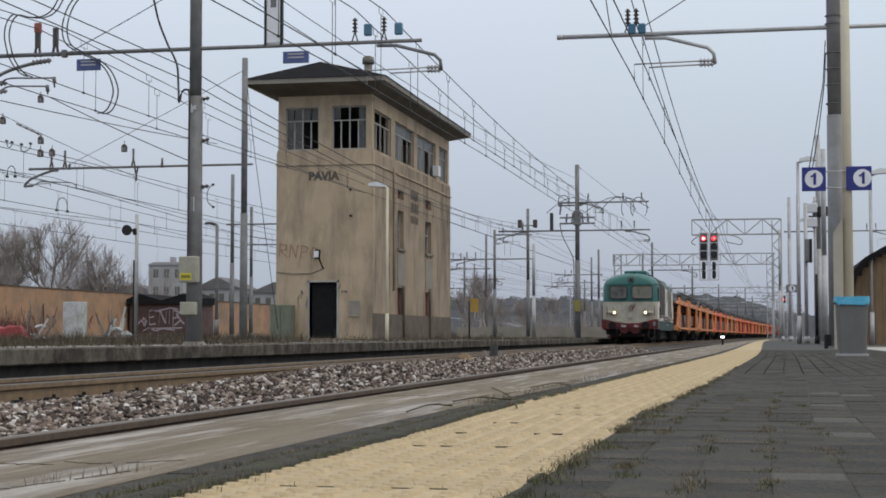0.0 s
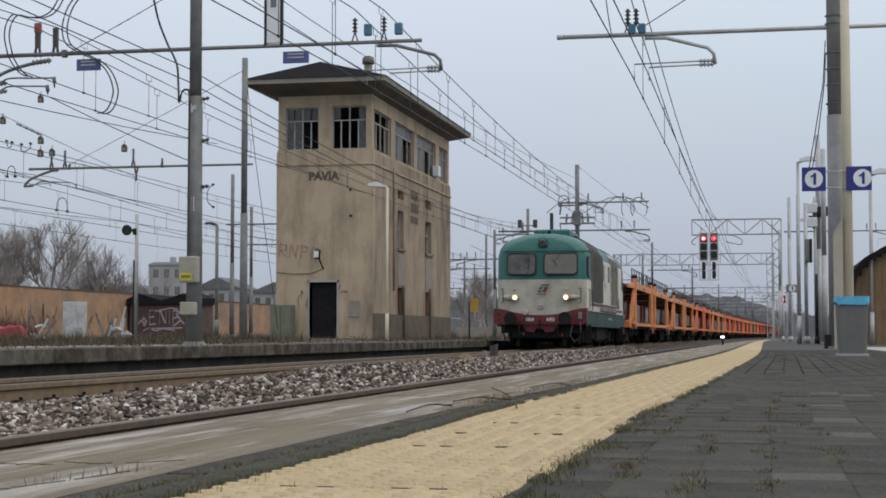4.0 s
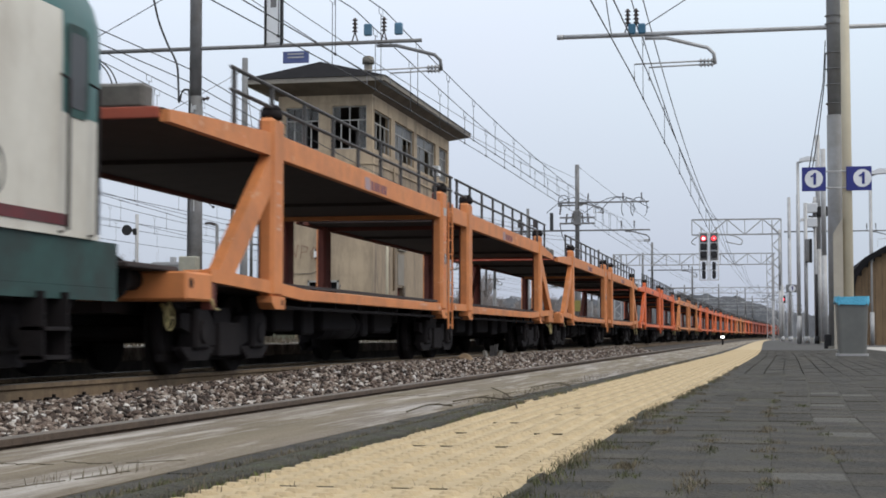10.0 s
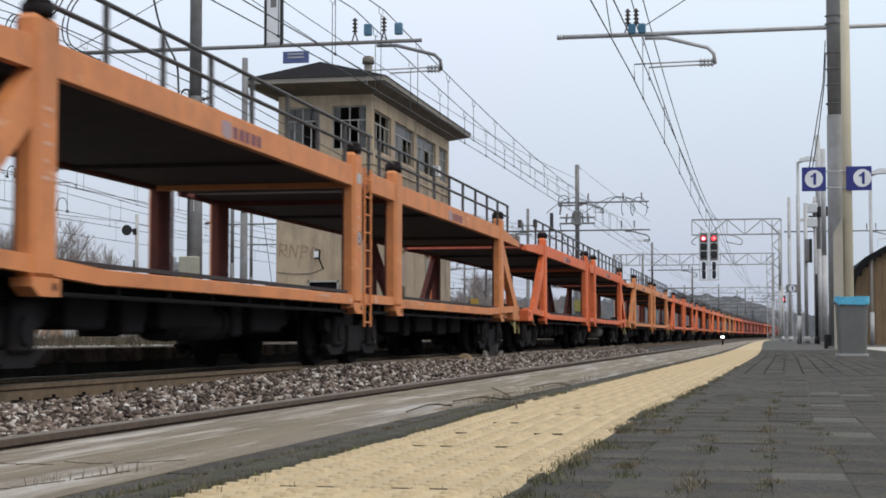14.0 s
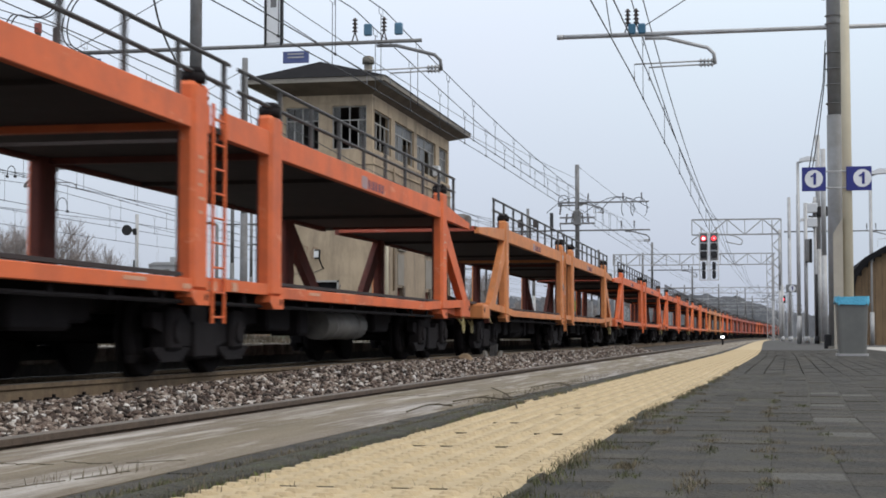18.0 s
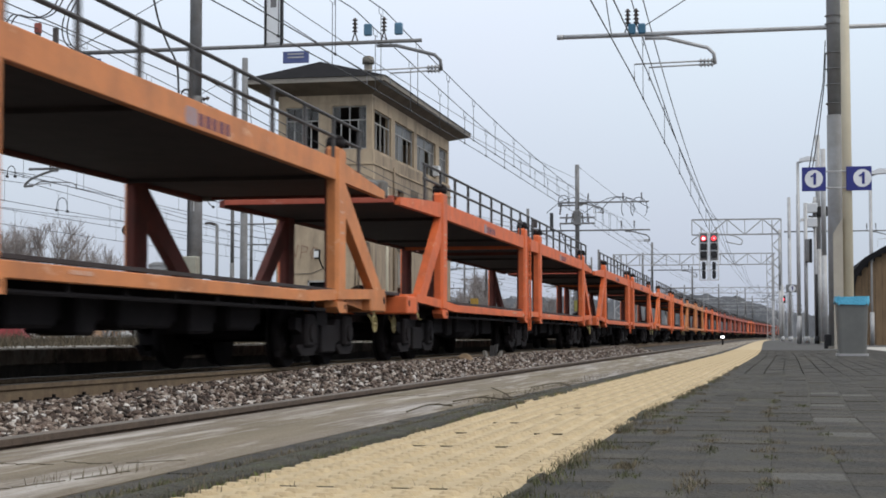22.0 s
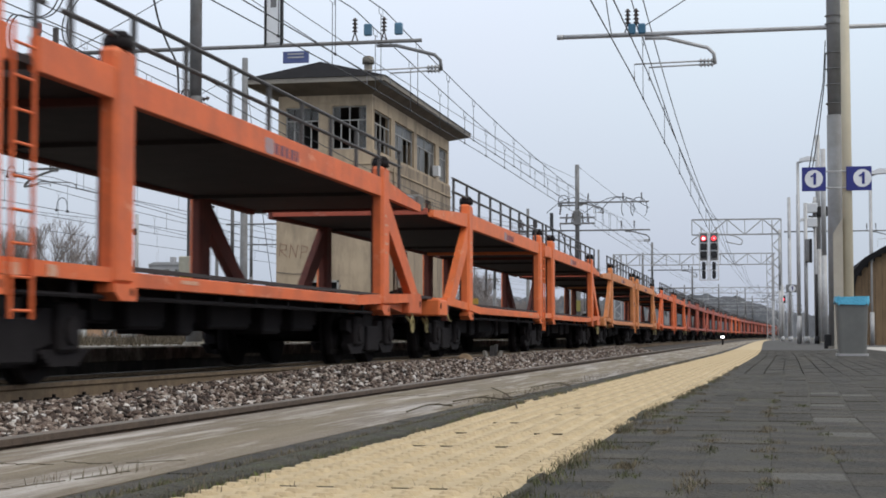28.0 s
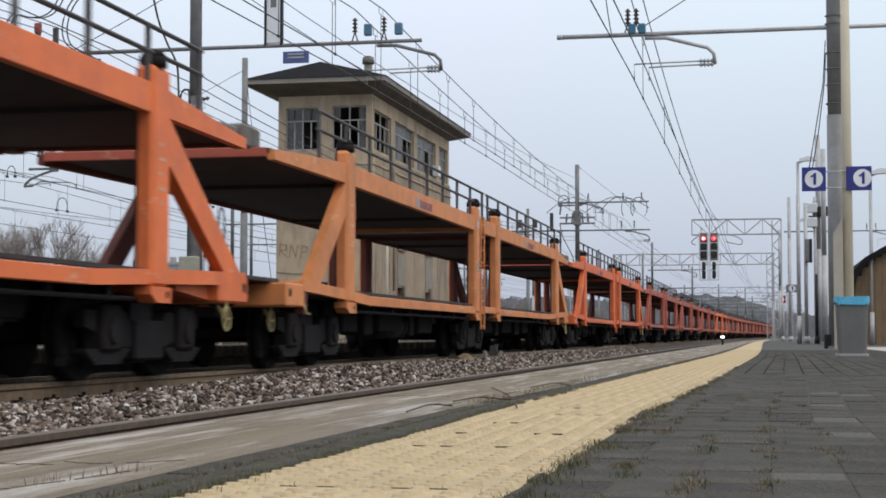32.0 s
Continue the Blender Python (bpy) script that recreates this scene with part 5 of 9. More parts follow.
        box(b, HWX - 0.01, HWX + 0.004, y - wd / 2, y + wd / 2, z - h / 2, z + h / 2)
        part("sill_plate", b, M_MARKW, w, "faded white plate")
    if paint is M_ORY:
        xs_ = HWX + 0.03
        b = BM()
        box(b, xs_, xs_ + 0.004, 12.54, 12.74, 2.20, 2.33)
        part("notice_plate", b, M_OFFWHITE, w, "small white notice plate")
        b = BM()
        tube(b, (xs_, 12.66, 1.48), (xs_ + 0.004, 12.66, 1.48), 0.095, n=20)
        rd = part("round_sign", b, M_OFFWHITE, w, "round white sign with a red ring")
        b = BM()
        n_ = 20
        for k in range(n_):
            a0, a1 = 2 * math.pi * k / n_, 2 * math.pi * (k + 1) / n_
            bar(b, (xs_ + 0.006, 12.66 + 0.085 * math.cos(a0), 1.48 + 0.085 * math.sin(a0)), (xs_ + 0.006, 12.66 + 0.085 * math.cos(a1), 1.48 + 0.085 * math.sin(a1)), 0.004, 0.014)
        bar(b, (xs_ + 0.006, 12.60, 1.54), (xs_ + 0.006, 12.72, 1.42), 0.004, 0.012)
        part("ring", b, M_LOCOR, rd, "red ring and bar")
        for z in (1.86, 1.22):
            b = BM()
            tube(b, (xs_, 12.66, z), (xs_ + 0.003, 12.66, z), 0.10, n=18)
            part("paint_patch", b, M_PATCH, w, "round patch of redder touch-up paint")
    b = BM()
    box(b, -1.32, 1.32, 26.25, 26.9, 2.28, 2.36, bev=0.02)
    part("bridge_plate", b, M_STEELD, w, "grey folding bridge plate")
    for x in (-1.28, 1.28):
        b = BM()
        box(b, x - 0.11, x + 0.11, 26.68, 26.98, 2.16, 2.40, bev=0.025)
        part("deck_bumper", b, M_TANK, w, "grey block at the deck end")
    # brake rods, valves and cables that hang under the frame
    for ya, yb, bxs in ((4.4, 11.6, ((4.9, 0.8, 0.20), (6.1, 0.5, 0.16), (7.0, 1.5, 0.22), (9.1, 0.35, 0.14), (9.8, 1.1, 0.19))), (15.8, 23.0, ((16.3, 0.9, 0.21), (17.6, 0.4, 0.15), (18.5, 1.3, 0.22), (20.3, 0.7, 0.17), (21.5, 0.9, 0.21)))):
        b = BM()
        for x in (-0.72, 0.72):
            box(b, x - 0.06, x + 0.06, ya, yb, 0.34, 0.64)
            for y0, ln, zz in bxs:
                box(b, x - 0.2, x + 0.2, y0, y0 + ln, zz + 0.05, 0.56, bev=0.03)
            tube(b, (x, ya, 0.33), (x, yb, 0.33), 0.022, n=6)
        box(b, -0.3, 0.3, ya, yb, 0.31, 0.6)
        for yc in (ya + 1.2, yb - 1.2):
            box(b, -0.8, 0.8, yc, yc + 0.15, 0.36, 0.5)
        part("brake_gear", b, M_UNDER, w, "black brake gear under the frame")
    b = BM()
    for x in (-1.29, 1.29):
        for k in range(18):
            y = 3.9 + 1.15 * k
            box(b, x - 0.02, x + 0.02, y, y + 0.06, 0.50, 0.63)
        tube(b, (x, 3.5, 0.52), (x, 24.0, 0.52), 0.022, n=6)
    part("side_pipe", b, M_UNDER, w)
    b = BM()
    for dx in (0.0, 0.16):
        path_tube(b, [(1.05 + dx, 26.42, 0.79), (1.05 + dx, 26.42, 1.4), (1.05 + dx, 26.47, 1.5), (1.05 + dx, 26.55, 1.5), (1.05 + dx, 26.6, 1.4), (1.05 + dx, 26.6, 0.79)], 0.011, 6)
    part("grab_rail", b, M_RAILING, w, "bent dark grab rail")
    b = BM()
    box(b, -0.07, 0.07, -0.68, 0.7, 0.5, 0.62, bev=0.02)
    part("coupling", b, M_UNDER, w, "black screw coupling")
    for x in (-0.42, 0.42):
        b = BM()
        path_tube(b, [(x, 0.7, 0.58), (x, 0.45, 0.56), (x * 0.95, 0.1, 0.36), (x * 0.9, -0.2, 0.30), (x * 0.9, -0.5, 0.40), (x * 0.9, -0.65, 0.52)], 0.028, 7)
        part("brake_hose", b, M_BLACK, w, "black rubber brake hose")
    bogie(w, 13.745, 0.9, 0.42, 1.0)
    # the joint between the two halves, with its ladder
    b = BM()
    box(b, -0.5, 0.5, 13.4, 14.1, 0.5, 0.72, bev=0.02)
    part("joint", b, M_UNDER, w)
    for s in (-1, 1):
        b = BM()
        x0, x1 = sorted((s * (HWX - 0.09), s * (HWX - 0.01)))
        box(b, x0, x1, 12.64, 14.85, 0.64, 0.76)
        part("joint_sill", b, paint, w)
    # The far ladder takes the dark red in place of shade.
    for xl in (HWX + 0.02, -HWX - 0.02):
        b = BM()
        for yy in (12.98, 13.32):
            tube(b, (xl, yy, 0.32), (xl, yy, 2.45), 0.018, n=6)
        for k in range(9):
            tube(b, (xl, 12.98, 0.38 + 0.24 * k), (xl, 13.32, 0.38 + 0.24 * k), 0.012, n=6)
        part("ladder", b, paint if xl > 0 else M_DARKRED, w, "thin orange ladder" if xl > 0 else "thin dark red ladder")
    return w


LABEL = "empty {} double-deck car carrier wagon with railings"
yellow = carrier(M_ORY, LABEL.format("yellow-orange"))
cars = [yellow]
kinds = {"y": yellow}
ORDER = "yytyrrbyrdddrddddddd"
for k in ORDER[1:]:
    kinds_label = {"t": (M_ORR, "red-orange"), "r": (M_ORR, "red-orange"), "d": (M_ORD, "haze-dulled brick-red"), "b": (M_ORB, "bright orange")}
    if k in kinds:
        cars.append(copy_thing(kinds[k], pose(0, 0, 0)))
    else:
        kinds[k] = carrier(kinds_label[k][0], LABEL.format(kinds_label[k][1]), k == "t")
        cars.append(kinds[k])
for i, c in enumerate(cars):
    c.matrix_basis = pose(CAR_X, 29.7 + 27.49 * i, 0)


# ---- near platform: tiles, pavers, weeds ----
b = BM()
box(b, -0.222, 0.222, -0.197, 0.197, -0.03, 0.0, bev=0.004)
for i in range(9):
    for j in range(8):
        cx, cy = -0.2 + 0.05 * i, -0.175 + 0.05 * j
        top = [b.verts.new((cx + 0.010 * math.cos(k * math.pi / 3), cy + 0.010 * math.sin(k * math.pi / 3), 0.0055)) for k in range(6)]
        low = [b.verts.new((cx + 0.017 * math.cos(k * math.pi / 3), cy + 0.017 * math.sin(k * math.pi / 3), -0.0005)) for k in range(6)]
        b.faces.new(top)
        for k in range(6):
            b.faces.new((low[k], low[(k + 1) % 6], top[(k + 1) % 6], top[k]))
band = thing("tactile_band", "pale yellow studded tactile tiles along the platform", "paving", kind="structure")
tile = part("tile", b, M_YELLOW, band)
rng = random.Random(2)
for i in range(-11, 62):
    y = 1.42 + 0.4 * i
    m = pose(-0.535 + drift(y), y, 0.003 + FALL * y + rng.uniform(-0.0012, 0.0012), rng.uniform(-0.15, 0.15), rng.uniform(-0.15, 0.15), -math.degrees(math.atan((drift(y + 0.2) - drift(y - 0.2)) / 0.4)))
    if i > -11:
        again(tile, m)
    else:
        tile.matrix_basis = m

rng = random.Random(17)
for i in range(8):
    y = 1.22 + 0.4 * (i + 1)
    x = -0.75 + drift(y)
    while x < -0.34 + drift(y):
        ln = rng.uniform(0.03, 0.12)
        if rng.random() < (0.8 if i in (0, 1, 3, 6) else 0.22):
            b = BM()
            box(b, x, min(x + ln, -0.33 + drift(y)), y - rng.uniform(0.002, 0.005) , y + rng.uniform(0.002, 0.005), FALL * y - 0.002, FALL * y + 0.0052)
            part("joint_moss", b, M_MOSS, band)
        x += ln + rng.uniform(0.01, 0.06)

pv = BM()
box(pv, -0.0532, 0.0532, -0.1045, 0.1045, -0.03, 0.0, bev=0.0018)
paving = thing("paving", "dark wet concrete pavers with moss in the joints", "paving", kind="structure")
paver = part("paver", pv, M_PAVER, paving)
rng = random.Random(7)


cells, k = [], 0
for j in range(-22, 116):
    y = 1.7 + 0.21 * j
    for i in range(-4, 30):
        x = -0.366 + 0.107 * (i + 1) + drift(y)
        if -0.30 + drift(y) < x < 2.8:
            cells.append((x, y))
cells += [(-0.815 + drift(1.7 + 0.21 * j), 1.7 + 0.21 * j) for j in range(-22, 116)]
near = [c for c in cells if 1.6 < c[1] < 7.0 and c[0] < 0.082 * c[1] + 0.45]
near.sort(key=lambda c: c[1])
lightb = BM()
box(lightb, -0.0532, 0.0532, -0.1045, 0.1045, -0.03, 0.0, bev=0.0018)
light = part("paver", lightb, M_PAVLIGHT, paving, "worn pale paver")
light.matrix_basis = pose(0.062, 2.33, -0.0045)
for x, y in near[:300]:
    m = pose(x, y, FALL * y + rng.uniform(-0.002, 0.001), rng.uniform(-0.5, 0.5), rng.uniform(-0.5, 0.5), rng.uniform(-0.5, 0.5) - math.degrees(math.atan((drift(y + 0.1) - drift(y - 0.1)) / 0.2)))
    if abs(x - 0.062) < 0.05 and abs(y - 2.33) < 0.1:
        continue
    if y > 4.6:
        m = m @ Matrix.Diagonal((0.935, 1, 1, 1))
    if k:
        again(light if rng.random() < 0.05 else paver, m)
    else:
        paver.matrix_basis = m
    k += 1
singles = set(near[:300])
rest = [c for c in cells if c not in singles]
co, fa = [], []
for x, y in rest:
    z, n = FALL * y + rng.uniform(-0.002, 0.001), len(co)
    tx = rng.uniform(-0.0008, 0.0008)
    hw = 0.0525 if y < 4.6 else (0.0495 if y < 14 else 0.0505)
    s = 0.5 * (drift(y + 0.105) - drift(y - 0.105))
    co += [(x - hw - s, y - 0.1046, z - 0.03), (x + hw - s, y - 0.1046, z - 0.03), (x + hw + s, y + 0.1046, z - 0.03), (x - hw + s, y + 0.1046, z - 0.03),
           (x - hw - s, y - 0.1044, z + tx), (x + hw - s, y - 0.1044, z - tx), (x + hw + s, y + 0.1044, z - tx), (x - hw + s, y + 0.1044, z + tx)]
    fa += [(n + 4, n + 5, n + 6, n + 7), (n, n + 1, n + 5, n + 4), (n + 1, n + 2, n + 6, n + 5), (n + 2, n + 3, n + 7, n + 6), (n + 3, n, n + 4, n + 7)]
me = bpy.data.meshes.new("pavers_beyond")
me.from_pydata(co, [], fa)
me.materials.append(M_PAVER)
o = tagged(new("pavers_beyond", me), "dark pavers", kind="stuff")
o.parent = paving


def tufts(name, spots, material, label, seed, hmin=0.012, hmax=0.04, per=9, spread=0.02):
    """Grass blades: one narrow bent triangle pair each, in tufts."""
    rg = np.random.default_rng(seed)
    co, fa = [], []
    for x, y, z in spots:
        for _ in range(int(rg.integers(per // 2, per + 1))):
            bx, by = x + rg.normal(0, spread), y + rg.normal(0, spread * 1.6)
            h, a, w = rg.uniform(hmin, hmax), rg.uniform(0, 6.28), rg.uniform(0.0004, 0.0010)
            dx, dy = math.cos(a), math.sin(a)
            ln = rg.uniform(0.2, 0.9) * h
            n = len(co)
            co += [(bx - dy * w, by + dx * w, z), (bx + dy * w, by - dx * w, z), (bx + dx * ln * 0.4 - dy * w * 0.7, by + dy * ln * 0.4 + dx * w * 0.7, z + h * 0.65),
                   (bx + dx * ln * 0.4 + dy * w * 0.7, by + dy * ln * 0.4 - dx * w * 0.7, z + h * 0.65), (bx + dx * ln, by + dy * ln, z + h)]
            fa += [(n, n + 1, n + 3, n + 2), (n + 2, n + 3, n + 4)]
    me = bpy.data.meshes.new(name)
    me.from_pydata(co, [], fa)
    me.materials.append(material)
    return tagged(new(name, me), label, "weeds", kind="stuff")


rng = random.Random(12)


def line_spots(x, y0, y1, n, jitter, power=1.7, clump=3.0, least=-0.12):
    out = []
    for _ in range(n):
        y = y0 + (y1 - y0) * rng.random() ** power
        if noise.noise(Vector((x * 7, y * clump, 3.1))) > least:
            out.append((x + drift(y) + rng.gauss(0, jitter), y, FALL * y - 0.002))
    return out


tufts("green_weeds", line_spots(-0.772, 1.6, 10, 760, 0.015, least=-0.15) + line_spots(-0.30, 1.9, 8, 260, 0.016), M_GRASS, "small green weeds in the platform joints", 21, 0.003, 0.016, per=11, spread=0.011)
tufts("dry_weeds", line_spots(-0.775, 1.6, 14, 1300, 0.017, least=-0.45) + line_spots(-0.308, 1.6, 11, 640, 0.010, least=-0.1) + line_spots(-0.29, 1.6, 7, 120, 0.02, least=0.1)
      , M_STRAW, "dry brown weeds in the platform joints", 22, 0.003, 0.014, per=16, spread=0.013)
for nm, m_, lb, sd, hs in (("paver_moss", M_GRASS, "small green rosettes between the pavers", 31, 0.008), ("paver_weeds", M_STRAW, "withered weeds between the pavers", 32, 0.011)):
    spots = []
    for x, n in ((-0.209, 9), (-0.102, 8), (0.005, 15), (0.112, 5), (-0.26, 5)):
        for _ in range(n):
            y = 1.75 + 4.2 * rng.random() ** 1.4
            cx = x + drift(y) + rng.gauss(0, 0.006)
            spots += [(cx + rng.gauss(0, 0.006), y + rng.gauss(0, 0.03), FALL * y - 0.002) for _ in range(rng.choice((3, 4, 7)))]
    tufts(nm, spots, m_, lb, sd, 0.002, hs, per=20, spread=0.009)
tufts("coping_weeds", [(-1.01 + 0.2 * (y - 1.85) + rng.gauss(0, 0.006), y, -0.003) for y in (1.85 + 0.42 * rng.random() for _ in range(26))] + [(-0.535 + rng.uniform(-0.2, 0.2) , 2.02 + rng.gauss(0, 0.006), -0.006) for _ in range(22)]
      + [(-0.56 + rng.uniform(-0.18, 0.18), 4.4 + rng.gauss(0, 0.01), -0.006) for _ in range(10)], M_STRAW, "sparse dry weeds in cracks", 23, 0.006, 0.020, per=3, spread=0.01)
tufts("edge_moss", [(-0.87 + drift(y) * 0.6 + rng.gauss(0, 0.012), y, FALL * y - 0.004) for y in (4.8 + 9 * rng.random() ** 2 for _ in range(150))], M_STRAW, "dry moss by the coping", 24, 0.005, 0.026)

# silt and moss over the edges of the yellow band, as wide as fits the camera's view
M_SILT = mat("washed_silt", (0.066, 0.06, 0.045), (0.036, 0.033, 0.026), 30, 0.95, bump=0.9, bscale=120, dirt=(0.07, 0.078, 0.034), dscale=7, damount=0.7)
M_MOSSG = mat("fresh_green_moss", (0.14, 0.17, 0.045), (0.08, 0.095, 0.03), 5, 0.9, vary=0.4)
b = BM()
rows_, y = [], 1.2
while y < 9.0:
    w_ = float(np.interp(y, (1.2, 2.0, 3.4, 4.6, 6.5, 9.0), (0.060, 0.066, 0.070, 0.045, 0.028, 0.004)))
    rag = 0.016 * noise.noise(Vector((y * 5.0, 0.3, 2.0))) + 0.012 * noise.noise(Vector((y * 19.0, 1.3, 2.0))) + 0.006 * noise.noise(Vector((y * 60.0, 2.3, 2.0)))
    x0_, x1_ = -0.776 + drift(y), -0.762 + drift(y) + max(0.003, w_ + rag)
    z_ = FALL * y
    lift = 0.0135 + 0.003 * noise.noise(Vector((y * 14.0, 4.0, 1.0)))
    rows_.append([b.verts.new((x0_, y, z_ - 0.003)), b.verts.new((x0_ + 0.006, y, z_ + lift * 0.6)), b.verts.new(((x0_ + x1_) / 2, y, z_ + lift + 0.001)), b.verts.new((x1_ - 0.006, y, z_ + lift * 0.95)), b.verts.new((x1_, y, z_ - 0.001))])
    y += 0.02
for r0, r1 in zip(rows_, rows_[1:]):
    for k in range(4):
        b.faces.new((r0[k], r0[k + 1], r1[k + 1], r1[k])).smooth = True
part("silt_bank", b, M_SILT, band, "dark silt and moss washed over the tile edge")
rng = random.Random(77)
for k in range(16):
    y = 1.75 + 6.5 * rng.random() ** 1.6
    cx = -0.312 + drift(y) + rng.uniform(-0.006, 0.012)
    wx, wy, sd = rng.uniform(0.004, 0.011), rng.uniform(0.03, 0.12), k * 3.7
    b = BM()
    n = 40
    ring_ = []
    for i in range(n):
        a = 2 * math.pi * i / n
        r = 1 + 0.6 * noise.noise(Vector((1.7 * math.cos(a), 1.7 * math.sin(a), sd))) + 0.5 * noise.noise(Vector((5 * math.cos(a), 5 * math.sin(a), sd)))
        ring_.append((cx + wx * r * math.cos(a), y + wy * r * math.sin(a)))
    low = [b.verts.new((u, v, FALL * v - 0.004)) for u, v in ring_]
    mid = [b.verts.new((cx + (u - cx) * 0.75, y + (v - y) * 0.75, FALL * v + 0.006)) for u, v in ring_]
    for i in range(n):
        b.faces.new((low[i], low[(i + 1) % n], mid[(i + 1) % n], mid[i])).smooth = True
    b.faces.new(mid)
    part("silt_patch", b, M_SILT, band)
rng = random.Random(78)
bank = []
for _ in range(900):
    y = 1.6 + 6.0 * rng.random() ** 1.7
    if noise.noise(Vector((y * 2.6, 9.0, 3.0))) > -0.12:
        w_ = float(np.interp(y, (1.2, 2.0, 3.4, 4.6, 6.5, 9.0), (0.060, 0.066, 0.070, 0.045, 0.028, 0.004)))
        bank.append((-0.766 + drift(y) + w_ * rng.uniform(0.45, 1.05), y, FALL * y + 0.005))
tufts("bank_moss", bank[::2], M_MOSSG, "small green moss and grass on the silt", 27, 0.002, 0.010, per=14, spread=0.008)
tufts("bank_weeds", bank[1::2], M_STRAW, "short withered weeds on the silt", 28, 0.003, 0.014, per=11, spread=0.009)

# ---- things on the platform ----
# thin fallen twigs across the coping and the band
for pts in [[(-0.917, 4.682), (-0.898, 5.04), (-0.772, 4.883), (-0.803, 5.469)], [(-1.031, 6.033), (-0.832, 5.2), (-0.662, 4.287)], [(-0.908, 4.01), (-0.939, 4.443), (-0.862, 4.385)], [(-0.882, 6.064), (-0.86, 6.663), (-0.749, 6.231)]]:
    tg = thing("fallen_twig", "thin dark fallen twig on the platform", "twig", (pts[0][0], pts[0][1], 0), "fallen twigs")
    b = BM()
    q_ = smooth([(x - pts[0][0], y - pts[0][1], FALL * y + 0.009) for x, y in pts])
    path_tube(b, q_, 0.0022, 5)
    for k in (4, 8):
        if k < len(q_):
            tube(b, q_[k], q_[k] + Vector((0.03, 0.09, 0.004)), 0.0014, 0.0008, n=4)
    part("stem", b, M_MOSS, tg)

bin_ = thing("litter_bin", "grey plastic litter bin with a light blue liner bag", "bin", (0.955, 18.1, -0.022))
b = BM()
prof = [(0.165, 0.02), (0.195, 0.70)]
for (w0, z0), (w1, z1) in zip(prof, prof[1:]):
    lo = [b.verts.new((u * 1.0, v * 1.0, z0)) for u, v in rounded(-w0, w0, -w0, w0, 0.045)]
    hi = [b.verts.new((u, v, z1)) for u, v in rounded(-w1, w1, -w1, w1, 0.05)]
    n = len(lo)
    for i in range(n):
        b.faces.new((lo[i], lo[(i + 1) % n], hi[(i + 1) % n], hi[i]))
    b.faces.new(lo[::-1])
    b.faces.new(hi)
part("bin_body", b, M_BINGREY, bin_)
b = BM()
prism(b, rounded(-0.19, 0.19, -0.19, 0.19, 0.05), 2, 0.0, 0.03)
part("base", b, M_STEEL, bin_)
b = BM()
rg = random.Random(3)
lo, hi, inn = [], [], []
o = rounded(-0.205, 0.205, -0.205, 0.205, 0.06, 8)
for u, v in o:
    lo.append(b.verts.new((u * 1.03, v * 1.03, 0.64 + rg.uniform(-0.035, 0.03))))
    hi.append(b.verts.new((u * 1.0, v * 1.0, 0.725 + rg.uniform(-0.006, 0.012))))
    inn.append(b.verts.new((u * 0.9, v * 0.9, 0.66)))
n = len(o)
for i in range(n):
    b.faces.new((lo[i], lo[(i + 1) % n], hi[(i + 1) % n], hi[i]))
    b.faces.new((hi[i], hi[(i + 1) % n], inn[(i + 1) % n], inn[i]))
b.faces.new(inn)
part("liner_bag", b, M_BAG, bin_, "crumpled light blue plastic bag over the rim")
bin_.scale = (0.9, 0.9, 0.9)


def digit_one(parent, x, y, z, s):
    """White disc with the number 1, facing the camera's way."""
    b = BM()
    tube(b, (x, y, z), (x, y - 0.006, z), 0.36 * s, n=32)
    disc = part("disc", b, M_WHITE, parent, "white disc")
    b = BM()
    prism(b, [(x + u * s, z + v * s) for u, v in ((-0.02, -0.24), (0.09, -0.24), (0.09, 0.24), (0.0, 0.24), (-0.03, 0.17), (-0.13, 0.13), (-0.13, 0.05), (-0.02, 0.09))], 1, y - 0.012, y - 0.0065)
    part("numeral", b, M_BLUE, disc)


def lettering(text, size, material, parent, m, name="lettering"):
    c = bpy.data.curves.new(name, "FONT")
    c.body, c.size, c.align_x, c.align_y, c.extrude = text, size, "CENTER", "CENTER", 0.012
    c.offset = 0.022
    t = new(name, c)
    bpy.context.view_layer.update()
    me = bpy.data.meshes.new_from_object(t.evaluated_get(bpy.context.evaluated_depsgraph_get()))
    bpy.data.objects.remove(t)
    me.materials.clear()
    me.materials.append(material)
    n = new(name, me)
    n.parent = parent
    n.matrix_basis = m
    return n


sg = thing("track_number_sign", "blue double board with white disc and number 1", "sign", (1.35, 29.6, 0))
for x0, x1 in ((-0.64, -0.21), (0.15, 0.60)):
    b = BM()
    box(b, x0, x1, 0.0, 0.03, 2.84, 3.28, bev=0.006)
    bd = part("board", b, M_BLUE, sg)
    digit_one(bd, (x0 + x1) / 2 + (0.06 if x0 > 0 else 0), 0.0, 3.065, 0.45)
b = BM()
for z in (2.9, 3.2):
    tube(b, (-0.5, 0.05, z), (0.6, 0.05, z), 0.015, n=6)
part("bracket", b, M_STEEL, sg)

tp = thing("beige_pole", "beige painted round steel pole", "pole", (1.52, 29.75, -0.05))
b = BM()
tube(b, (0, 0, 0), (0, 0, 9.0), 0.098, 0.072, n=18)
part("shaft", b, M_BEIGE, tp)
b = BM()
tube(b, (0, 0, 0), (0, 0, 0.35), 0.12, n=18)
part("sleeve", b, M_BEIGE, tp)
gu = thing("cable_guard", "tan sheet-metal cable guard on the pole", "cable cover", (1.34, 29.66, -0.04))
b = BM()
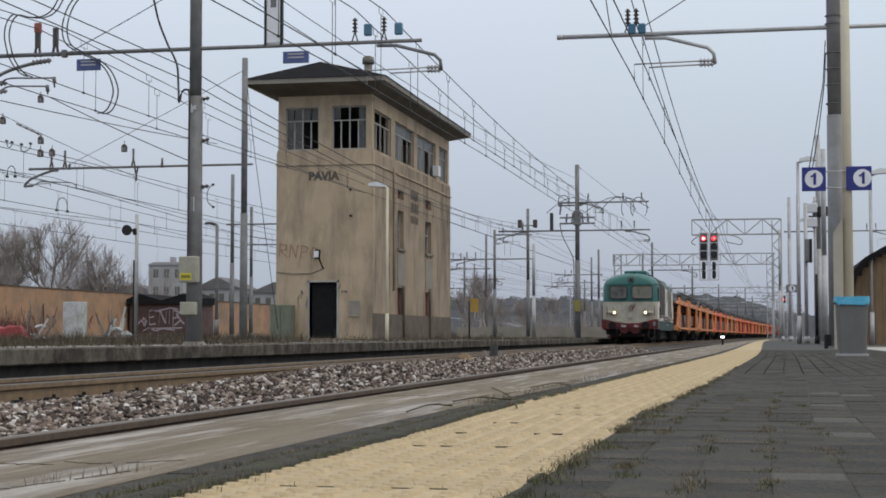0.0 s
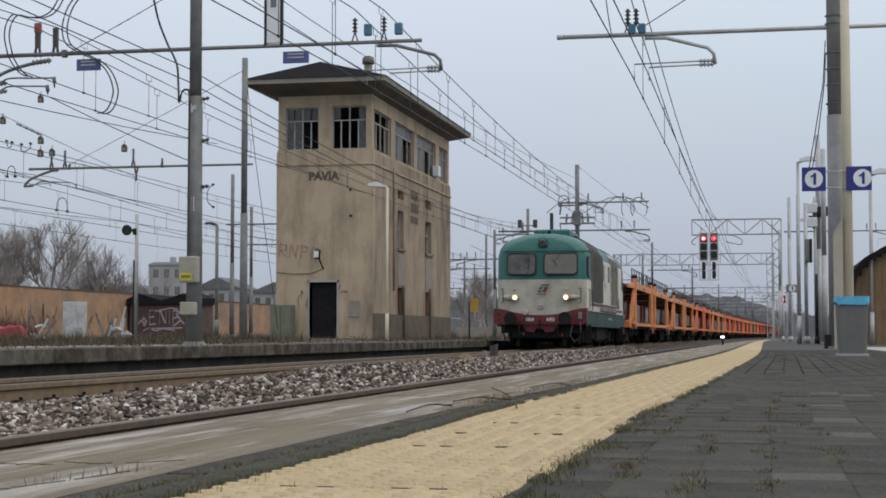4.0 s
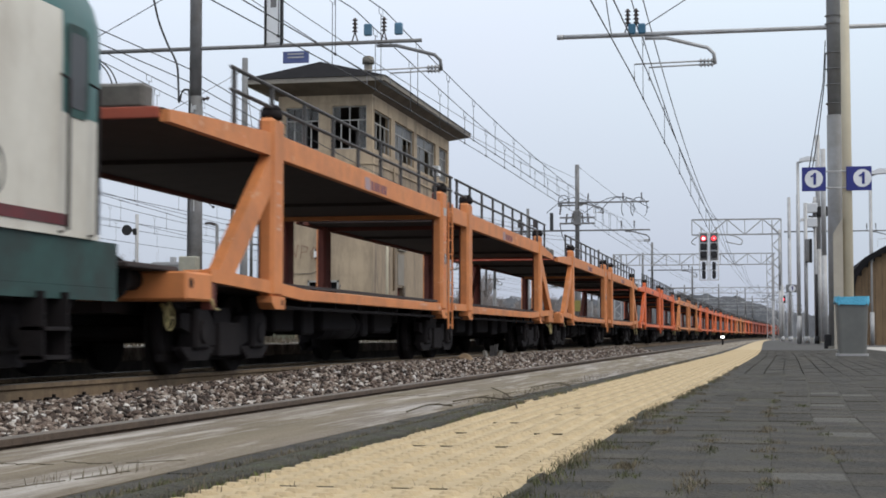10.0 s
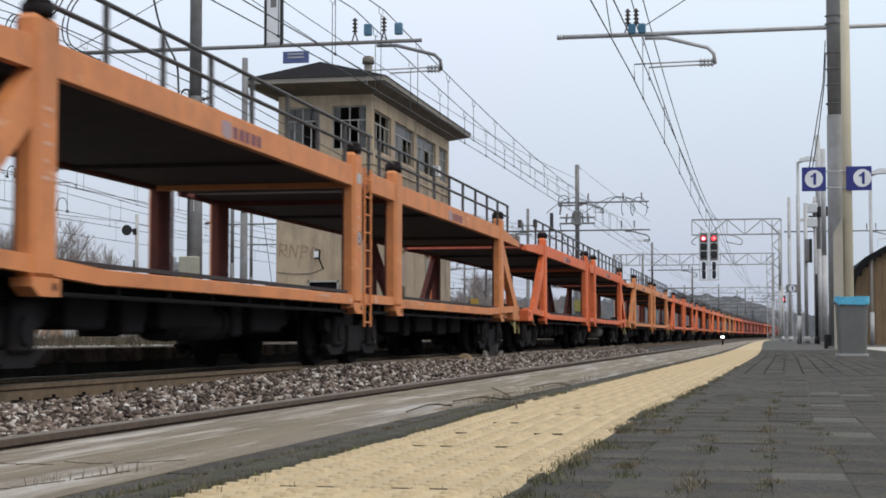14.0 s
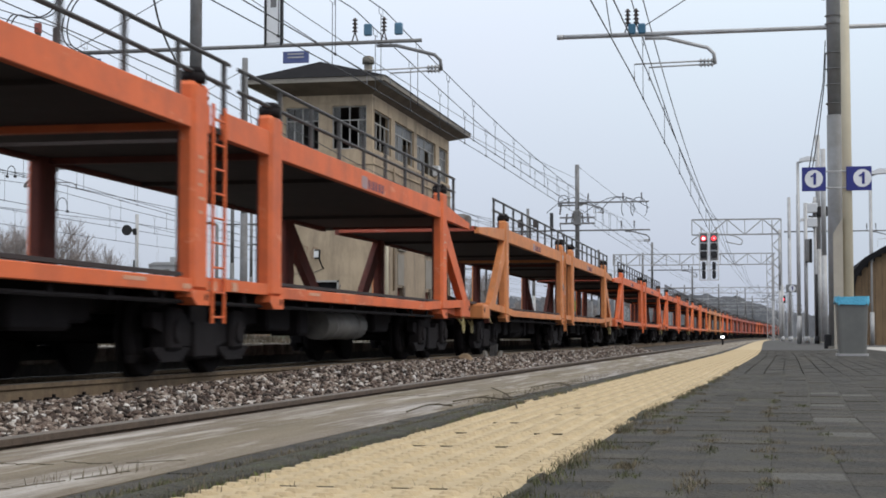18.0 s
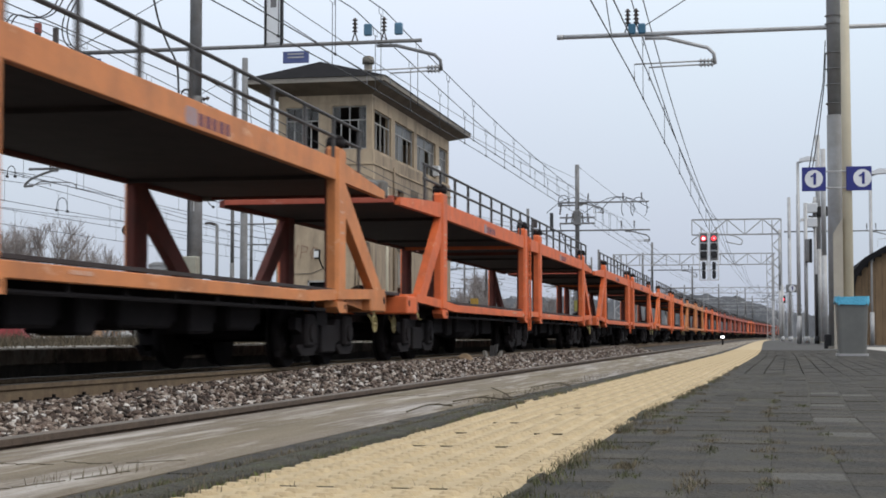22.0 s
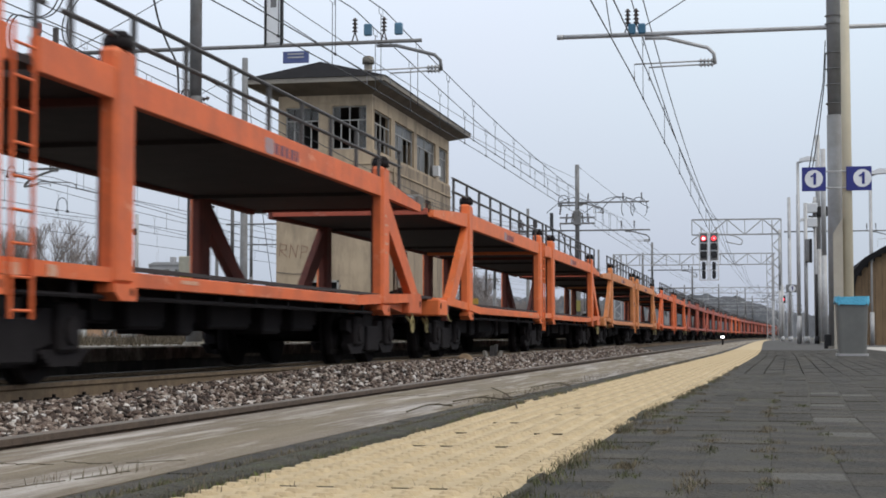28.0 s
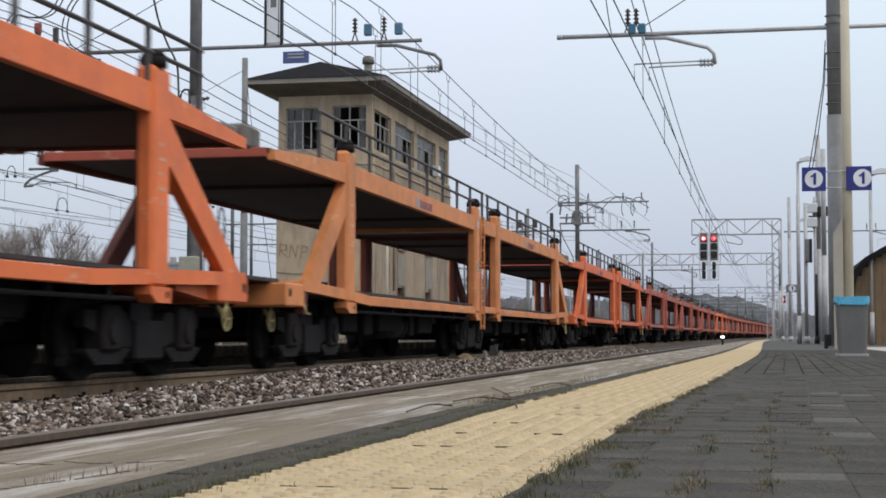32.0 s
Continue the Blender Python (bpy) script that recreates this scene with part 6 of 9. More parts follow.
prism(b, [(-0.085, 0.0), (0.085, 0.0), (0.085, 2.38), (-0.085, 2.1)], 1, -0.05, 0.05)
part("cover", b, mat("tan_sheet_metal", (0.40, 0.37, 0.31), (0.31, 0.285, 0.24), 3, 0.7), gu)


# ---- overhead line: masts, brackets, wires ----
def insulator(bm, p, d, n=4, r=0.07, step=0.075):
    """A string of ribbed discs from p along d."""
    p, d = Vector(p), Vector(d).normalized()
    tube(bm, p, p + d * step * n, r * 0.42, n=8)
    for k in range(n):
        c = p + d * (step * (k + 0.3))
        tube(bm, c, c + d * step * 0.45, r, r * 0.55, n=10)


def mast(x, y, top, z0, r0, r1, material, label, lean=0.0, square=False, split=0.45):
    m = thing("catenary_mast", label, "mast", (x, y, z0), "overhead line masts")
    b = BM()
    if square:
        bar(b, (0, 0, 0), (lean, 0, top - z0), r0 * 2, r0 * 2)
    else:
        h = top - z0
        tube(b, (0, 0, 0), (lean * split, 0, h * split), r0, r0 * 0.5 + r1 * 0.5, n=16)
        tube(b, (lean * split, 0, h * split - 0.02), (lean, 0, h), (r0 + r1) / 2 * 0.88, r1, n=16)
    part("shaft", b, material, m)
    b = BM()
    tube(b, (0, 0, -0.25), (0, 0, 0.06), r0 * 1.5, r0 * 1.3, n=16)
    part("footing", b, M_CONC, m)
    return m


def bracket(m, z, x0, x1, regs, r=0.045, detail=True, material=None):
    """A level arm from x0 to x1 in the mast's space, with messenger insulators and registration arms.
    regs: (post x, side, wire heights) for each track."""
    b = BM()
    tube(b, (x0, 0, z), (x1, 0, z), r, r * 0.85, n=10)
    for xc, g in ((x0, 1.1), (0.0, 1.6)):
        tube(b, (xc - 0.06, 0, z), (xc + 0.06, 0, z), r * g, n=10)
    arm = part("arm", b, material or M_STEELD, m, "level steel tube arm")
    for mx, rx, side, ws, zc in regs:
        for k, px in enumerate(mx):
            s = BM()
            for dx in (-0.06, 0.06):
                tube(s, (px + dx, 0, z + 0.02), (px, 0, z + 0.22), 0.014, n=6)
            insulator(s, (px, 0, z + 0.2), (0, 0, 1), 4, 0.06)
            part("insulator", s, M_INSUL, arm, "brown ribbed insulator")
        s = BM()
        e = rx + side * 0.15
        path_tube(s, [(rx - side * 1.3, 0, z - 0.075), (rx - side * 0.9, 0, z - 0.085), (rx - side * 0.12, 0, z - 0.30), (rx, 0, z - 0.42), (rx + side * 0.02, 0, z - 0.62)], 0.035, 8)
        part("drop_bracket", s, material or M_STEELD, arm)
        for k, wx in enumerate(ws):
            s = BM()
            zz = z - 0.55 - 0.07 * k
            insulator(s, (rx, 0, zz), (-side, 0, 0), 4, 0.055, 0.07)
            path_tube(s, [(rx - side * 0.28, 0, zz), (wx, 0, zz - 0.02), (wx, 0, zc)], 0.016, 6)
            part("registration_arm", s, M_STEEL, arm)
    return arm


GREYM = "grey weathered steel overhead line mast"
# mast on the island platform
mA = mast(-11.33, 30.5, 9.4, 0.02, 0.165, 0.118, M_STEELD, GREYM + " with cabinets", lean=-0.02, split=0.54)
bracket(mA, 6.05, -4.6, 4.72, [((3.35, 3.95), 5.1, 1, (3.6, 4.08), 5.2)])
b = BM()
path_tube(b, smooth([(-3.25, 0, 5.92), (-3.65, 0, 5.86), (-4.03, 0, 5.77), (-4.35, 0, 5.65), (-4.55, 0, 5.5), (-4.6, 0, 5.2)]), 0.038, 8)
insulator(b, (-3.62, 0, 5.88), (1, 0, 0.1), 5, 0.065, 0.085)
part("drop_bracket", b, M_STEELD, mA, "bent steel drop bracket")
for zz, xe, dz in ((5.50, -3.13, 0.19), (5.33, -3.28, 0.16)):
    b = BM()
    path_tube(b, smooth([(-4.58, 0, zz - 0.12), (-4.34, 0, zz - 0.02), (-4.13, 0, zz + 0.07), (-3.6, 0, zz + 0.06), (xe - 0.03, 0, zz + 0.05)]) + [(xe, 0, zz + 0.04), (xe + 0.02, 0, zz + 0.04 - dz)], 0.019, 6)
    tube(b, (xe, 0, zz + 0.07), (xe + 0.02, 0, zz - 0.06), 0.04, n=7)
    insulator(b, (-4.5, 0, zz - 0.06), (1, 0, 0.12), 4, 0.055, 0.08)
    part("registration_arm", b, M_STEELD, mA)
for x, h in ((-3.5, 0.42), (-3.1, 0.4)):
    b = BM()
    for dx in (-0.07, 0.07):
        tube(b, (x + dx, 0, 6.0), (x + dx * 0.3, 0, 6.28), 0.028, n=6)
    box(b, x - 0.05, x + 0.05, -0.05, 0.05, 6.2, 6.2 + h, bev=0.01)
    part("insulator", b, M_INSUL, mA, "dark insulator on a forked foot")
b = BM()
box(b, -2.96, -2.84, -0.06, 0.06, 5.97, 6.13, bev=0.02)
part("clamp", b, M_STEELD, mA)
for a_, z_, w_, h_ in ((-100, 4.72, 0.07, 0.13), (-75, 4.78, 0.05, 0.09), (-112, 4.84, 0.05, 0.06), (-85, 2.7, 0.07, 0.3)):
    b = BM()
    c_, d_ = math.cos(math.radians(a_)), math.sin(math.radians(a_))
    bar(b, (-0.01 + 0.143 * c_, 0.143 * d_, z_), (-0.01 + 0.143 * c_, 0.143 * d_, z_ + h_), w_, 0.012)
    part("paper_scrap", b, M_OFFWHITE, mA, "torn pale paper on the shaft")
b = BM()
box(b, -0.22, 0.16, -0.34, -0.12, 1.25, 1.78, bev=0.02)
cb = part("cabinet", b, M_CABBOX, mA, "pale grey switch cabinet")
b = BM()
box(b, -0.18, 0.06, -0.347, -0.341, 1.3, 1.44)
part("warning_plate", b, mat("yellow_plate", (0.62, 0.55, 0.05), None, 4, 0.6), cb, "yellow warning plate with black bars")
b = BM()
for i in range(6):
    box(b, -0.15 + i * 0.033, -0.132 + i * 0.033, -0.351, -0.3475, 1.34, 1.40)
part("bars", b, M_BLACK, cb)
b = BM()
box(b, -0.20, 0.12, -0.30, -0.14, 0.60, 0.86, bev=0.015)
part("cabinet", b, M_CABBOX, mA, "small pale cabinet")
b = BM()
for z in (3.2, 4.15, 5.0):
    insulator(b, (0.14, 0, z), (1, 0, 0.2), 2, 0.05)
part("insulator", b, M_INSUL, mA)
for x, w in ((-2.62, 0.53), (1.85, 0.54)):
    b = BM()
    box(b, x, x + w, -0.02, 0.02, 5.68, 5.92, bev=0.006)
    s = part("line_plate", b, M_BLUEF, mA, "small blue plate with pale bars")
    b = BM()
    for zz in (5.78, 5.85):
        box(b, x + 0.1, x + w - 0.1, -0.027, -0.0215, zz, zz + 0.03)
    part("bars", b, M_STEEL, s)
# board standing on the arm
bd = thing("trackside_board", "pale rectangular board on the line arm, seen aslant", "sign", (-9.68, 30.5, 6.1))
b = BM()
box(b, -0.15, 0.15, -0.03, 0.03, 0.02, 1.3, bev=0.01)
bo = part("board", b, M_WHITE, bd)
b = BM()
box(b, -0.06, 0.06, -0.036, -0.031, 0.75, 1.12)
part("bars", b, M_STEELD, bo)
b = BM()
box(b, -0.19, -0.15, -0.05, 0.05, -0.03, 1.32)
box(b, 0.15, 0.19, -0.05, 0.05, -0.03, 1.32)
part("frame", b, M_BLACK, bo)
for x in (3.62, 4.25):
    b = BM()
    box(b, x - 0.08, x + 0.08, -0.05, 0.05, 6.18, 6.42, bev=0.02)
    part("tag", b, mat("light_blue_tag", (0.09, 0.20, 0.30), None, 5, 0.5), mA, "light blue tag")
b = BM()
box(b, -3.57, -3.43, -0.055, 0.055, 6.5, 6.72, bev=0.02)
part("tag", b, mat("dull_red_tag", (0.32, 0.09, 0.07), None, 5, 0.6), mA, "dull red tag")

# mast on the near platform
mB = mast(1.33, 30.1, 9.6, -0.05, 0.155, 0.13, M_STEELM, "grey galvanised round overhead line mast")
bracket(mB, 5.995, -5.12, 3.2, [((-3.82, -3.66), -2.2, 1, (-3.7, -3.42), 5.1)], material=M_STEEL)
for z in (4.55, 4.9, 5.2, 5.5, 6.05, 6.2):
    b = BM()
    tube(b, (0, 0, z), (0, 0, z + 0.014), 0.158, n=16)
    part("strap", b, M_STEELD, mB)
b = BM()
box(b, -0.24, -0.1, -0.1, 0.1, 0.0, 0.28, bev=0.02)
part("base_plate", b, M_BLACK, mB, "black base sleeve")
for x in (-3.74, -3.55):
    b = BM()
    box(b, x - 0.07, x + 0.07, -0.07, 0.07, 6.0, 6.2, bev=0.02)
    part("tag", b, mat("blue_tag", (0.05, 0.16, 0.26), None, 5, 0.5), mB, "blue tag")
b = BM()
path_tube(b, [(-0.15, 0, 5.75), (-0.2, 0, 4.95), (-0.36, 0, 4.0), (-0.52, 0, 3.1)], 0.010, 5)
path_tube(b, [(-0.15, 0, 5.5), (-0.17, 0, 5.0), (-0.30, 0, 4.0), (-0.46, 0, 3.1)], 0.010, 5)
part("guy_cable", b, M_CABLE, mB)

# further masts: x, y, top, radius, arms (z, from, to, tracks)
mC = mast(-17.2, 51, 9.63, 0.0, 0.14, 0.1, M_STEELD, GREYM)
bracket(mC, 6.0, -7.8, 0.3, [])
b = BM()
path_tube(b, smooth([(-6.85, 0, 5.95), (-7.06, 0, 5.91), (-7.68, 0, 5.7), (-7.95, 0, 5.52), (-8.03, 0, 5.38)]), 0.045, 8)
insulator(b, (-7.1, 0, 5.92), (1, 0, 0.05), 4, 0.06, 0.085)
part("drop_bracket", b, M_STEELD, mC, "bent steel drop bracket")
b = BM()
path_tube(b, smooth([(-8.01, 0, 5.40), (-7.67, 0, 5.44), (-7.42, 0, 5.55), (-7.04, 0, 5.54), (-6.3, 0, 5.50)]) + [(-6.2, 0, 5.47), (-6.1, 0, 5.40), (-6.07, 0, 5.26)], 0.022, 6)
path_tube(b, smooth([(-7.9, 0, 5.42), (-7.5, 0, 5.47), (-7.1, 0, 5.48), (-7.05, 0, 5.38)]), 0.018, 6)
insulator(b, (-8.03, 0, 5.40), (1, 0, 0.06), 4, 0.06, 0.085)
part("registration_arm", b, M_STEELD, mC)
for x, up, n_ in ((-7.02, 1, 6), (-6.52, 1, 7), (-4.0, 1, 7), (-3.89, -1, 5)):
    b = BM()
    for dx in (-0.06, 0.06):
        tube(b, (x + dx, 0, 6.0), (x + dx * 0.4, 0, 6.0 + 0.2 * up), 0.03, n=6)
    insulator(b, (x, 0, 6.0 + 0.14 * up), (0, 0, up), n_, 0.06, 0.07)
    part("insulator", b, M_INSUL, mC, "dark ribbed insulator")
for x, h in ((-6.35, 0.16), (-2.95, 0.28)):
    b = BM()
    tube(b, (x, 0, 5.95), (x, 0, 6.0 + h), 0.05, 0.03, n=7)
    part("clamp", b, M_INSUL, mC)
for pts in ([(-8.72, 7.01), (-8.70, 6.85), (-8.62, 6.78), (-8.53, 6.85), (-8.52, 6.96)], [(-8.16, 6.88), (-8.18, 6.72), (-8.1, 6.62), (-7.93, 6.66), (-7.83, 6.76), (-7.82, 6.9)],
            [(-8.68, 5.76), (-8.66, 6.02), (-8.52, 6.13), (-8.4, 6.02), (-8.38, 5.75)], [(-6.81, 4.55), (-6.77, 4.86), (-6.6, 4.98), (-6.44, 4.84), (-6.41, 4.5)], [(-1.11, 5.33), (-1.25, 5.22), (-1.32, 4.98), (-1.27, 4.72), (-1.1, 4.57)]):
    b = BM()
    path_tube(b, smooth([(x, 0, z) for x, z in pts]), 0.016, 5)
    for x, z in (pts[0], pts[-1]):
        tube(b, (x, -0.05, z), (x, 0.05, z), 0.045, n=6)
    part("jumper_loop", b, M_CABLE, mC, "small cable loop at the wire")
b = BM()
path_tube(b, [(0.1, 0, 8.6), (0.45, -0.2, 6.2), (1.35, -0.4, 0.4)], 0.012, 5)
part("stay_wire", b, M_CABLE, mC, "thin stay wire")
mD = mast(-9.93, 86, 9.55, 0.02, 0.16, 0.12, M_STEELD, GREYM)
bracket(mD, 7.45, -0.9, 3.9, [((0.6, 2.5, 3.5), 1.4, 1, (0.9,), 7.2)], r=0.05)
bracket(mD, 5.92, -4.3, 3.95, [((2.4, 3.1), 3.9, 1, (2.7, 3.3), 5.1), ((-3.0, -1.4), -4.1, -1, (-3.2, -3.6), 5.15)], r=0.05)
b = BM()
for x0, x1 in ((-1.7, 1.2), (1.2, 3.2), (0.4, 3.9)):
    path_tube(b, [(x0 + (x1 - x0) * k / 8, 0.05, 6.9 + 0.75 * math.sin(math.pi * k / 8) + 0.12 * k * (x1 - x0) / 16) for k in range(9)], 0.02, 5)
box(b, -1.5, -1.32, -0.08, 0.08, 5.95, 6.9)
part("jumper", b, M_CABLE, mD, "looping jumper cables")
bracket(mD, 7.3, -1.0, 0.3, [], r=0.05)
for x, z in ((-0.95, 7.25), (-0.62, 6.7), (-0.3, 6.75), (0.32, 6.75), (0.62, 6.7)):
    b = BM()
    insulator(b, (x, 0, z - 0.45), (0.1 if x < 0 else -0.1, 0, 1), 5, 0.075, 0.12)
    part("insulator", b, M_INSUL, mD, "brown ribbed insulator")
b = BM()
for z in (6.3, 6.62):
    bar(b, (-0.95, -0.1, z), (0.95, -0.1, z), 0.07, 0.09)
box(b, -0.2, 0.2, -0.2, 0.2, 6.2, 7.0, bev=0.03)
part("switch_frame", b, M_STEELD, mD, "dark switch frame on the mast")
for cx, cz, rx_, rz_ in ((-0.75, 7.55, 0.3, 0.32), (3.35, 7.1, 0.45, 0.6), (2.75, 7.1, 0.35, 0.55)):
    b = BM()
    path_tube(b, [(cx + rx_ * math.cos(math.pi * (1.25 - k / 8)), 0.05, cz + rz_ * math.sin(math.pi * (1.25 - k / 8))) for k in range(13)], 0.022, 5)
    part("jumper_loop", b, M_CABLE, mD)
b = BM()
path_tube(b, smooth([(-0.95, -0.05, 6.3), (-0.8, -0.05, 5.6), (-0.35, -0.08, 4.7), (-0.2, -0.12, 4.2), (-0.18, -0.14, 2.5), (-0.18, -0.14, 0.4)]), 0.025, 6)
part("down_cable", b, M_CABLE, mD)
b = BM()
box(b, -0.17, 0.17, -0.19, -0.12, 1.5, 2.1)
part("plate", b, mat("dull_yellow_plate", (0.30, 0.27, 0.08), None, 5, 0.7), mD, "dull yellow warning plate")
mE = mast(-15.6, 106, 8.8, 0.05, 0.14, 0.1, M_STEELD, GREYM)
bracket(mE, 7.0, -2.2, 0.3, [((-0.4, -1.7), -2.2, -1, (-1.2, -1.6), 5.6)], r=0.05)
bracket(mE, 5.35, -5.3, 0.3, [((-4.2, -3.6), -4.9, -1, (-4.0,), 4.8)], r=0.05)
for x in (-0.55, 0.5):
    b = BM()
    box(b, x - 0.14, x + 0.14, -0.12, 0.12, 7.45, 8.0, bev=0.03)
    bar(b, (0, 0, 7.6), (x, 0, 7.6), 0.06, 0.06)
    part("weight", b, M_INSUL, mE, "dark hanging weight")
mast(-14.35, 100, 6.05, 0.02, 0.13, 0.11, M_STEEL, "short pale steel post beside the tracks")
mF = mast(-29.0, 84, 9.2, 0.2, 0.14, 0.1, M_STEELD, GREYM)
bracket(mF, 6.2, -0.3, 6.0, [((4.0, 4.6), 5.4, 1, (4.4, 4.9), 5.4)], r=0.05)
mG = mast(-34.2, 103, 9.0, 0.3, 0.14, 0.1, M_STEELD, GREYM)
bracket(mG, 6.1, -0.3, 5.0, [((3.0, 3.6), 4.4, 1, (3.4, 3.9), 5.3)], r=0.05)
for x, y, top in ((2.25, 67, 8.5), (2.43, 66.0, 7.8), (1.55, 97, 8.5), (1.25, 125, 8.4), (0.9, 160, 8.2)):
    mast(x, y, top, -0.1, 0.13, 0.1, M_STEEL, "grey overhead line mast on the platform")
mH = mast(9.6, 112, 9.0, -0.1, 0.14, 0.1, M_STEELD, "grey overhead line mast beyond the platform")
bracket(mH, 7.5, -8.1, 0.3, [((-2.6, -2.0), -1.1, 1, (-1.9,), 6.4)], r=0.05)
rng = random.Random(31)
for x, y in ((-20.2, 118), (-13.2, 165), (-19.4, 172), (-36, 190), (-18.5, 225), (-33, 260), (-12.5, 230), (-7.0, 275), (-19.5, 345), (-34, 310), (-8.5, 330), (-12.2, 385), (-10.2, 141), (-10.1, 196), (-16.0, 150), (-15.8, 205), (-24.0, 135), (-22.5, 185), (-31, 160), (-9.9, 250), (-3.9 + 5.2, 235), (-28, 230), (-10.0, 305), (-16.0, 260), (-16.2, 315), (-9.8, 360), (-22, 290), (-5.0, 380), (-27, 340), (-14, 420)):
    mm = mast(x + bend(y), y, 8.6 + rng.uniform(-0.4, 0.4), 0.0, 0.14, 0.1, M_STEELD, GREYM)
    sd = rng.choice((-1, 1))
    bracket(mm, 6.0, -sd * 0.3, sd * 4.2, [((sd * 2.6, sd * 3.2), sd * 3.9, sd, (sd * 3.2, sd * 3.5), 5.3)], r=0.05)


def sag_wire(bm, pts, sag, r, n=10, sides=5):
    """A wire over the given supports, hanging by sag in each bay."""
    out = []
    for a, c in zip(pts, pts[1:]):
        for k in range(n):
            t = k / n
            out.append((a[0] + (c[0] - a[0]) * t, a[1] + (c[1] - a[1]) * t, a[2] + (c[2] - a[2]) * t - 4 * sag * t * (1 - t)))
    out.append(pts[-1])
    path_tube(bm, out, r, sides)


def height(sup, sag, y):
    """The height at y of a wire hung from supports (y, z)."""
    for (ya, za), (yb, zb) in zip(sup, sup[1:]):
        if ya <= y <= yb:
            t = (y - ya) / (yb - ya)
            return za + (zb - za) * t - 4 * sag * t * (1 - t)
    return sup[-1][1]


def track_wires(label, contacts, carriers, drops=(), r=0.011):
    """The wires over one track. contacts and carriers: (x, supports, sag); drops: the places along y of the droppers of each pair."""
    w = thing("contact_line", label, "overhead wire", (contacts[0][0], 30.5, 0), "overhead lines")
    ox, oy = contacts[0][0], 30.5
    for nm, rows in (("contact_wire", contacts), ("messenger_wire", carriers)):
        for x, sup, sag in rows:
            b = BM()
            sag_wire(b, [(x + bend(y) - ox, y - oy, z) for y, z in sup], sag, r, n=14)
            part(nm, b, M_CABLE, w)
    for (xc, sc, gc), (xm, sm, gm), ys in zip(contacts, carriers, drops):
        for y in ys:
            zc, zm = height(sc, gc, y), height(sm, gm, y)
            b = BM()
            tube(b, (xc + bend(y) - ox, y - oy, zc - 0.03), (xm + bend(y) - ox, y - oy, zm - 0.12), 0.007, n=4)
            path_tube(b, [(xm + bend(y) - ox, y - oy - 0.16, zm + 0.01), (xm + bend(y) - ox, y - oy - 0.16, zm - 0.14), (xm + bend(y) - ox, y - oy + 0.16, zm - 0.14), (xm + bend(y) - ox, y - oy + 0.16, zm + 0.01)], 0.006, 4)
            tube(b, (xc + bend(y) - ox, y - oy - 0.04, zc), (xc + bend(y) - ox, y - oy + 0.04, zc), 0.024, n=6)
            part("dropper", b, M_CABLE, w)
    return w


def steps(y0, y1, d):
    return [y0 + d * i for i in range(int((y1 - y0) / d) + 1)]


TW = "twin contact wires with droppers"
track_wires(TW, [(-2.42, [(-24, 4.7), (30.1, 5.17), (85, 4.95), (140, 5.1), (200, 5.1)], 0.06), (-2.11, [(-24, 5.0), (30.1, 5.19), (85, 4.95), (140, 5.1), (200, 5.1)], 0.1)],
            [(-2.42, [(-24, 6.7), (30.1, 6.62), (85, 6.35), (140, 6.4), (200, 6.4)], 0.9), (-2.20, [(-24, 6.7), (30.1, 6.62), (85, 6.2), (140, 6.4), (200, 6.4)], 0.95)], [steps(33, 80, 7.3)])
track_wires(TW, [(-7.98, [(-24, 4.6), (10, 4.9), (30.5, 5.37), (46, 5.5), (86, 5.5), (141, 5.4), (250, 5.3)], 0.0), (-7.37, [(-24, 4.6), (10, 4.85), (30.5, 5.24), (46, 5.32), (86, 5.45), (141, 5.3), (250, 5.3)], 0.0)],
            [(-7.98, [(-24, 6.75), (30.5, 6.74), (86, 6.75), (141, 6.7), (250, 6.7)], 0.62), (-7.37, [(-24, 6.72), (30.5, 6.70), (86, 6.5), (141, 6.7), (250, 6.7)], 0.58)], [steps(25.4, 84, 3.4), steps(26.8, 84, 3.4)])
track_wires(TW, [(-14.38, [(-24, 5.3), (30.5, 5.45), (95, 5.56), (160, 5.4)], 0.02), (-14.81, [(-24, 4.95), (30.5, 5.25), (50, 5.58), (95, 5.7), (160, 5.4)], 0.0)],
            [(-14.38, [(-24, 6.5), (30.5, 6.62), (95, 6.95), (160, 6.7)], 0.75), (-14.81, [(-24, 6.5), (30.5, 6.61), (95, 6.8), (160, 6.7)], 0.78)], [steps(31.8, 92, 3.7), steps(33.4, 92, 3.7)])
track_wires(TW, [(-23.29, [(10, 5.3), (51, 5.31), (106, 5.4), (200, 5.4)], 0.02), (-22.36, [(10, 5.7), (51, 5.06), (66, 4.6), (106, 5.2)], 0.0)],
            [(-23.29, [(10, 6.4), (51, 6.3), (106, 6.5), (200, 6.5)], 0.12), (-22.36, [(10, 6.5), (51, 5.96), (106, 6.2), (200, 6.3)], 0.35)], [steps(47, 100, 4.6), steps(49, 64, 5.2)], 0.012)
track_wires(TW, [(-27.5, [(10, 5.2), (58, 5.2), (110, 5.3), (200, 5.3)], 0.0), (-29.3, [(10, 5.2), (60, 5.2), (115, 5.2), (200, 5.2)], 0.0)],
            [(-27.5, [(10, 6.5), (58, 6.45), (110, 6.5), (200, 6.5)], 0.5), (-29.3, [(10, 6.5), (60, 6.4), (115, 6.5), (200, 6.5)], 0.5)], [steps(54, 108, 5.4), steps(57, 108, 5.4)], 0.013)
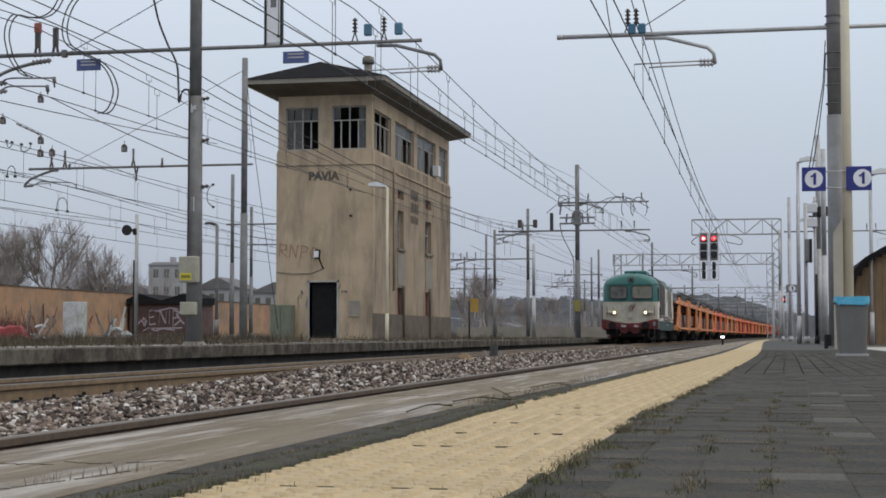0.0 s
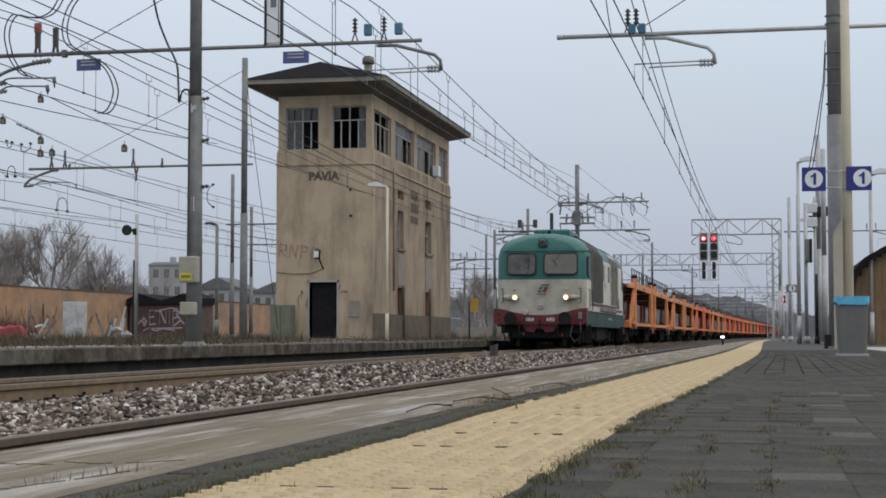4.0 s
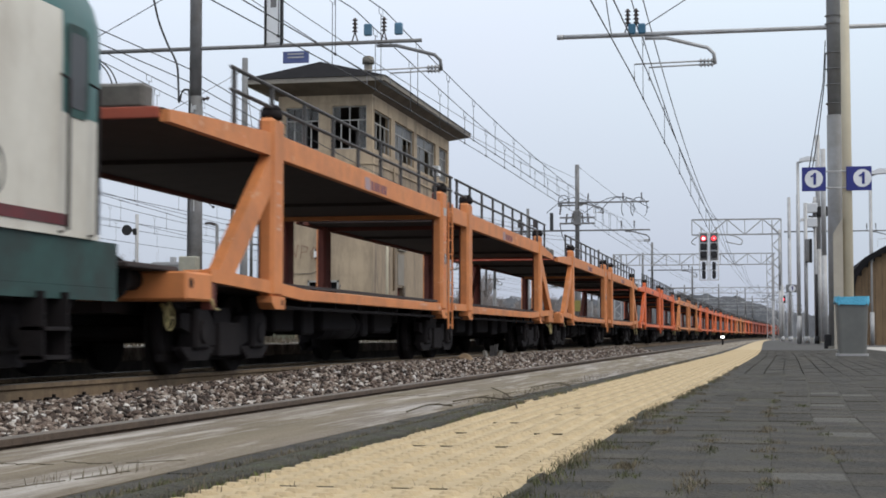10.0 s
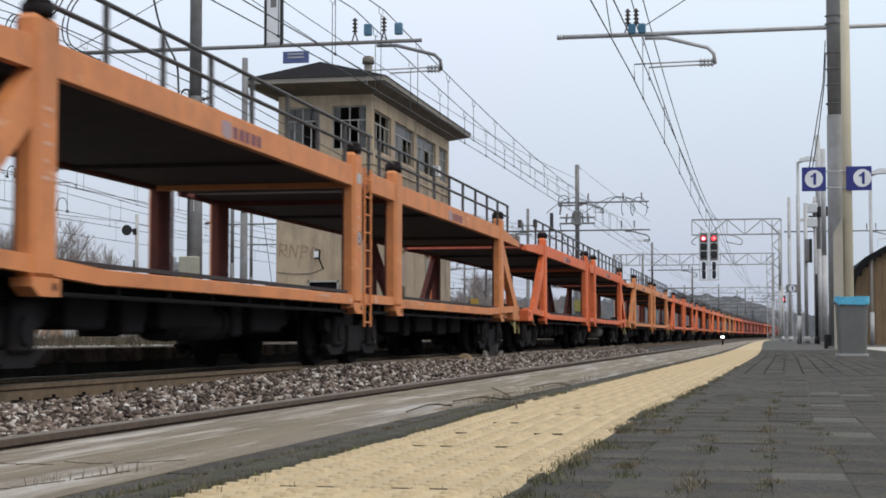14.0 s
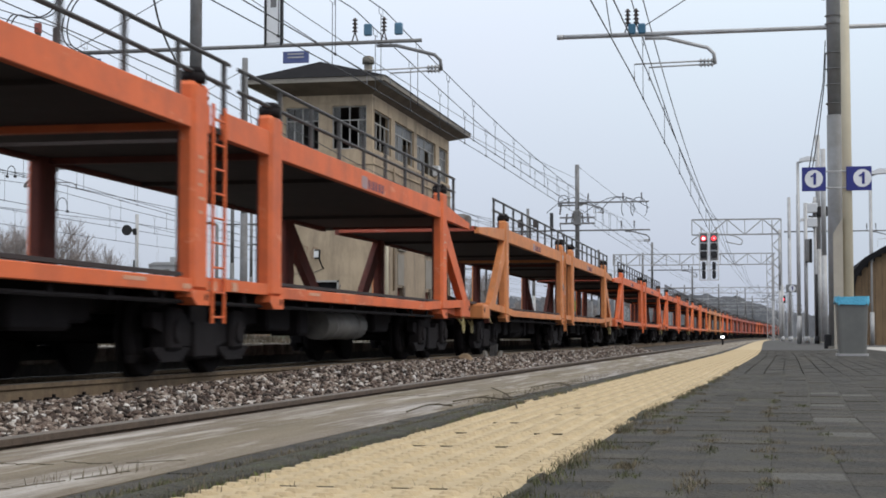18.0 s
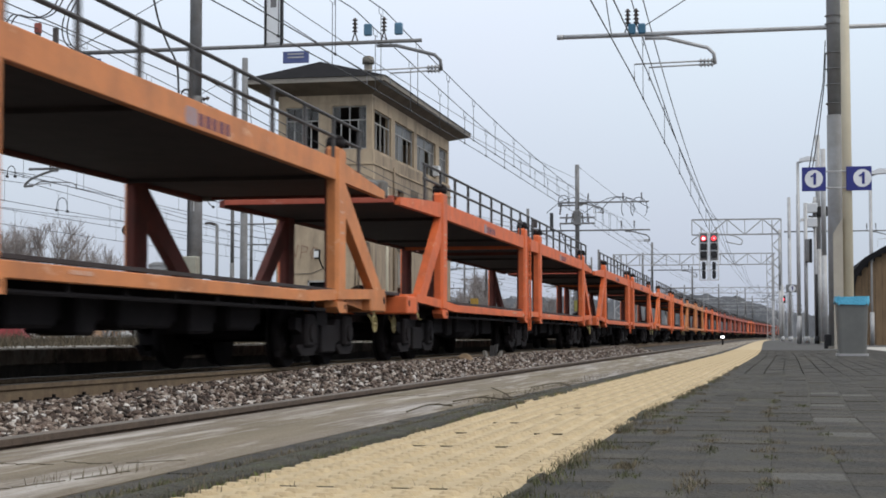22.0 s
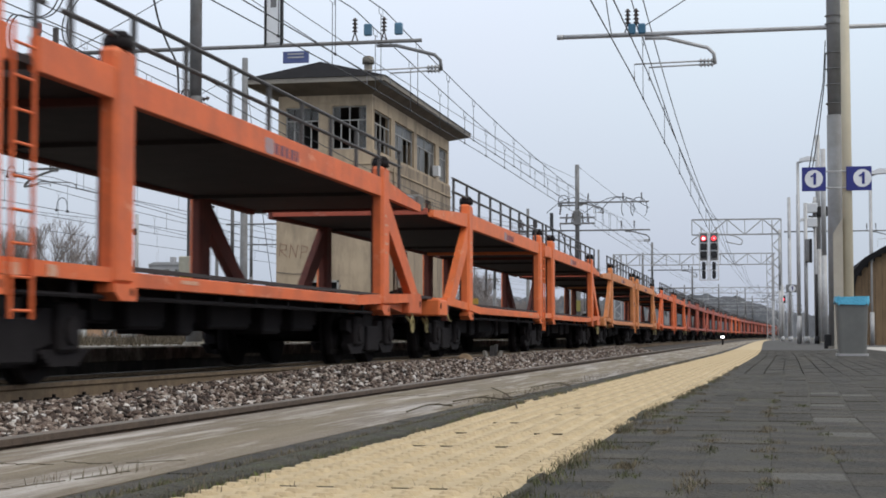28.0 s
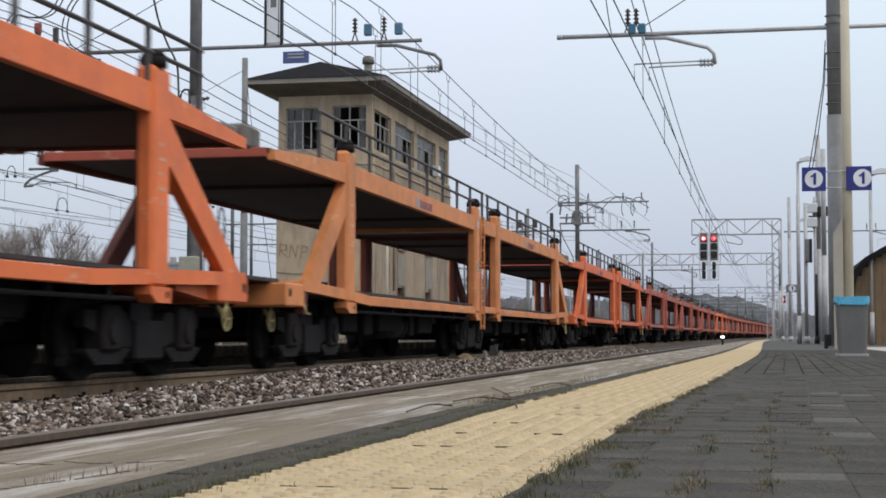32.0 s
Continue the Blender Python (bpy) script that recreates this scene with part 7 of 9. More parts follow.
track_wires(TW, [(-35.1, [(20, 5.45), (84, 5.45), (150, 5.5), (220, 5.5)], 0.0)], [(-35.1, [(20, 6.6), (84, 6.6), (150, 6.6), (220, 6.6)], 0.5)], [steps(70, 145, 6)], 0.014)
for x_, ya_, yb_ in ((-2.4, 200, 400), (-7.6, 250, 420), (-14.6, 160, 400), (-20.5, 110, 330), (-26.5, 200, 400)):
    n_ = int((yb_ - ya_) / 50)
    track_wires(TW, [(x_, [(ya_ + (yb_ - ya_) * i / n_, 5.3) for i in range(n_ + 1)], 0.02)], [(x_, [(ya_ + (yb_ - ya_) * i / n_, 6.6) for i in range(n_ + 1)], 0.55)], [steps(ya_ + 4, yb_ - 5, 9)], 0.016)
feed = thing("feeder_wires", "thin feeder wires strung from mast to mast", "wires", (-11.33, 30.5, 0))
for x, z0, z, z1, sg_ in ((-0.15, 5.55, 5.66, 5.6, 0.9), (-0.15, 5.5, 5.39, 5.4, 0.85), (-0.1, 7.6, 7.9, 8.3, 0.4), (-0.15, 8.2, 8.4, 8.8, 0.4)):
    for nr, pts, g in (("wire", [(x - 0.1, -40, z0), (x, 0, z)], 0.06), ("wire", [(x, 0, z), (1.35, 55.5, z1)], sg_)):
        b = BM()
        sag_wire(b, pts, g, 0.011, n=14)
        part(nr, b, M_CABLE, feed)
cross = thing("span_wires", "thin span wires crossing over the tracks", "wires", (-11.33, 30.5, 0))
for p, q in (((-2.85, 0, 6.07), (-0.05, 0, 7.5)), ((-3.22, 0, 5.17), (-0.1, 0, 3.75)), ((-12.33, 20.5, 6.07), (-5.85, 20.5, 9.25)), ((-10.8, 9.5, 7.05), (-10.8, 23.0, 5.9)), ((9.15, -0.4, 6.1), (12.6, -0.4, 8.3)), ((1.4, 55.5, 9.5), (5.3, 55.5, 6.4)), ((-2.74, -3.1, 4.63), (-2.74, 9.0, 5.25)), ((8.53, -1.5, 6.42), (8.53, -0.4, 5.95))):
    b = BM()
    sag_wire(b, [p, q], 0.03, 0.010)
    part("wire", b, M_CABLE, cross)


lp = thing("jumper_loops", "looping jumper cables between line and arm", "cables", (-14.0, 30.4, 0))
for pts in ([(0.25, 7.46), (-0.1, 7.06), (-0.24, 6.62), (-0.16, 6.27), (0.12, 6.08), (0.42, 5.93), (0.64, 5.79), (0.8, 5.58), (0.9, 5.3), (0.88, 5.08), (0.79, 4.88), (0.68, 4.8), (0.56, 4.79)],
            [(-0.32, 7.25), (-0.48, 6.98), (-0.73, 6.85), (-1.07, 6.86), (-1.34, 6.92), (-1.49, 6.76), (-1.54, 6.5), (-1.5, 6.25), (-1.41, 5.98), (-1.2, 5.7), (-1.0, 5.6)]):
    for dx in (0.0, 0.11):
        b = BM()
        path_tube(b, smooth([(x + dx, 0, z - dx * 0.15) for x, z in pts]), 0.015, 6)
        part("cable", b, M_CABLE, lp)
hk = thing("drop_cable", "thick black cable hanging beside the mast", "cable", (-11.6, 30.3, 0))
b = BM()
path_tube(b, smooth([(-0.75, 0, 7.8), (-0.59, 0, 7.1), (-0.47, 0, 6.62), (-0.28, 0, 6.15), (-0.08, 0, 5.74), (-0.04, 0, 5.33), (-0.02, 0, 4.94), (0.04, 0, 5.15), (0.14, 0, 5.2), (0.2, 0, 5.06), (0.2, 0, 4.0), (0.2, 0, 1.5)]), 0.022, 7)
part("cable", b, M_CABLE, hk)
wi = thing("line_weights", "small dark insulating boxes hung from the wires", "insulators", (-21, 45, 0))
for x, z in ((-0.76, 7.49), (-2.01, 6.86), (-0.74, 6.21), (-0.74, 5.81), (-0.36, 5.82), (2.0, 5.9)):
    b = BM()
    prism(b, [(x - 0.075, z - 0.12), (x + 0.075, z - 0.12), (x + 0.075, z + 0.05), (x + 0.03, z + 0.11), (x - 0.03, z + 0.11), (x - 0.075, z + 0.05)], 1, -0.06, 0.06)
    tube(b, (x, 0, z + 0.1), (x, 0, z + 0.22), 0.012, n=5)
    bx_ = part("insulator_box", b, M_INSUL, wi)
    for dx in (-0.03, 0.03):
        b = BM()
        box(b, x + dx - 0.012, x + dx + 0.012, -0.066, -0.061, z - 0.10, z + 0.02)
        part("pale_bar", b, M_STEEL, bx_)
cu = thing("section_insulator", "ribbed section insulator in an overhead wire", "insulator", (-22.15, 44.2, 6.62))
b = BM()
for k in range(9):
    p = Vector((0, 0.2 * k, -0.017 * k))
    tube(b, p, p + Vector((0, 0.1, -0.008)), 0.03 if k % 2 else 0.022, n=8)
    if k:
        tube(b, p - Vector((0, 0.12, 0)), p + Vector((0, 0.02, 0)), 0.014, n=5)
part("rib_string", b, M_INSUL, cu)


# ---- signal gantries ----
def lattice(bm, p0, p1, h, n, w=0.45, r=0.045):
    """A boxed lattice girder along x from p0 to p1: four chords and zigzag bracing."""
    x0, x1, y, z = p0[0], p1[0], p0[1], p0[2]
    for dy in (-w / 2, w / 2):
        for dz in (0, h):
            bar(bm, (x0, y + dy, z + dz), (x1, y + dy, z + dz), r * 1.6, r * 1.6)
        for k in range(n):
            a, c = x0 + (x1 - x0) * k / n, x0 + (x1 - x0) * (k + 1) / n
            bar(bm, (a, y + dy, z if k % 2 else z + h), (c, y + dy, z + h if k % 2 else z), r, r)
            bar(bm, (a, y + dy, z), (a, y + dy, z + h), r, r)


def lattice_post(bm, x, y, z0, z1, w, n, r=0.04):
    for dx in (-w / 2, w / 2):
        for dy in (-w / 2, w / 2):
            bar(bm, (x + dx, y + dy, z0), (x + dx, y + dy, z1), r * 1.6, r * 1.6)
    for k in range(n):
        a, c = z0 + (z1 - z0) * k / n, z0 + (z1 - z0) * (k + 1) / n
        s = 1 if k % 2 else -1
        for dy in (-w / 2, w / 2):
            bar(bm, (x - s * w / 2, y + dy, a), (x + s * w / 2, y + dy, c), r, r)


def gantry(x0, x1, y, z0, h, posts, label):
    g = thing("signal_gantry", label, "gantry", (bend(y) if y > 150 else 0, y, -0.1))
    b = BM()
    lattice(b, (x0, 0, z0), (x1, 0, z0), h, max(4, int(abs(x1 - x0) / 1.1)))
    part("girder", b, M_STEEL, g, "lattice girder")
    for px in posts:
        b = BM()
        lattice_post(b, px, 0, -0.1, z0 + h, 0.6, 14)
        part("lattice_post", b, M_STEEL, g)
    return g


g1 = gantry(-4.7, 1.15, 108, 7.1, 1.02, (0.9,), "grey lattice signal gantry with a cantilever girder")
sg2 = thing("colour_light_signal", "tall black colour-light signal head, two red lights lit", "signal", (-3.57, 107.5, 3.9))
b = BM()
for x in (-0.5, 0.5):
    box(b, x - 0.04, x + 0.04, 0.1, 0.3, 2.9, 3.6)
part("hanger", b, M_STEEL, sg2)
for x in (-0.34, 0.34):
    b = BM()
    box(b, x - 0.25, x + 0.25, 0.06, 0.14, 1.3, 3.2)
    col = part("backboard", b, M_STEELD, sg2)
    for x0, x1, z0, z1 in ((-0.32, -0.24, 0.0, 3.25), (0.24, 0.32, 0.0, 3.25), (-0.24, 0.24, 0.0, 0.07), (-0.24, 0.24, 3.18, 3.25), (-0.24, 0.24, 2.5, 2.56), (-0.24, 0.24, 1.97, 2.03), (-0.24, 0.24, 1.28, 1.36), (-0.24, 0.24, 0.66, 0.72)):
        b = BM()
        box(b, x + x0, x + x1, 0.03, 0.13, z0, z1)
        part("frame_bar", b, M_WHITE, col)
    for k, z in enumerate((2.82, 2.28, 1.74, 0.98, 0.40)):
        b = BM()
        if k > 2:
            prism(b, rounded(x - 0.12, x + 0.12, z - 0.29, z + 0.27, 0.09), 1, -0.08, 0.06)
        elif x < 0 and k:
            box(b, x - 0.2, x + 0.2, -0.08, 0.06, z - 0.21, z + 0.21, bev=0.03)
        else:
            tube(b, (x, 0.06, z), (x, -0.12, z), 0.21, n=16)
        u = part("lamp_unit", b, M_BLACK, col)
        b = BM()
        tube(b, (x, -0.115, z), (x, -0.15, z), 0.17 if k == 0 else 0.11, n=16)
        part("lens", b, M_REDLIGHT if k == 0 else M_LENS, u)
        if k == 0:
            b = BM()
            tube(b, (x, -0.151, z), (x, -0.165, z), 0.10 if x < 0 else 0.05, n=12)
            part("lamp_core", b, M_REDBRIGHT, u, "bright lamp behind the red lens")
    for k in range(4):
        b = BM()
        bar(b, (x - 0.25, 0.02, 0.1 + 0.3 * k), (x + 0.25, 0.02, 0.4 + 0.3 * k), 0.03, 0.04)
        part("brace_bar", b, M_WHITE, col)
for pts in ([(-0.51, 3.13), (-1.0, 2.8), (-1.15, 2.57), (-0.89, 2.41)], [(0.77, 3.12), (1.56, 3.03), (2.15, 2.76), (2.19, 2.53), (2.0, 2.42), (1.1, 2.62)]):
    b = BM()
    path_tube(b, smooth([(x, 0.4, z) for x, z in pts]), 0.04, 6)
    part("wire_arm", b, M_STEEL, sg2, "bent steel arm beside the signal head")
gantry(-13.0, 1.0, 140, 6.5, 0.95, (0.6, -12.6), "grey lattice gantry over all tracks")
gantry(-26.0, 1.2, 200, 5.6, 0.7, (0.9, -25.4), "grey lattice gantry over all tracks")
gantry(-26.0, 1.2, 260, 5.6, 0.7, (0.9, -25.4), "grey lattice gantry over all tracks")

gantry(-26.0, 1.4, 330, 5.7, 0.8, (1.1, -25.4), "grey lattice gantry over all tracks")
gantry(-24.0, 1.6, 410, 5.8, 0.9, (1.3, -23.4), "grey lattice gantry over all tracks")

# ---- lamp posts, loudspeaker, small posts ----
def lamp_post(x, y, z0, h, arm, material, label, r=0.055, foot=1.35):
    l = thing("street_lamp", label, "lamp post", (x, y, z0), "lamp posts")
    b = BM()
    tube(b, (0, 0, 0), (0, 0, h), r, r * 0.8, n=12)
    tube(b, (0, 0, 0), (0, 0, 0.9), r * foot, n=12)
    part("shaft", b, material, l)
    b = BM()
    tube(b, (0, 0, h - 0.03), (arm, 0, h + 0.05), r * 0.6, n=8)
    hd = part("lamp_arm", b, material, l)
    b = BM()
    s = 1 if arm > 0 else -1
    prism(b, [(arm * 0.15, h + 0.0), (arm * 0.2, h + 0.09), (arm + s * 0.05, h + 0.17), (arm + s * 0.32, h + 0.13), (arm + s * 0.34, h + 0.04)], 1, -0.13, 0.13)
    part("lantern", b, M_WHITE, hd, "pale lantern head")
    return l


lamp_post(-11.98, 50, 0.02, 5.02, -0.28, M_BEIGE, "pale lamp post with a flat lantern beside the tower", 0.052, 1.15)
lamp_post(1.12, 52, -0.06, 5.85, 0.25, M_STEEL, "grey platform lamp post with a small lantern")
lamp_post(1.62, 78, -0.1, 5.8, 0.25, M_STEEL, "grey platform lamp post with a small lantern")
lp2 = lamp_post(-29.9, 84, 0.2, 6.2, -0.35, M_STEELD, "thin grey lamp post with a dark head", 0.11)
for o_ in bpy.data.objects:
    if o_.name.startswith("lantern") and o_.parent and o_.parent.parent == lp2:
        o_.data.materials[0] = M_INSUL
lamp_post(2.92, 45, -0.06, 4.7, 0.2, M_STEEL, "thin grey lamp post")
sp = thing("loudspeaker_post", "grey post with a horn loudspeaker", "post", (-26.82, 65, -0.1))
b = BM()
tube(b, (0, 0, 0), (0, 0, 5.6), 0.09, 0.075, n=10)
part("shaft", b, M_STEEL, sp)
b = BM()
tube(b, (-0.34, 0.2, 4.92), (-0.37, -0.22, 4.9), 0.08, 0.21, n=16)
tube(b, (-0.37, -0.22, 4.9), (-0.372, -0.25, 4.9), 0.235, n=16)
tube(b, (0.0, 0, 4.82), (-0.3, 0.1, 4.9), 0.035, n=8)
box(b, -0.16, 0.02, -0.1, 0.1, 4.7, 4.98, bev=0.02)
part("horn", b, M_BLACK, sp, "dark horn loudspeaker")
b = BM()
tube(b, (-0.13, 0.05, 0.2), (-0.13, 0.05, 3.6), 0.05, n=8)
part("conduit", b, M_BLACK, sp)
for x, y, z0, h, w, m_, nm in ((1.55, 60, -0.08, 5.2, 0.07, M_STEEL, "platform_post"), (1.76, 55, -0.07, 2.35, 0.05, M_BLACK, "platform_post"), (1.50, 70, -0.09, 6.4, 0.08, M_STEEL, "platform_post"), (2.1, 66.75, -0.09, 6.0, 0.06, M_STEEL, "platform_post"), (1.42, 88, -0.1, 5.6, 0.08, M_STEEL, "platform_post"), (1.05, 92, -0.1, 3.2, 0.06, M_STEEL, "platform_post")):
    p = thing(nm, "slim {} post on the platform".format("black" if m_ is M_BLACK else "grey steel"), "post", (x, y, z0), "platform posts")
    b = BM()
    tube(b, (0, 0, 0), (0, 0, h), w, n=10)
    part("shaft", b, m_, p)
    b = BM()
    tube(b, (0, 0, 0), (0, 0, 0.25), w * 1.6, n=10)
    part("foot", b, m_, p)
sc = thing("platform_speakers", "pale loudspeaker boxes on a platform mast", "loudspeaker", (2.05, 66.6, 5.2))
for dx, dz, w in ((-0.12, 0.25, 0.28), (-0.05, -0.35, 0.2), (0.35, 0.1, 0.22)):
    b = BM()
    box(b, dx - w, dx + w, -0.15, 0.15, dz - 0.2, dz + 0.2, bev=0.03)
    part("box", b, M_WHITE if dx < 0 else M_BLACK, sc)
b = BM()
tube(b, (-0.2, 0.1, -0.1), (0.4, 0.1, -0.1), 0.04, n=8)
tube(b, (0.0, 0.1, -0.6), (0.0, 0.1, 0.5), 0.04, n=8)
part("bracket", b, M_STEELD, sc)
ds = thing("platform_display", "narrow dark hanging display seen edge-on", "sign", (1.53, 59.8, 2.9))
b = BM()
box(b, -0.02, 0.14, -0.3, 0.3, 0.0, 0.85, bev=0.02)
part("panel", b, M_STEELD, ds)
b = BM()
box(b, 0.142, 0.24, -0.3, 0.3, 0.0, 0.85)
part("back", b, M_BLACK, ds)
s2 = thing("small_track_sign", "small dark board with a white disc", "sign", (1.55, 87.9, 2.55))
b = BM()
box(b, -0.35, 0.32, 0, 0.04, 0.0, 0.42)
bo = part("board", b, M_STEELD, s2)
digit_one(bo, -0.02, 0.0, 0.21, 0.5)
b = BM()
tube(b, (-0.13, 0.1, -2.62), (-0.13, 0.1, 0.5), 0.03, n=8)
box(b, -0.16, -0.1, 0.03, 0.1, 0.1, 0.3)
part("stem", b, M_STEEL, s2)
rs = thing("platform_signal", "small signal with one red light lit", "signal", (1.18, 99, -0.1))
b = BM()
tube(b, (0, 0, 0), (0, 0, 3.0), 0.06, n=10)
part("shaft", b, M_STEEL, rs)
b = BM()
box(b, -0.13, 0.13, -0.1, 0.1, 2.3, 2.75, bev=0.04)
hd = part("head", b, M_BLACK, rs)
b = BM()
tube(b, (0, -0.1, 2.52), (0, -0.14, 2.52), 0.085, n=16)
part("lens", b, M_REDLIGHT, hd, "glowing red lens")
dw = thing("dwarf_light", "low ground light with a bright white lens", "signal", (-1.16, 46, -0.06))
b = BM()
box(b, -0.08, 0.08, -0.05, 0.05, 0.16, 0.28, bev=0.02)
box(b, -0.025, 0.025, -0.03, 0.03, 0.0, 0.17)
hd = part("head", b, M_UNDER, dw)
b = BM()
prism(b, rounded(-0.05, 0.05, 0.20, 0.25, 0.022), 1, -0.062, -0.051)
part("lens", b, mat("white_lens", (1, 1, 1), None, 3, 0.3, emit=(1, 1, 1), estr=4.0), hd)
mk = thing("track_marker", "small dark double marker post in a pale tray between the tracks", "marker", (-5.1, 30.0, -0.235))
for x, lean_, h in ((-0.035, 0.02, 0.25), (0.035, 0.03, 0.28)):
    b = BM()
    prism(b, [(x - 0.033, -0.06), (x + 0.033, -0.06), (x + 0.033 + lean_, h), (x - 0.028 + lean_, h - 0.015)], 1, -0.05, 0.05)
    part("post", b, M_RAILING, mk, "dark leaning post")
b = BM()
prism(b, [(-0.18, 0.15), (-0.14, -0.07), (0.14, -0.07), (0.18, 0.15), (0.14, 0.145), (0.11, 0.04), (-0.11, 0.04), (-0.14, 0.145)], 1, -0.11, 0.11)
part("base_tray", b, M_FASCIA, mk, "pale chipped tray at the foot")


b = BM()
bmesh.ops.create_icosphere(b, subdivisions=2, radius=0.125)
for v in b.verts:
    v.co = Vector((v.co.x * 1.15, v.co.y * 0.9, v.co.z * 0.85)) * (1 + 0.35 * noise.noise(v.co * 9))
st_ = part("large_stone", b, mat("tan_stone", (0.25, 0.175, 0.105), (0.14, 0.10, 0.065), 14, 0.9, bump=0.6, bscale=30))
st_.matrix_basis = pose(-4.95, 26.4, -0.205)
tagged(st_, "tan rough stone lying on the ballast", "stone")


# ---- beyond the tracks ----
def bare_tree(name, h, seed, label, depth=5, spread=0.55, material=None, thick=0.022):
    """A leafless tree: tapered trunk and limbs, fine twigs as a second part."""
    rg = random.Random(seed)
    t = thing(name, label, "tree")
    big, fine = BM(), BM()
    def grow(p, d, ln, r, lv):
        n = 2
        q = p
        for k in range(n):
            d = (d + Vector((rg.gauss(0, 0.13), rg.gauss(0, 0.13), rg.gauss(0.03, 0.06)))).normalized()
            e = q + d * ln / n
            tube(big if lv < 2 else fine, q, e, r * (1 - 0.2 * k), r * (0.8 - 0.2 * k), n=7 if lv == 0 else (5 if lv < 2 else 3), caps=False)
            q = e
            if lv > 0 and lv < depth and rg.random() < 0.8:
                a = (d + Vector((rg.gauss(0, spread), rg.gauss(0, spread), rg.uniform(0.1, 0.5)))).normalized()
                grow(q, a, ln * rg.uniform(0.5, 0.75), r * 0.5, lv + 1)
        if lv < depth:
            for _ in range(rg.choice((2, 3, 3)) if lv else 5):
                a = (d + Vector((rg.gauss(0, spread), rg.gauss(0, spread), rg.uniform(0.0, 0.5)))).normalized()
                grow(q, a, ln * rg.uniform(0.55, 0.82), r * rg.uniform(0.5, 0.62), lv + 1)
    grow(Vector((0, 0, -0.2)), Vector((0, 0, 1)), h * 0.28, h * thick, 0)
    part("trunk", big, material or M_BARK, t)
    part("crown", fine, material or M_BARK, t, "leafless crown of thin twigs")
    return t


def bare_shrub(h, seed, n=16):
    """A clump of thin upright stems with a few side twigs."""
    rg = random.Random(seed)
    t = thing("bare_shrub", "clump of thin bare upright stems behind the wall", "shrub")
    b = BM()
    for _ in range(n):
        p = Vector((rg.gauss(0, 1.1), rg.gauss(0, 0.8), -0.2))
        tube(b, (0, 0, -0.3), p, 0.03, n=4, caps=False)
        d = Vector((rg.gauss(0, 0.16), rg.gauss(0, 0.16), 1)).normalized()
        ln, r = h * rg.uniform(0.55, 1.0), rg.uniform(0.018, 0.038)
        k = 7
        for i in range(k):
            q = p + d * ln / k
            tube(b, p, q, r * (1 - i / k * 0.85), r * (1 - (i + 1) / k * 0.85), n=4, caps=False)
            if i > 1:
                for _ in range(2):
                    a = (d + Vector((rg.gauss(0, 0.5), rg.gauss(0, 0.5), rg.uniform(0.1, 0.5)))).normalized()
                    e = q + a * rg.uniform(0.5, 1.4) * h / 7
                    tube(b, q, e, r * 0.4, r * 0.22, n=3, caps=False)
                    for _ in range(2):
                        c = (a + Vector((rg.gauss(0, 0.4), rg.gauss(0, 0.4), rg.uniform(0.1, 0.5)))).normalized()
                        tube(b, e, e + c * rg.uniform(0.3, 0.9) * h / 7, r * 0.22, r * 0.12, n=3, caps=False)
            p = q
            d = (d + Vector((rg.gauss(0, 0.09), rg.gauss(0, 0.09), 0.05))).normalized()
    part("stem_clump", b, M_BARK, t)
    return t


TL = "bare winter tree behind the orange wall"
t1 = bare_tree("bare_tree", 9.2, 1, TL, spread=0.42)
t1.matrix_basis = pose(-44.5, 93, 0)
t2 = bare_tree("bare_tree", 8.6, 2, TL, spread=0.5)
t2.matrix_basis = pose(-47.5, 92, 0)
t3 = bare_tree("bare_tree", 5.8, 5, TL, spread=0.6)
t3.matrix_basis = pose(-43.0, 98, 0)
rng = random.Random(8)
for src, x, y, s in ((t2, -42.6, 96, 0.85), (t3, -41.8, 99, 1.05), (t1, -50.0, 98, 1.0), (t3, -46, 90, 1.1), (t2, -52.5, 100, 0.9), (t3, -49, 95, 1.15), (t3, -44.2, 103, 0.9), (t1, -54.8, 104, 0.95), (t3, -40.2, 104, 0.7)):
    copy_thing(src, pose(x, y, 0, 0, 0, rng.uniform(0, 360)) @ Matrix.Scale(s, 4))
for src, x, y, s in ((t3, -24.6, 128, 0.95), (t2, -23.2, 134, 0.8), (t3, -22.2, 130, 0.8), (t2, -27.0, 150, 0.9), (t3, -21.2, 146, 0.8)):
    tagged(copy_thing(src, pose(x, y, 0, 0, 0, rng.uniform(0, 360)) @ Matrix.Scale(s, 4)), "bare winter tree by the tracks behind the tower")
for k in range(26):
    x, y = -14 - 60 * rng.random(), 235 + 120 * rng.random()
    if x > -0.12 * y + 10:
        continue
    tagged(copy_thing(rng.choice((t1, t2, t3)), pose(x, y, 0, 0, 0, rng.uniform(0, 360)) @ Matrix.Scale(rng.uniform(0.9, 1.4), 4)), "bare winter tree in the distance")

s1 = bare_shrub(7.4, 51)
s1.matrix_basis = pose(-45.5, 96, 0)
s2 = bare_shrub(6.0, 52, 20)
s2.matrix_basis = pose(-43.5, 95, 0)
for k in range(13):
    f = k / 12
    src = s1 if k % 2 else s2
    copy_thing(src, pose(-54 + 13.5 * f + rng.uniform(-0.6, 0.6), 96 + 5 * rng.random() + 4 * f, 0, 0, 0, rng.uniform(0, 360)) @ Matrix.Scale(1.05 - 0.38 * f + rng.uniform(-0.08, 0.08), 4))

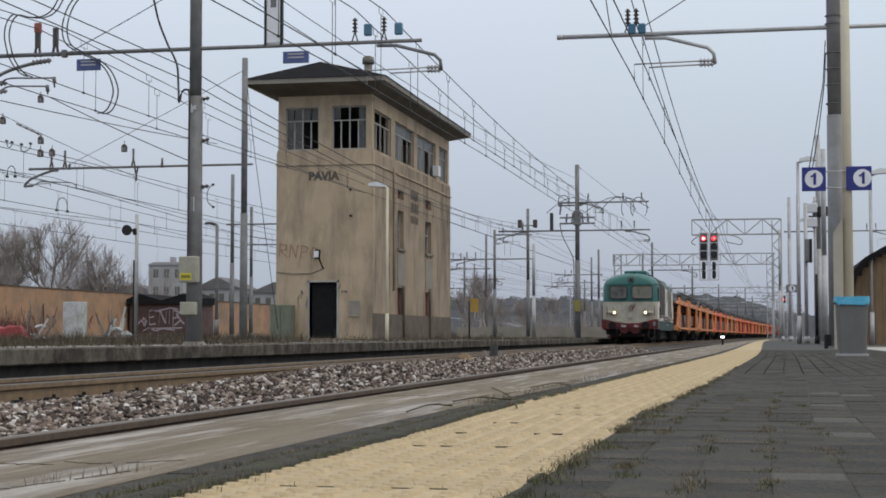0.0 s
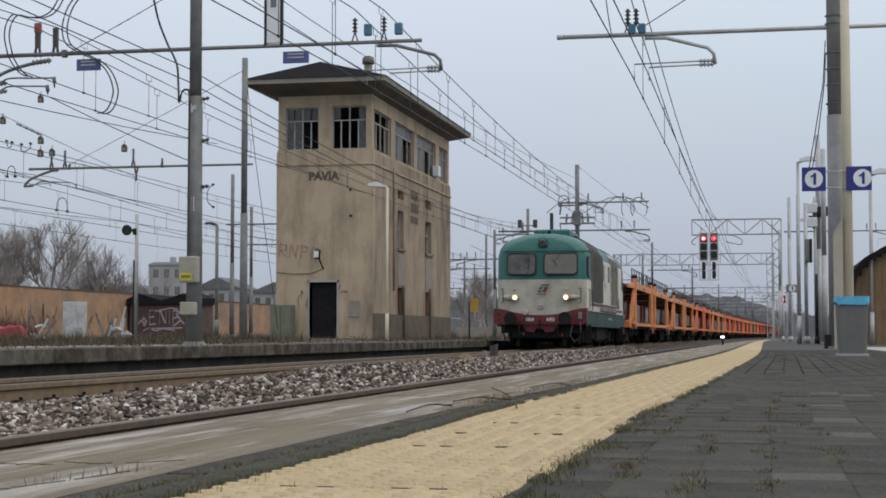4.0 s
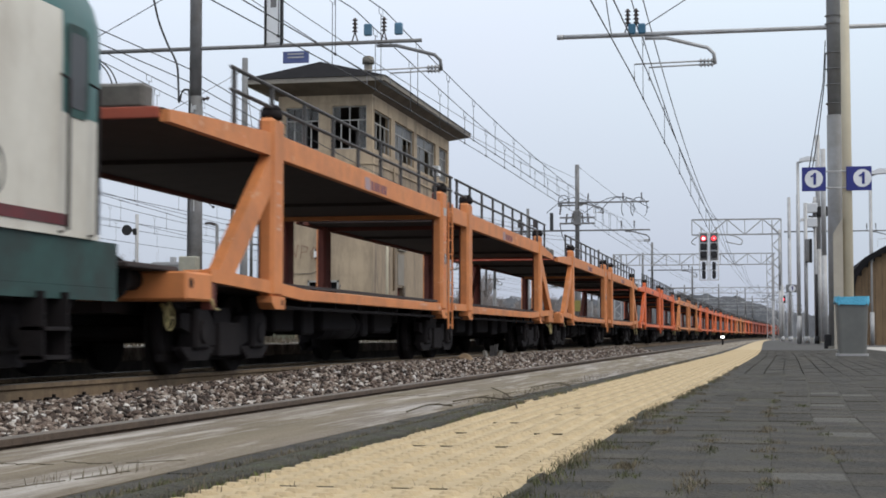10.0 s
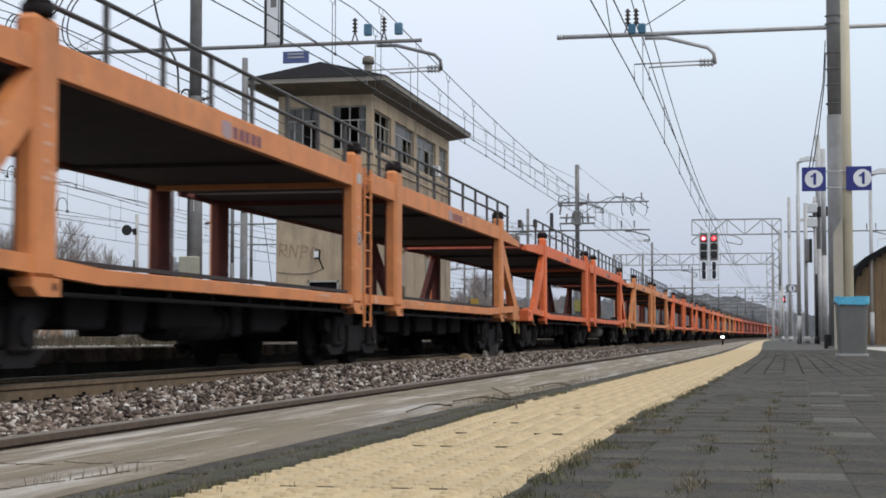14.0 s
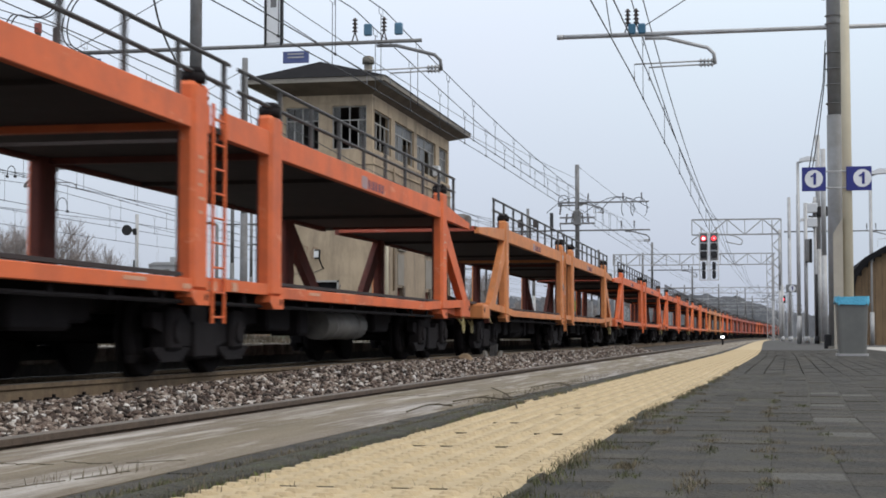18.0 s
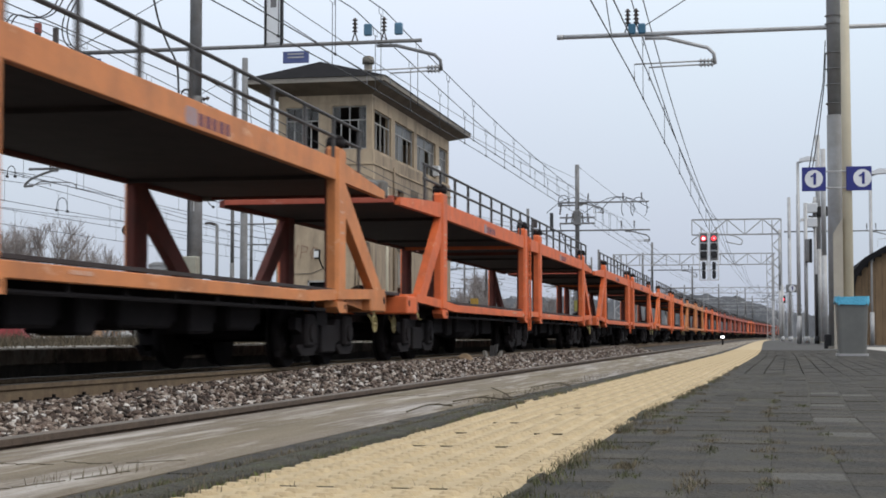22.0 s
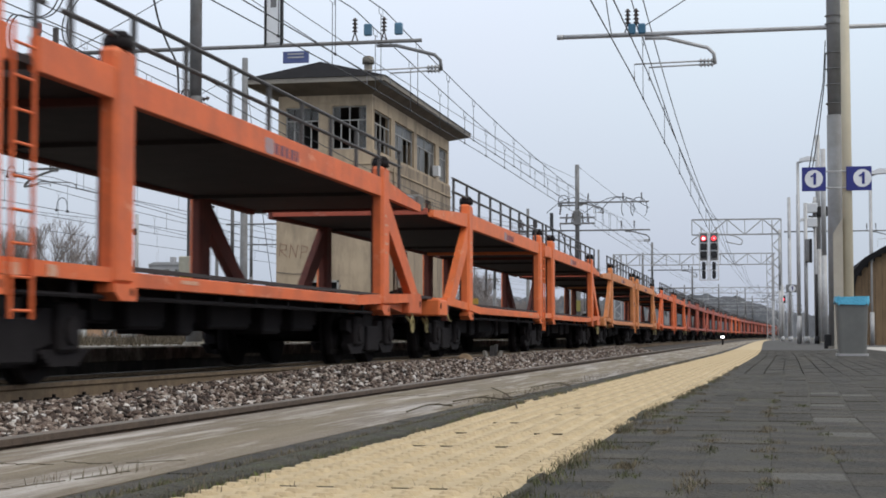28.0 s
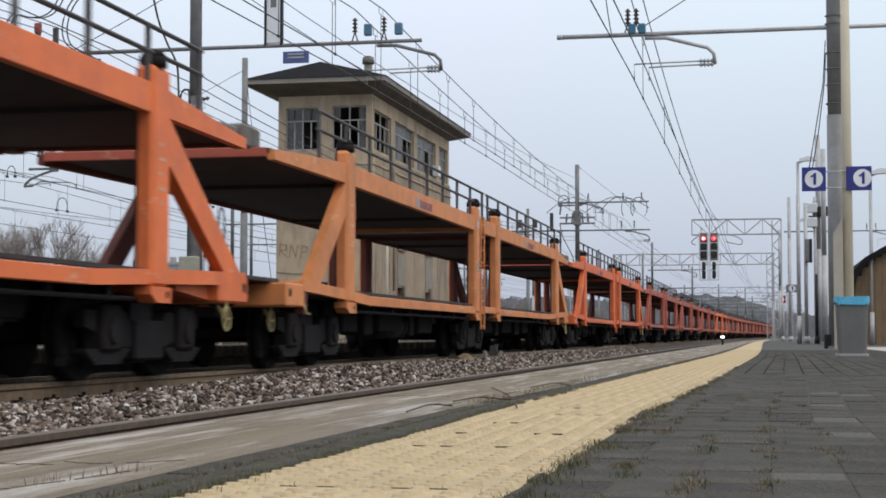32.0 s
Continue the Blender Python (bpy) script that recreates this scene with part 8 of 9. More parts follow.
# orange boundary wall with coping
ow = thing("boundary_wall", "orange plaster boundary wall with graffiti and a dark coping", "wall", (-39.6, 60, 0), kind="structure")
b = BM()
prism(b, [(-0.15, -0.3), (0.15, -0.3), (0.15, 2.85), (-0.15, 2.85)], 1, -6, 47)
part("wall_face", b, M_ORANGEWALL, ow)
b = BM()
prism(b, [(-0.15, -0.3), (0.15, -0.3), (0.15, 2.72), (-0.15, 2.72)], 1, 47.02, 84)
part("wall_face", b, M_ORANGEWALL, ow)
b = BM()
y = -6.0
while y < 84:
    box(b, -0.2, 0.2, y, y + 0.98, 2.85 if y < 46.5 else 2.72, 2.91 if y < 46.5 else 2.78)
    y += 1.0
part("wall_coping", b, M_SOFFIT, ow, "dark coping tiles")


def scribble(parent, m, seed, w, h, n, material, r=0.05):
    """Graffiti too far off to read: a few loose painted strokes."""
    rg = random.Random(seed)
    b = BM()
    for k in range(n):
        cx = -w / 2 + w * (k + 0.5) / n
        pts = [(cx + rg.uniform(-0.4, 0.4) * w / n, 0, rg.uniform(-0.5, 0.5) * h)]
        for _ in range(rg.choice((2, 3, 4))):
            pts.append((cx + rg.uniform(-0.45, 0.45) * w / n, 0, rg.uniform(-0.5, 0.5) * h))
        for p, q in zip(pts, pts[1:]):
            bar(b, p, q, 0.008, r)
    o = part("graffiti", b, material, parent, "loose painted strokes")
    o.matrix_basis = m
    return o


M_GRAF = mat("grey_spray_paint", (0.16, 0.15, 0.16), None, 4, 0.8)
M_GRAFW = mat("pale_spray_paint", (0.46, 0.40, 0.44), None, 4, 0.8)
M_GRAFR = mat("rust_spray_paint", (0.30, 0.17, 0.12), None, 4, 0.8)
scribble(ow, pose(0.16, 22, 1.3, 0, 0, 90), 1, 9, 1.5, 7, M_GRAF)
scribble(ow, pose(0.16, 34, 1.4, 0, 0, 90), 2, 6, 1.2, 6, M_GRAF)
scribble(ow, pose(0.16, 68, 1.2, 0, 0, 90), 4, 10, 1.2, 6, M_GRAF)
M_GRAFD = mat("dark_red_spray_paint", (0.13, 0.06, 0.05), (0.19, 0.10, 0.07), 4, 0.8)
scribble(ow, pose(0.165, 22.0, 1.25, 0, 0, 90), 31, 4.2, 1.7, 5, M_GRAFD, 0.10)
scribble(ow, pose(0.165, 28.5, 1.2, 0, 0, 90), 33, 3.0, 1.3, 3, M_GRAFD, 0.07)
for y_, z_, ln_ in ((20.3, 0.2, 1.9), (25.6, 0.2, 1.6), (31.0, 0.2, 1.2), (36.0, 1.2, 1.5)):
    b = BM()
    path_tube(b, [(0.2, y_, z_), (0.2, y_ + 0.4, z_ + ln_ * 0.6), (0.18, y_ + 0.3, z_ + ln_)], 0.035, 5)
    part("dead_vine", b, M_BARK, ow, "dead climber stem on the wall")
# low brown shed with graffiti
sh = thing("brown_shed", "low dark brown shed with a gabled roof and pale graffiti", "shed", (-39.4, 94.0, 0))
b = BM()
box(b, 0.2, 4.3, 0.0, 4.0, -0.2, 2.25)
part("wall", b, mat("dark_brown_plaster", (0.10, 0.065, 0.06), (0.07, 0.045, 0.042), 2, 0.9, dirt=(0.16, 0.12, 0.11), dscale=1.0), sh)
b = BM()
prism(b, [(0.05, 2.2), (4.45, 2.2), (4.45, 2.6), (3.8, 2.85), (2.36, 2.42), (0.85, 2.85), (0.05, 2.5)], 1, -0.2, 4.2)
part("roof", b, M_ROOF, sh)
def strokes(parent, m, lines, material, r):
    """Spray-painted strokes given as polylines."""
    b = BM()
    for ln in lines:
        for (u, v), (u2, v2) in zip(ln, ln[1:]):
            bar(b, (u, 0, v), (u2, 0, v2), 0.008, r)
    o = part("graffiti", b, material, parent, "loose painted strokes")
    o.matrix_basis = m
    return o


strokes(sh, pose(1.0, -0.02, 0.85), [[(0, 0.2), (0.15, 0.5), (0.3, 0.25), (0.1, 0.1)], [(0.55, 0.0), (0.5, 0.9)], [(0.5, 0.9), (0.95, 0.95)], [(0.52, 0.5), (0.85, 0.55)], [(0.55, 0.05), (0.95, 0.1)], [(1.15, 0.0), (1.2, 1.0), (1.6, 0.1), (1.65, 0.9)], [(1.85, 0.1), (1.85, 0.95)],
                                        [(2.1, -0.1), (2.1, 0.95), (2.5, 0.85), (2.45, 0.5), (2.1, 0.45)], [(2.6, 0.3), (2.85, 0.1)], [(0.3, -0.2), (2.7, -0.15)], [(-0.3, 0.0), (0.0, 0.35), (0.2, -0.05), (0.35, 0.3)], [(0.6, 0.95), (1.1, 0.9), (1.9, 1.1), (2.4, 1.0)], [(2.2, 0.0), (2.6, 0.35), (2.3, 0.7), (2.75, 0.95)], [(0.1, -0.35), (0.5, -0.15), (0.9, -0.35), (1.4, -0.2), (2.2, -0.3)]], M_GRAFW, 0.085)
# white cabinet and rubbish in front of the wall
wc = thing("white_cabinet", "weathered white metal cabinet before the wall", "cabinet", (-33.0, 72, -0.1))
b = BM()
box(b, -0.5, 0.5, 0, 0.6, 0.0, 1.95, bev=0.02)
part("body", b, M_OFFWHITE, wc)
b = BM()
box(b, -0.42, 0.42, -0.03, 0.0, 0.1, 1.85)
part("door", b, M_OFFWHITE, wc)
M_SCRAPW = mat("pale_scrap", (0.55, 0.55, 0.55), (0.35, 0.35, 0.35), 3, 0.7)
M_SCRAPR = mat("red_tarp", (0.30, 0.045, 0.05), (0.2, 0.03, 0.035), 3, 0.6)
rg = random.Random(14)
for nm, lb, cx, cy, n, m_, w in (("scrap_heap", "heap of pale scrap and rubbish before the wall", -30.75, 72, 14, M_SCRAPW, 0.6), ("scrap_heap", "heap of pale scrap and rubbish before the wall", -34.6, 71, 6, M_SCRAPW, 0.5)):
    h = thing(nm, lb, "rubbish", (cx, cy, -0.15))
    for k in range(n):
        b = BM()
        bmesh.ops.create_icosphere(b, subdivisions=1, radius=1)
        s = Vector((rg.uniform(0.12, 0.4), rg.uniform(0.1, 0.3), rg.uniform(0.06, 0.2)))
        o = Vector((rg.gauss(0, w * 0.5), rg.gauss(0, 0.3), 0.1 + abs(rg.gauss(0, 0.3))))
        for v in b.verts:
            v.co = Vector((v.co.x * s.x, v.co.y * s.y, v.co.z * s.z)) * rg.uniform(0.75, 1.2) + o
        part("piece", b, m_, h)
    for k in range(n // 2):
        b = BM()
        x = rg.uniform(-0.7, 0.7)
        bar(b, (x, rg.uniform(-0.2, 0.2), 0.05), (x + rg.uniform(-0.6, 0.6), 0.1, rg.uniform(0.9, 1.75)), 0.05, rg.uniform(0.05, 0.16))
        part("plank", b, m_ if k % 2 else M_STEELD, h)
# a crumpled tarpaulin over rubbish
tb = BM()
rows_ = []
for i in range(13):
    u = i / 12
    row = []
    for j in range(7):
        v = j / 6
        e = min(1.0, 5 * u, 5 * (1 - u), 5 * v, 5 * (1 - v))
        row.append(tb.verts.new((-1.1 + 2.2 * u, -0.5 + v, 0.02 + e * (0.75 + 0.28 * noise.noise(Vector((u * 5, v * 3, 1.7)))))))
    rows_.append(row)
for i in range(12):
    for j in range(6):
        tb.faces.new((rows_[i][j], rows_[i + 1][j], rows_[i + 1][j + 1], rows_[i][j + 1]))
tarp = thing("red_tarpaulin", "crumpled red tarpaulin over rubbish before the wall", "tarpaulin", (-35.6, 70.5, -0.1))
part("sheet", tb, M_SCRAPR, tarp)

# scrub along the far platform and the wall
def scrub(name, n, x0, x1, y0, y1, hmin, hmax, material, label, seed, z=-0.15):
    rg = np.random.default_rng(seed)
    co, fa = [], []
    for _ in range(n):
        x, y = rg.uniform(x0, x1), rg.uniform(y0, y1)
        h = hmin + (hmax - hmin) * rg.random() ** 1.8 * (0.55 + 0.6 * max(-0.6, noise.noise(Vector((x * 0.5, y * 0.35, seed)))))
        for _ in range(7):
            a, w = rg.uniform(0, 6.28), rg.uniform(0.004, 0.014)
            lx, ly = rg.normal(0, 0.35) * h, rg.normal(0, 0.35) * h
            dx, dy = math.cos(a) * w, math.sin(a) * w
            k = len(co)
            hh = h * rg.uniform(0.5, 1)
            bx, by = x + rg.normal(0, 0.12), y + rg.normal(0, 0.12)
            co += [(bx - dx, by - dy, z), (bx + dx, by + dy, z), (bx + lx * 0.5 + dx * 0.8, by + ly * 0.5 + dy * 0.8, z + hh * 0.6), (bx + lx * 0.5 - dx * 0.8, by + ly * 0.5 - dy * 0.8, z + hh * 0.6), (bx + lx, by + ly, z + hh)]
            fa += [(k, k + 1, k + 2, k + 3), (k + 3, k + 2, k + 4)]
    me = bpy.data.meshes.new(name)
    me.from_pydata(co, [], fa)
    me.materials.append(material)
    return tagged(new(name, me), label, "weeds", kind="stuff")


scrub("dry_scrub", 9000, -38, -13, 36, 80, 0.05, 0.95, M_DRYWEED, "dry brown weeds on the waste ground", 41)
scrub("red_brush", 260, -38.6, -35.7, 71.5, 74, 1.0, 2.3, mat("reddish_twig", (0.16, 0.065, 0.06), (0.1, 0.045, 0.04), 5, 0.9), "reddish bare bush before the wall", 47)
scrub("green_scrub", 420, -36, -31, 56, 68, 0.15, 0.55, M_GRASS, "dull green weeds on the waste ground", 42)
scrub("evergreen_bush", 120, -47.5, -45.7, 111, 113, 3.2, 6.0, mat("dark_evergreen", (0.035, 0.045, 0.03), (0.02, 0.026, 0.018), 5, 0.9), "dark evergreen bush behind the wall", 53)
scrub("wall_scrub", 900, -39.2, -36, 62, 130, 0.3, 1.3, M_BARK, "thin bare shrubs before the wall", 43)
scrub("platform_weeds", 900, -12.6, -10.4, 18, 120, 0.02, 0.3, M_DRYWEED, "dry weeds on the far platform", 44, 0.015)
scrub("tower_weeds", 400, -20, -12.8, 55, 58, 0.05, 0.25, M_DRYWEED, "dry weeds at the foot of the tower", 45, -0.02)
scrub("far_thicket", 700, -34, -13, 150, 270, 2.5, 6.5, M_BARK, "thin bare thicket beside the tracks", 48)
scrub("low_far_scrub", 1000, -30, -12, 84, 117, 0.15, 0.9, M_DRYWEED, "low dry scrub beside the tracks", 50)
scrub("far_scrub", 2200, -30, -12, 119, 230, 0.4, 2.2, M_DRYWEED, "dry scrub beside the tracks", 46)
b = BM()
prism(b, [(-18.9, -0.2), (-12.7, -0.2), (-12.7, 0.03), (-18.9, 0.05)], 1, 50, 78)
tagged(part("tower_ground", b, M_CONC), "worn concrete ground round the tower", "ground", kind="structure")

# far buildings
# Roof colour greyed in place of haze.
M_FARROOF = mat("grey_far_roof_tiles", (0.16, 0.155, 0.16), (0.12, 0.12, 0.125), 1, 0.9)
ap = thing("apartment_building", "pale grey apartment block in the distance", "building", (-101, 250, 0))
b = BM()
box(b, 0.0, 6.1, 0, 5, 0, 12.0)
prism(b, [(-0.2, 12.0), (6.3, 12.0), (5.2, 12.5), (0.9, 12.5)], 1, -0.2, 5.2)
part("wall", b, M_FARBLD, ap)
for i in range(3):
    for j in range(4):
        b = BM()
        box(b, 0.9 + 1.9 * i, 1.75 + 1.9 * i, -0.06, 0.02, 1.2 + 2.9 * j, 2.6 + 2.9 * j)
        wd = part("window", b, M_WINDARK, ap)
        b = BM()
        box(b, 1.29 + 1.9 * i, 1.36 + 1.9 * i, -0.09, -0.062, 1.2 + 2.9 * j, 2.6 + 2.9 * j)
        part("mullion", b, M_FARBLD, wd)
b = BM()
box(b, 2.6, 3.4, 3, 4, 12.6, 13.5)
part("chimney", b, M_FARBLD, ap)
for x, y, w, h in ((-118, 270, 12, 9.5), (-95.0, 256, 8.0, 10.2), (-86.4, 260, 8.5, 9.4), (-77.5, 266, 8, 8.6), (-80, 300, 14, 9.0)):
    hb = thing("far_house", "pale house in the distance", "building", (x, y, 0), "far houses")
    b = BM()
    box(b, 0, w, 0, 10, 0, h * 0.8)
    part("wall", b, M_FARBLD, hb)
    for i in range(4):
        for j in range(2):
            b = BM()
            box(b, w * (0.1 + 0.22 * i), w * (0.1 + 0.22 * i) + 0.9, -0.05, 0.02, h * 0.8 - 2.2 - 3.0 * j, h * 0.8 - 0.8 - 3.0 * j)
            part("window", b, M_WINDARK, hb)
    b = BM()
    prism(b, [(-0.3, h * 0.8), (w + 0.3, h * 0.8), (w / 2, h)], 1, -0.3, 10.3)
    part("roof", b, M_FARROOF, hb)
# low pale wall and yellow board beyond the tower
lw = thing("low_wall", "low pale concrete wall beside the tracks", "wall", (-20.5, 118, 0), kind="structure")
b = BM()
box(b, -2.4, 9.5, 0, 0.2, -0.2, 0.85)
part("wall_face", b, M_FASCIA, lw)
yb = thing("yellow_board", "yellow board on a dark post", "sign", (-17.05, 92, -0.1))
b = BM()
tube(b, (0, 0, 0), (0, 0, 2.35), 0.05, n=8)
part("shaft", b, M_BLACK, yb)
b = BM()
box(b, 0.08, 0.55, -0.05, 0.0, 1.7, 2.5)
part("board", b, mat("dull_yellow_paint", (0.42, 0.26, 0.05), None, 5, 0.7), yb)
# kiosk-like shed with a rounded roof on the near platform
ks = thing("platform_shed", "brown timber shed with a dark rounded roof on the platform", "shed", (2.43, 45, -0.06))
b = BM()
n = 10
arc = [(2.2 - 2.2 * math.cos(math.pi * k / n), 1.5 + 1.35 * math.sin(math.pi * k / n)) for k in range(n + 1)]
prism(b, [(u * 1.06 - 0.13, v + 0.12) for u, v in arc] + [(u, v) for u, v in arc[::-1]], 1, -0.25, 14)
part("roof", b, M_ROOF, ks, "dark rounded roof")
b = BM()
prism(b, [(0.03, 0), (4.37, 0)] + [(u, v) for u, v in arc[::-1]], 1, 0.0, 13.8)
part("wall", b, M_DARK, ks)
M_BROWNBOARD = mat("brown_timber", (0.20, 0.135, 0.075), (0.125, 0.085, 0.05), 4, 0.8, dirt=(0.10, 0.065, 0.035), dscale=1.5, stretch=(4, 4, 0.4), vary=0.2)
for k in range(24):
    u = 0.05 + 0.18 * k
    zt = 1.5 + 1.35 * math.sin(math.acos(max(-1, min(1, 1 - (u + 0.08) / 2.2)))) - 0.05
    b = BM()
    box(b, u, u + 0.17, -0.04, 0.0, 0.0, max(1.4, zt))
    part("board", b, M_BROWNBOARD, ks)
# woods on the horizon, the haze painted into their grey
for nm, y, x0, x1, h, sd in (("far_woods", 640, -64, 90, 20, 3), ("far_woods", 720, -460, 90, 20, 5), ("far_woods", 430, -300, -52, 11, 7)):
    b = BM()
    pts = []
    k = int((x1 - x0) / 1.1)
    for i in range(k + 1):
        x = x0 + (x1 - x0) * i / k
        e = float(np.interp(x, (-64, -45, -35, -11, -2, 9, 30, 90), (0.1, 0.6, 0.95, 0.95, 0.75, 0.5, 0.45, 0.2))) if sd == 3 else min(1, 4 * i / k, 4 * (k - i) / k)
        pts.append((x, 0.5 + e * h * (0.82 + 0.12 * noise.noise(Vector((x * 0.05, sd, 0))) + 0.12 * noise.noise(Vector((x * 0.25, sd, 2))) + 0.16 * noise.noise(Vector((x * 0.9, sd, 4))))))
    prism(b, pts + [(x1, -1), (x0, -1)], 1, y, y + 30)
    tagged(part(nm, b, M_FARHILL), "winter woods on the horizon, greyed for haze", "woods", kind="backdrop")


# ---- small things on the tower ----
M_FADED = mat("faded_dark_letters", (0.075, 0.062, 0.05), (0.14, 0.115, 0.085), 9, 0.9)
lettering("PAVIA", 0.44, M_FADED, tw, pose(-0.02, -0.006, 6.27, 90, 0, 0), "station_name")
strokes(tw, pose(-1.78, -0.012, 3.22, 0, 4, 0), [[(0, 0), (0.02, 0.5)], [(0.02, 0.5), (0.28, 0.45), (0.26, 0.28), (0.03, 0.25), (0.32, 0.0)], [(0.42, 0), (0.44, 0.5), (0.68, 0.02), (0.72, 0.5)], [(0.86, -0.02), (0.88, 0.48), (1.12, 0.42), (1.08, 0.24), (0.88, 0.22)],
                                                [(1.5, 0.4), (1.36, 0.44), (1.24, 0.25), (1.28, 0.05), (1.45, -0.02), (1.58, 0.12), (1.5, 0.26), (1.3, 0.18)]], M_GRAFR, 0.024)
scribble(tw, pose(-0.85, -0.012, 1.55), 22, 0.5, 0.8, 3, M_GRAF, 0.04)
scribble(tw, pose(0.75, -0.012, 1.95), 23, 0.4, 0.4, 3, M_GRAF, 0.04)
b = BM()
path_tube(b, [(-0.02, 0.0, 2.75), (-0.02, -0.22, 2.85), (-0.12, -0.35, 3.2)], 0.03, 6)
wl_ = part("wall_lamp_arm", b, M_UNDER, tw)
b = BM()
prism(b, [(-0.40, 3.15), (-0.30, 3.10), (-0.24, 3.42), (-0.34, 3.46)], 0, -0.27, -0.06)
lt_ = part("lantern", b, M_BLACK, wl_, "black flood lamp over the door")
b = BM()
prism(b, [(-0.405, 3.145), (-0.31, 3.10), (-0.26, 3.40), (-0.345, 3.465)], 0, -0.285, -0.271)
prism(b, [(-0.27, -0.43), (-0.10, -0.43), (-0.10, -0.365), (-0.27, -0.365)], 2, 3.16, 3.40)
part("lens", b, M_WHITE, lt_, "pale glass front")
b = BM()
path_tube(b, [(-1.87, -0.015, 2.62), (-1.2, -0.02, 2.55), (-0.5, -0.02, 2.56), (-0.02, -0.02, 2.75)], 0.012, 5)
part("cable", b, M_CABLE, tw)
for x, z in ((1.05, 5.75), (1.06, 4.75)):
    b = BM()
    tube(b, (x, 0.02, z), (x, -0.09, z), 0.05, n=8)
    part("wall_hook", b, M_UNDER, tw)
ac = BM()
box(ac, TX1 - 0.08, TX1 + 0.2, 11.35, 11.85, 7.36, 7.84, bev=0.02)
part("cooling_unit", ac, M_WHITE, tw, "white window cooling unit")
for z0, z1, ws in ((5.92, 6.30, (0.30, 0.22, 0.34, 0.2)), (5.38, 5.78, (0.22, 0.34, 0.26, 0.3)), (4.92, 5.22, (0.34, 0.24, 0.2, 0.3))):
    y = 6.55
    for wd in ws:
        b = BM()
        box(b, TX1, TX1 + 0.012, y, y + wd, z0, z1)
        part("wall_bar", b, M_FADED, tw, "faded dark painted bar")
        y += wd + 0.1
for y in (5.0, 10.2):
    b = BM()
    tube(b, (TX1 + 0.06, y, 0.0), (TX1 + 0.06, y, 2.2), 0.06, n=8)
    part("down_pipe", b, M_SOFFIT, tw, "dark brown down pipe")
b = BM()
tube(b, (TX1 + 0.05, 3.3, 2.0), (TX1 + 0.05, 3.3, 6.9), 0.045, n=8)
part("down_pipe", b, M_STUCCOS, tw)
b = BM()
box(b, TX1, TX1 + 0.03, -0.03, TY1, 0.0, 1.05)
part("plinth", b, M_STUCCO2, tw, "grimy plinth")
b = BM()
box(b, 1.0, 1.42, -0.035, -0.005, 0.92, 1.52)
part("wall_plate", b, M_FASCIA, tw)
b = BM()
box(b, -0.5, 0.46, 0.16, 0.2, 0.1, 2.2)
part("door_leaf", b, mat("dark_slate_door", (0.016, 0.016, 0.018), (0.009, 0.009, 0.010), 3, 0.8, spec=0.15), tw, "dark slate-grey door")
gc = thing("green_cabinet", "weathered green electrical cabinet beside the tower", "cabinet", (-17.85, 57.3, 0.02))
b = BM()
box(b, -0.42, 0.42, 0, 0.5, 0, 1.35, bev=0.02)
part("body", b, mat("weathered_green_paint", (0.15, 0.17, 0.125), (0.11, 0.12, 0.09), 4, 0.8), gc)
for x in (-0.4, 0.01):
    b = BM()
    box(b, x, x + 0.38, -0.02, 0.0, 0.08, 1.28)
    part("door", b, mat("weathered_green_door", (0.16, 0.18, 0.135), (0.11, 0.12, 0.09), 5, 0.8), gc)


# ---- a pigeon that crosses the sky ----
M_BIRD = mat("grey_plumage", (0.10, 0.105, 0.12), (0.06, 0.062, 0.07), 9, 0.8)
bird = thing("pigeon", "grey pigeon in flight above the tracks", "bird", (12, 80, 22))
b = BM()
bmesh.ops.create_icosphere(b, subdivisions=2, radius=1.0)
for v in b.verts:
    v.co = Vector((v.co.x * 0.165, v.co.y * 0.06, v.co.z * 0.062 * (1.0 - 0.25 * v.co.x)))
part("body", b, M_BIRD, bird)
b = BM()
bmesh.ops.create_icosphere(b, subdivisions=2, radius=0.042)
tube(b, (-0.035, 0, -0.004), (-0.075, 0, -0.012), 0.011, 0.003, n=6)
for v in b.verts:
    v.co += Vector((-0.165, 0, 0.03))
part("head", b, M_BIRD, bird)
b = BM()
prism(b, [(0.12, -0.03), (0.12, 0.03), (0.28, 0.06), (0.29, 0.0), (0.28, -0.06)], 2, -0.008, 0.006)
part("tail", b, M_BIRD, bird)
wings = []
for sd in (-1, 1):
    b = BM()
    prism(b, [(-0.10, 0.0), (-0.11, sd * 0.14), (-0.06, sd * 0.26), (0.05, sd * 0.37), (0.05, sd * 0.26), (0.08, sd * 0.13), (0.09, 0.0)], 2, -0.006, 0.006)
    wg = part("wing", b, M_BIRD, bird)
    wg.matrix_parent_inverse = pose(0, sd * 0.045, 0.03)
    wings.append((wg, sd))


# ---- what moves ----
TRAVEL = [(0, -66.06), (2, -49.53), (4, -33.02), (6, -16.51), (8, 0.0), (10, 16.51), (12, 33.08), (14, 49.73), (16, 66.43), (18, 83.15), (20, 100.04), (22, 117.21), (24, 134.6), (26, 152.09), (28, 169.8), (30, 187.8), (32, 205.79)]


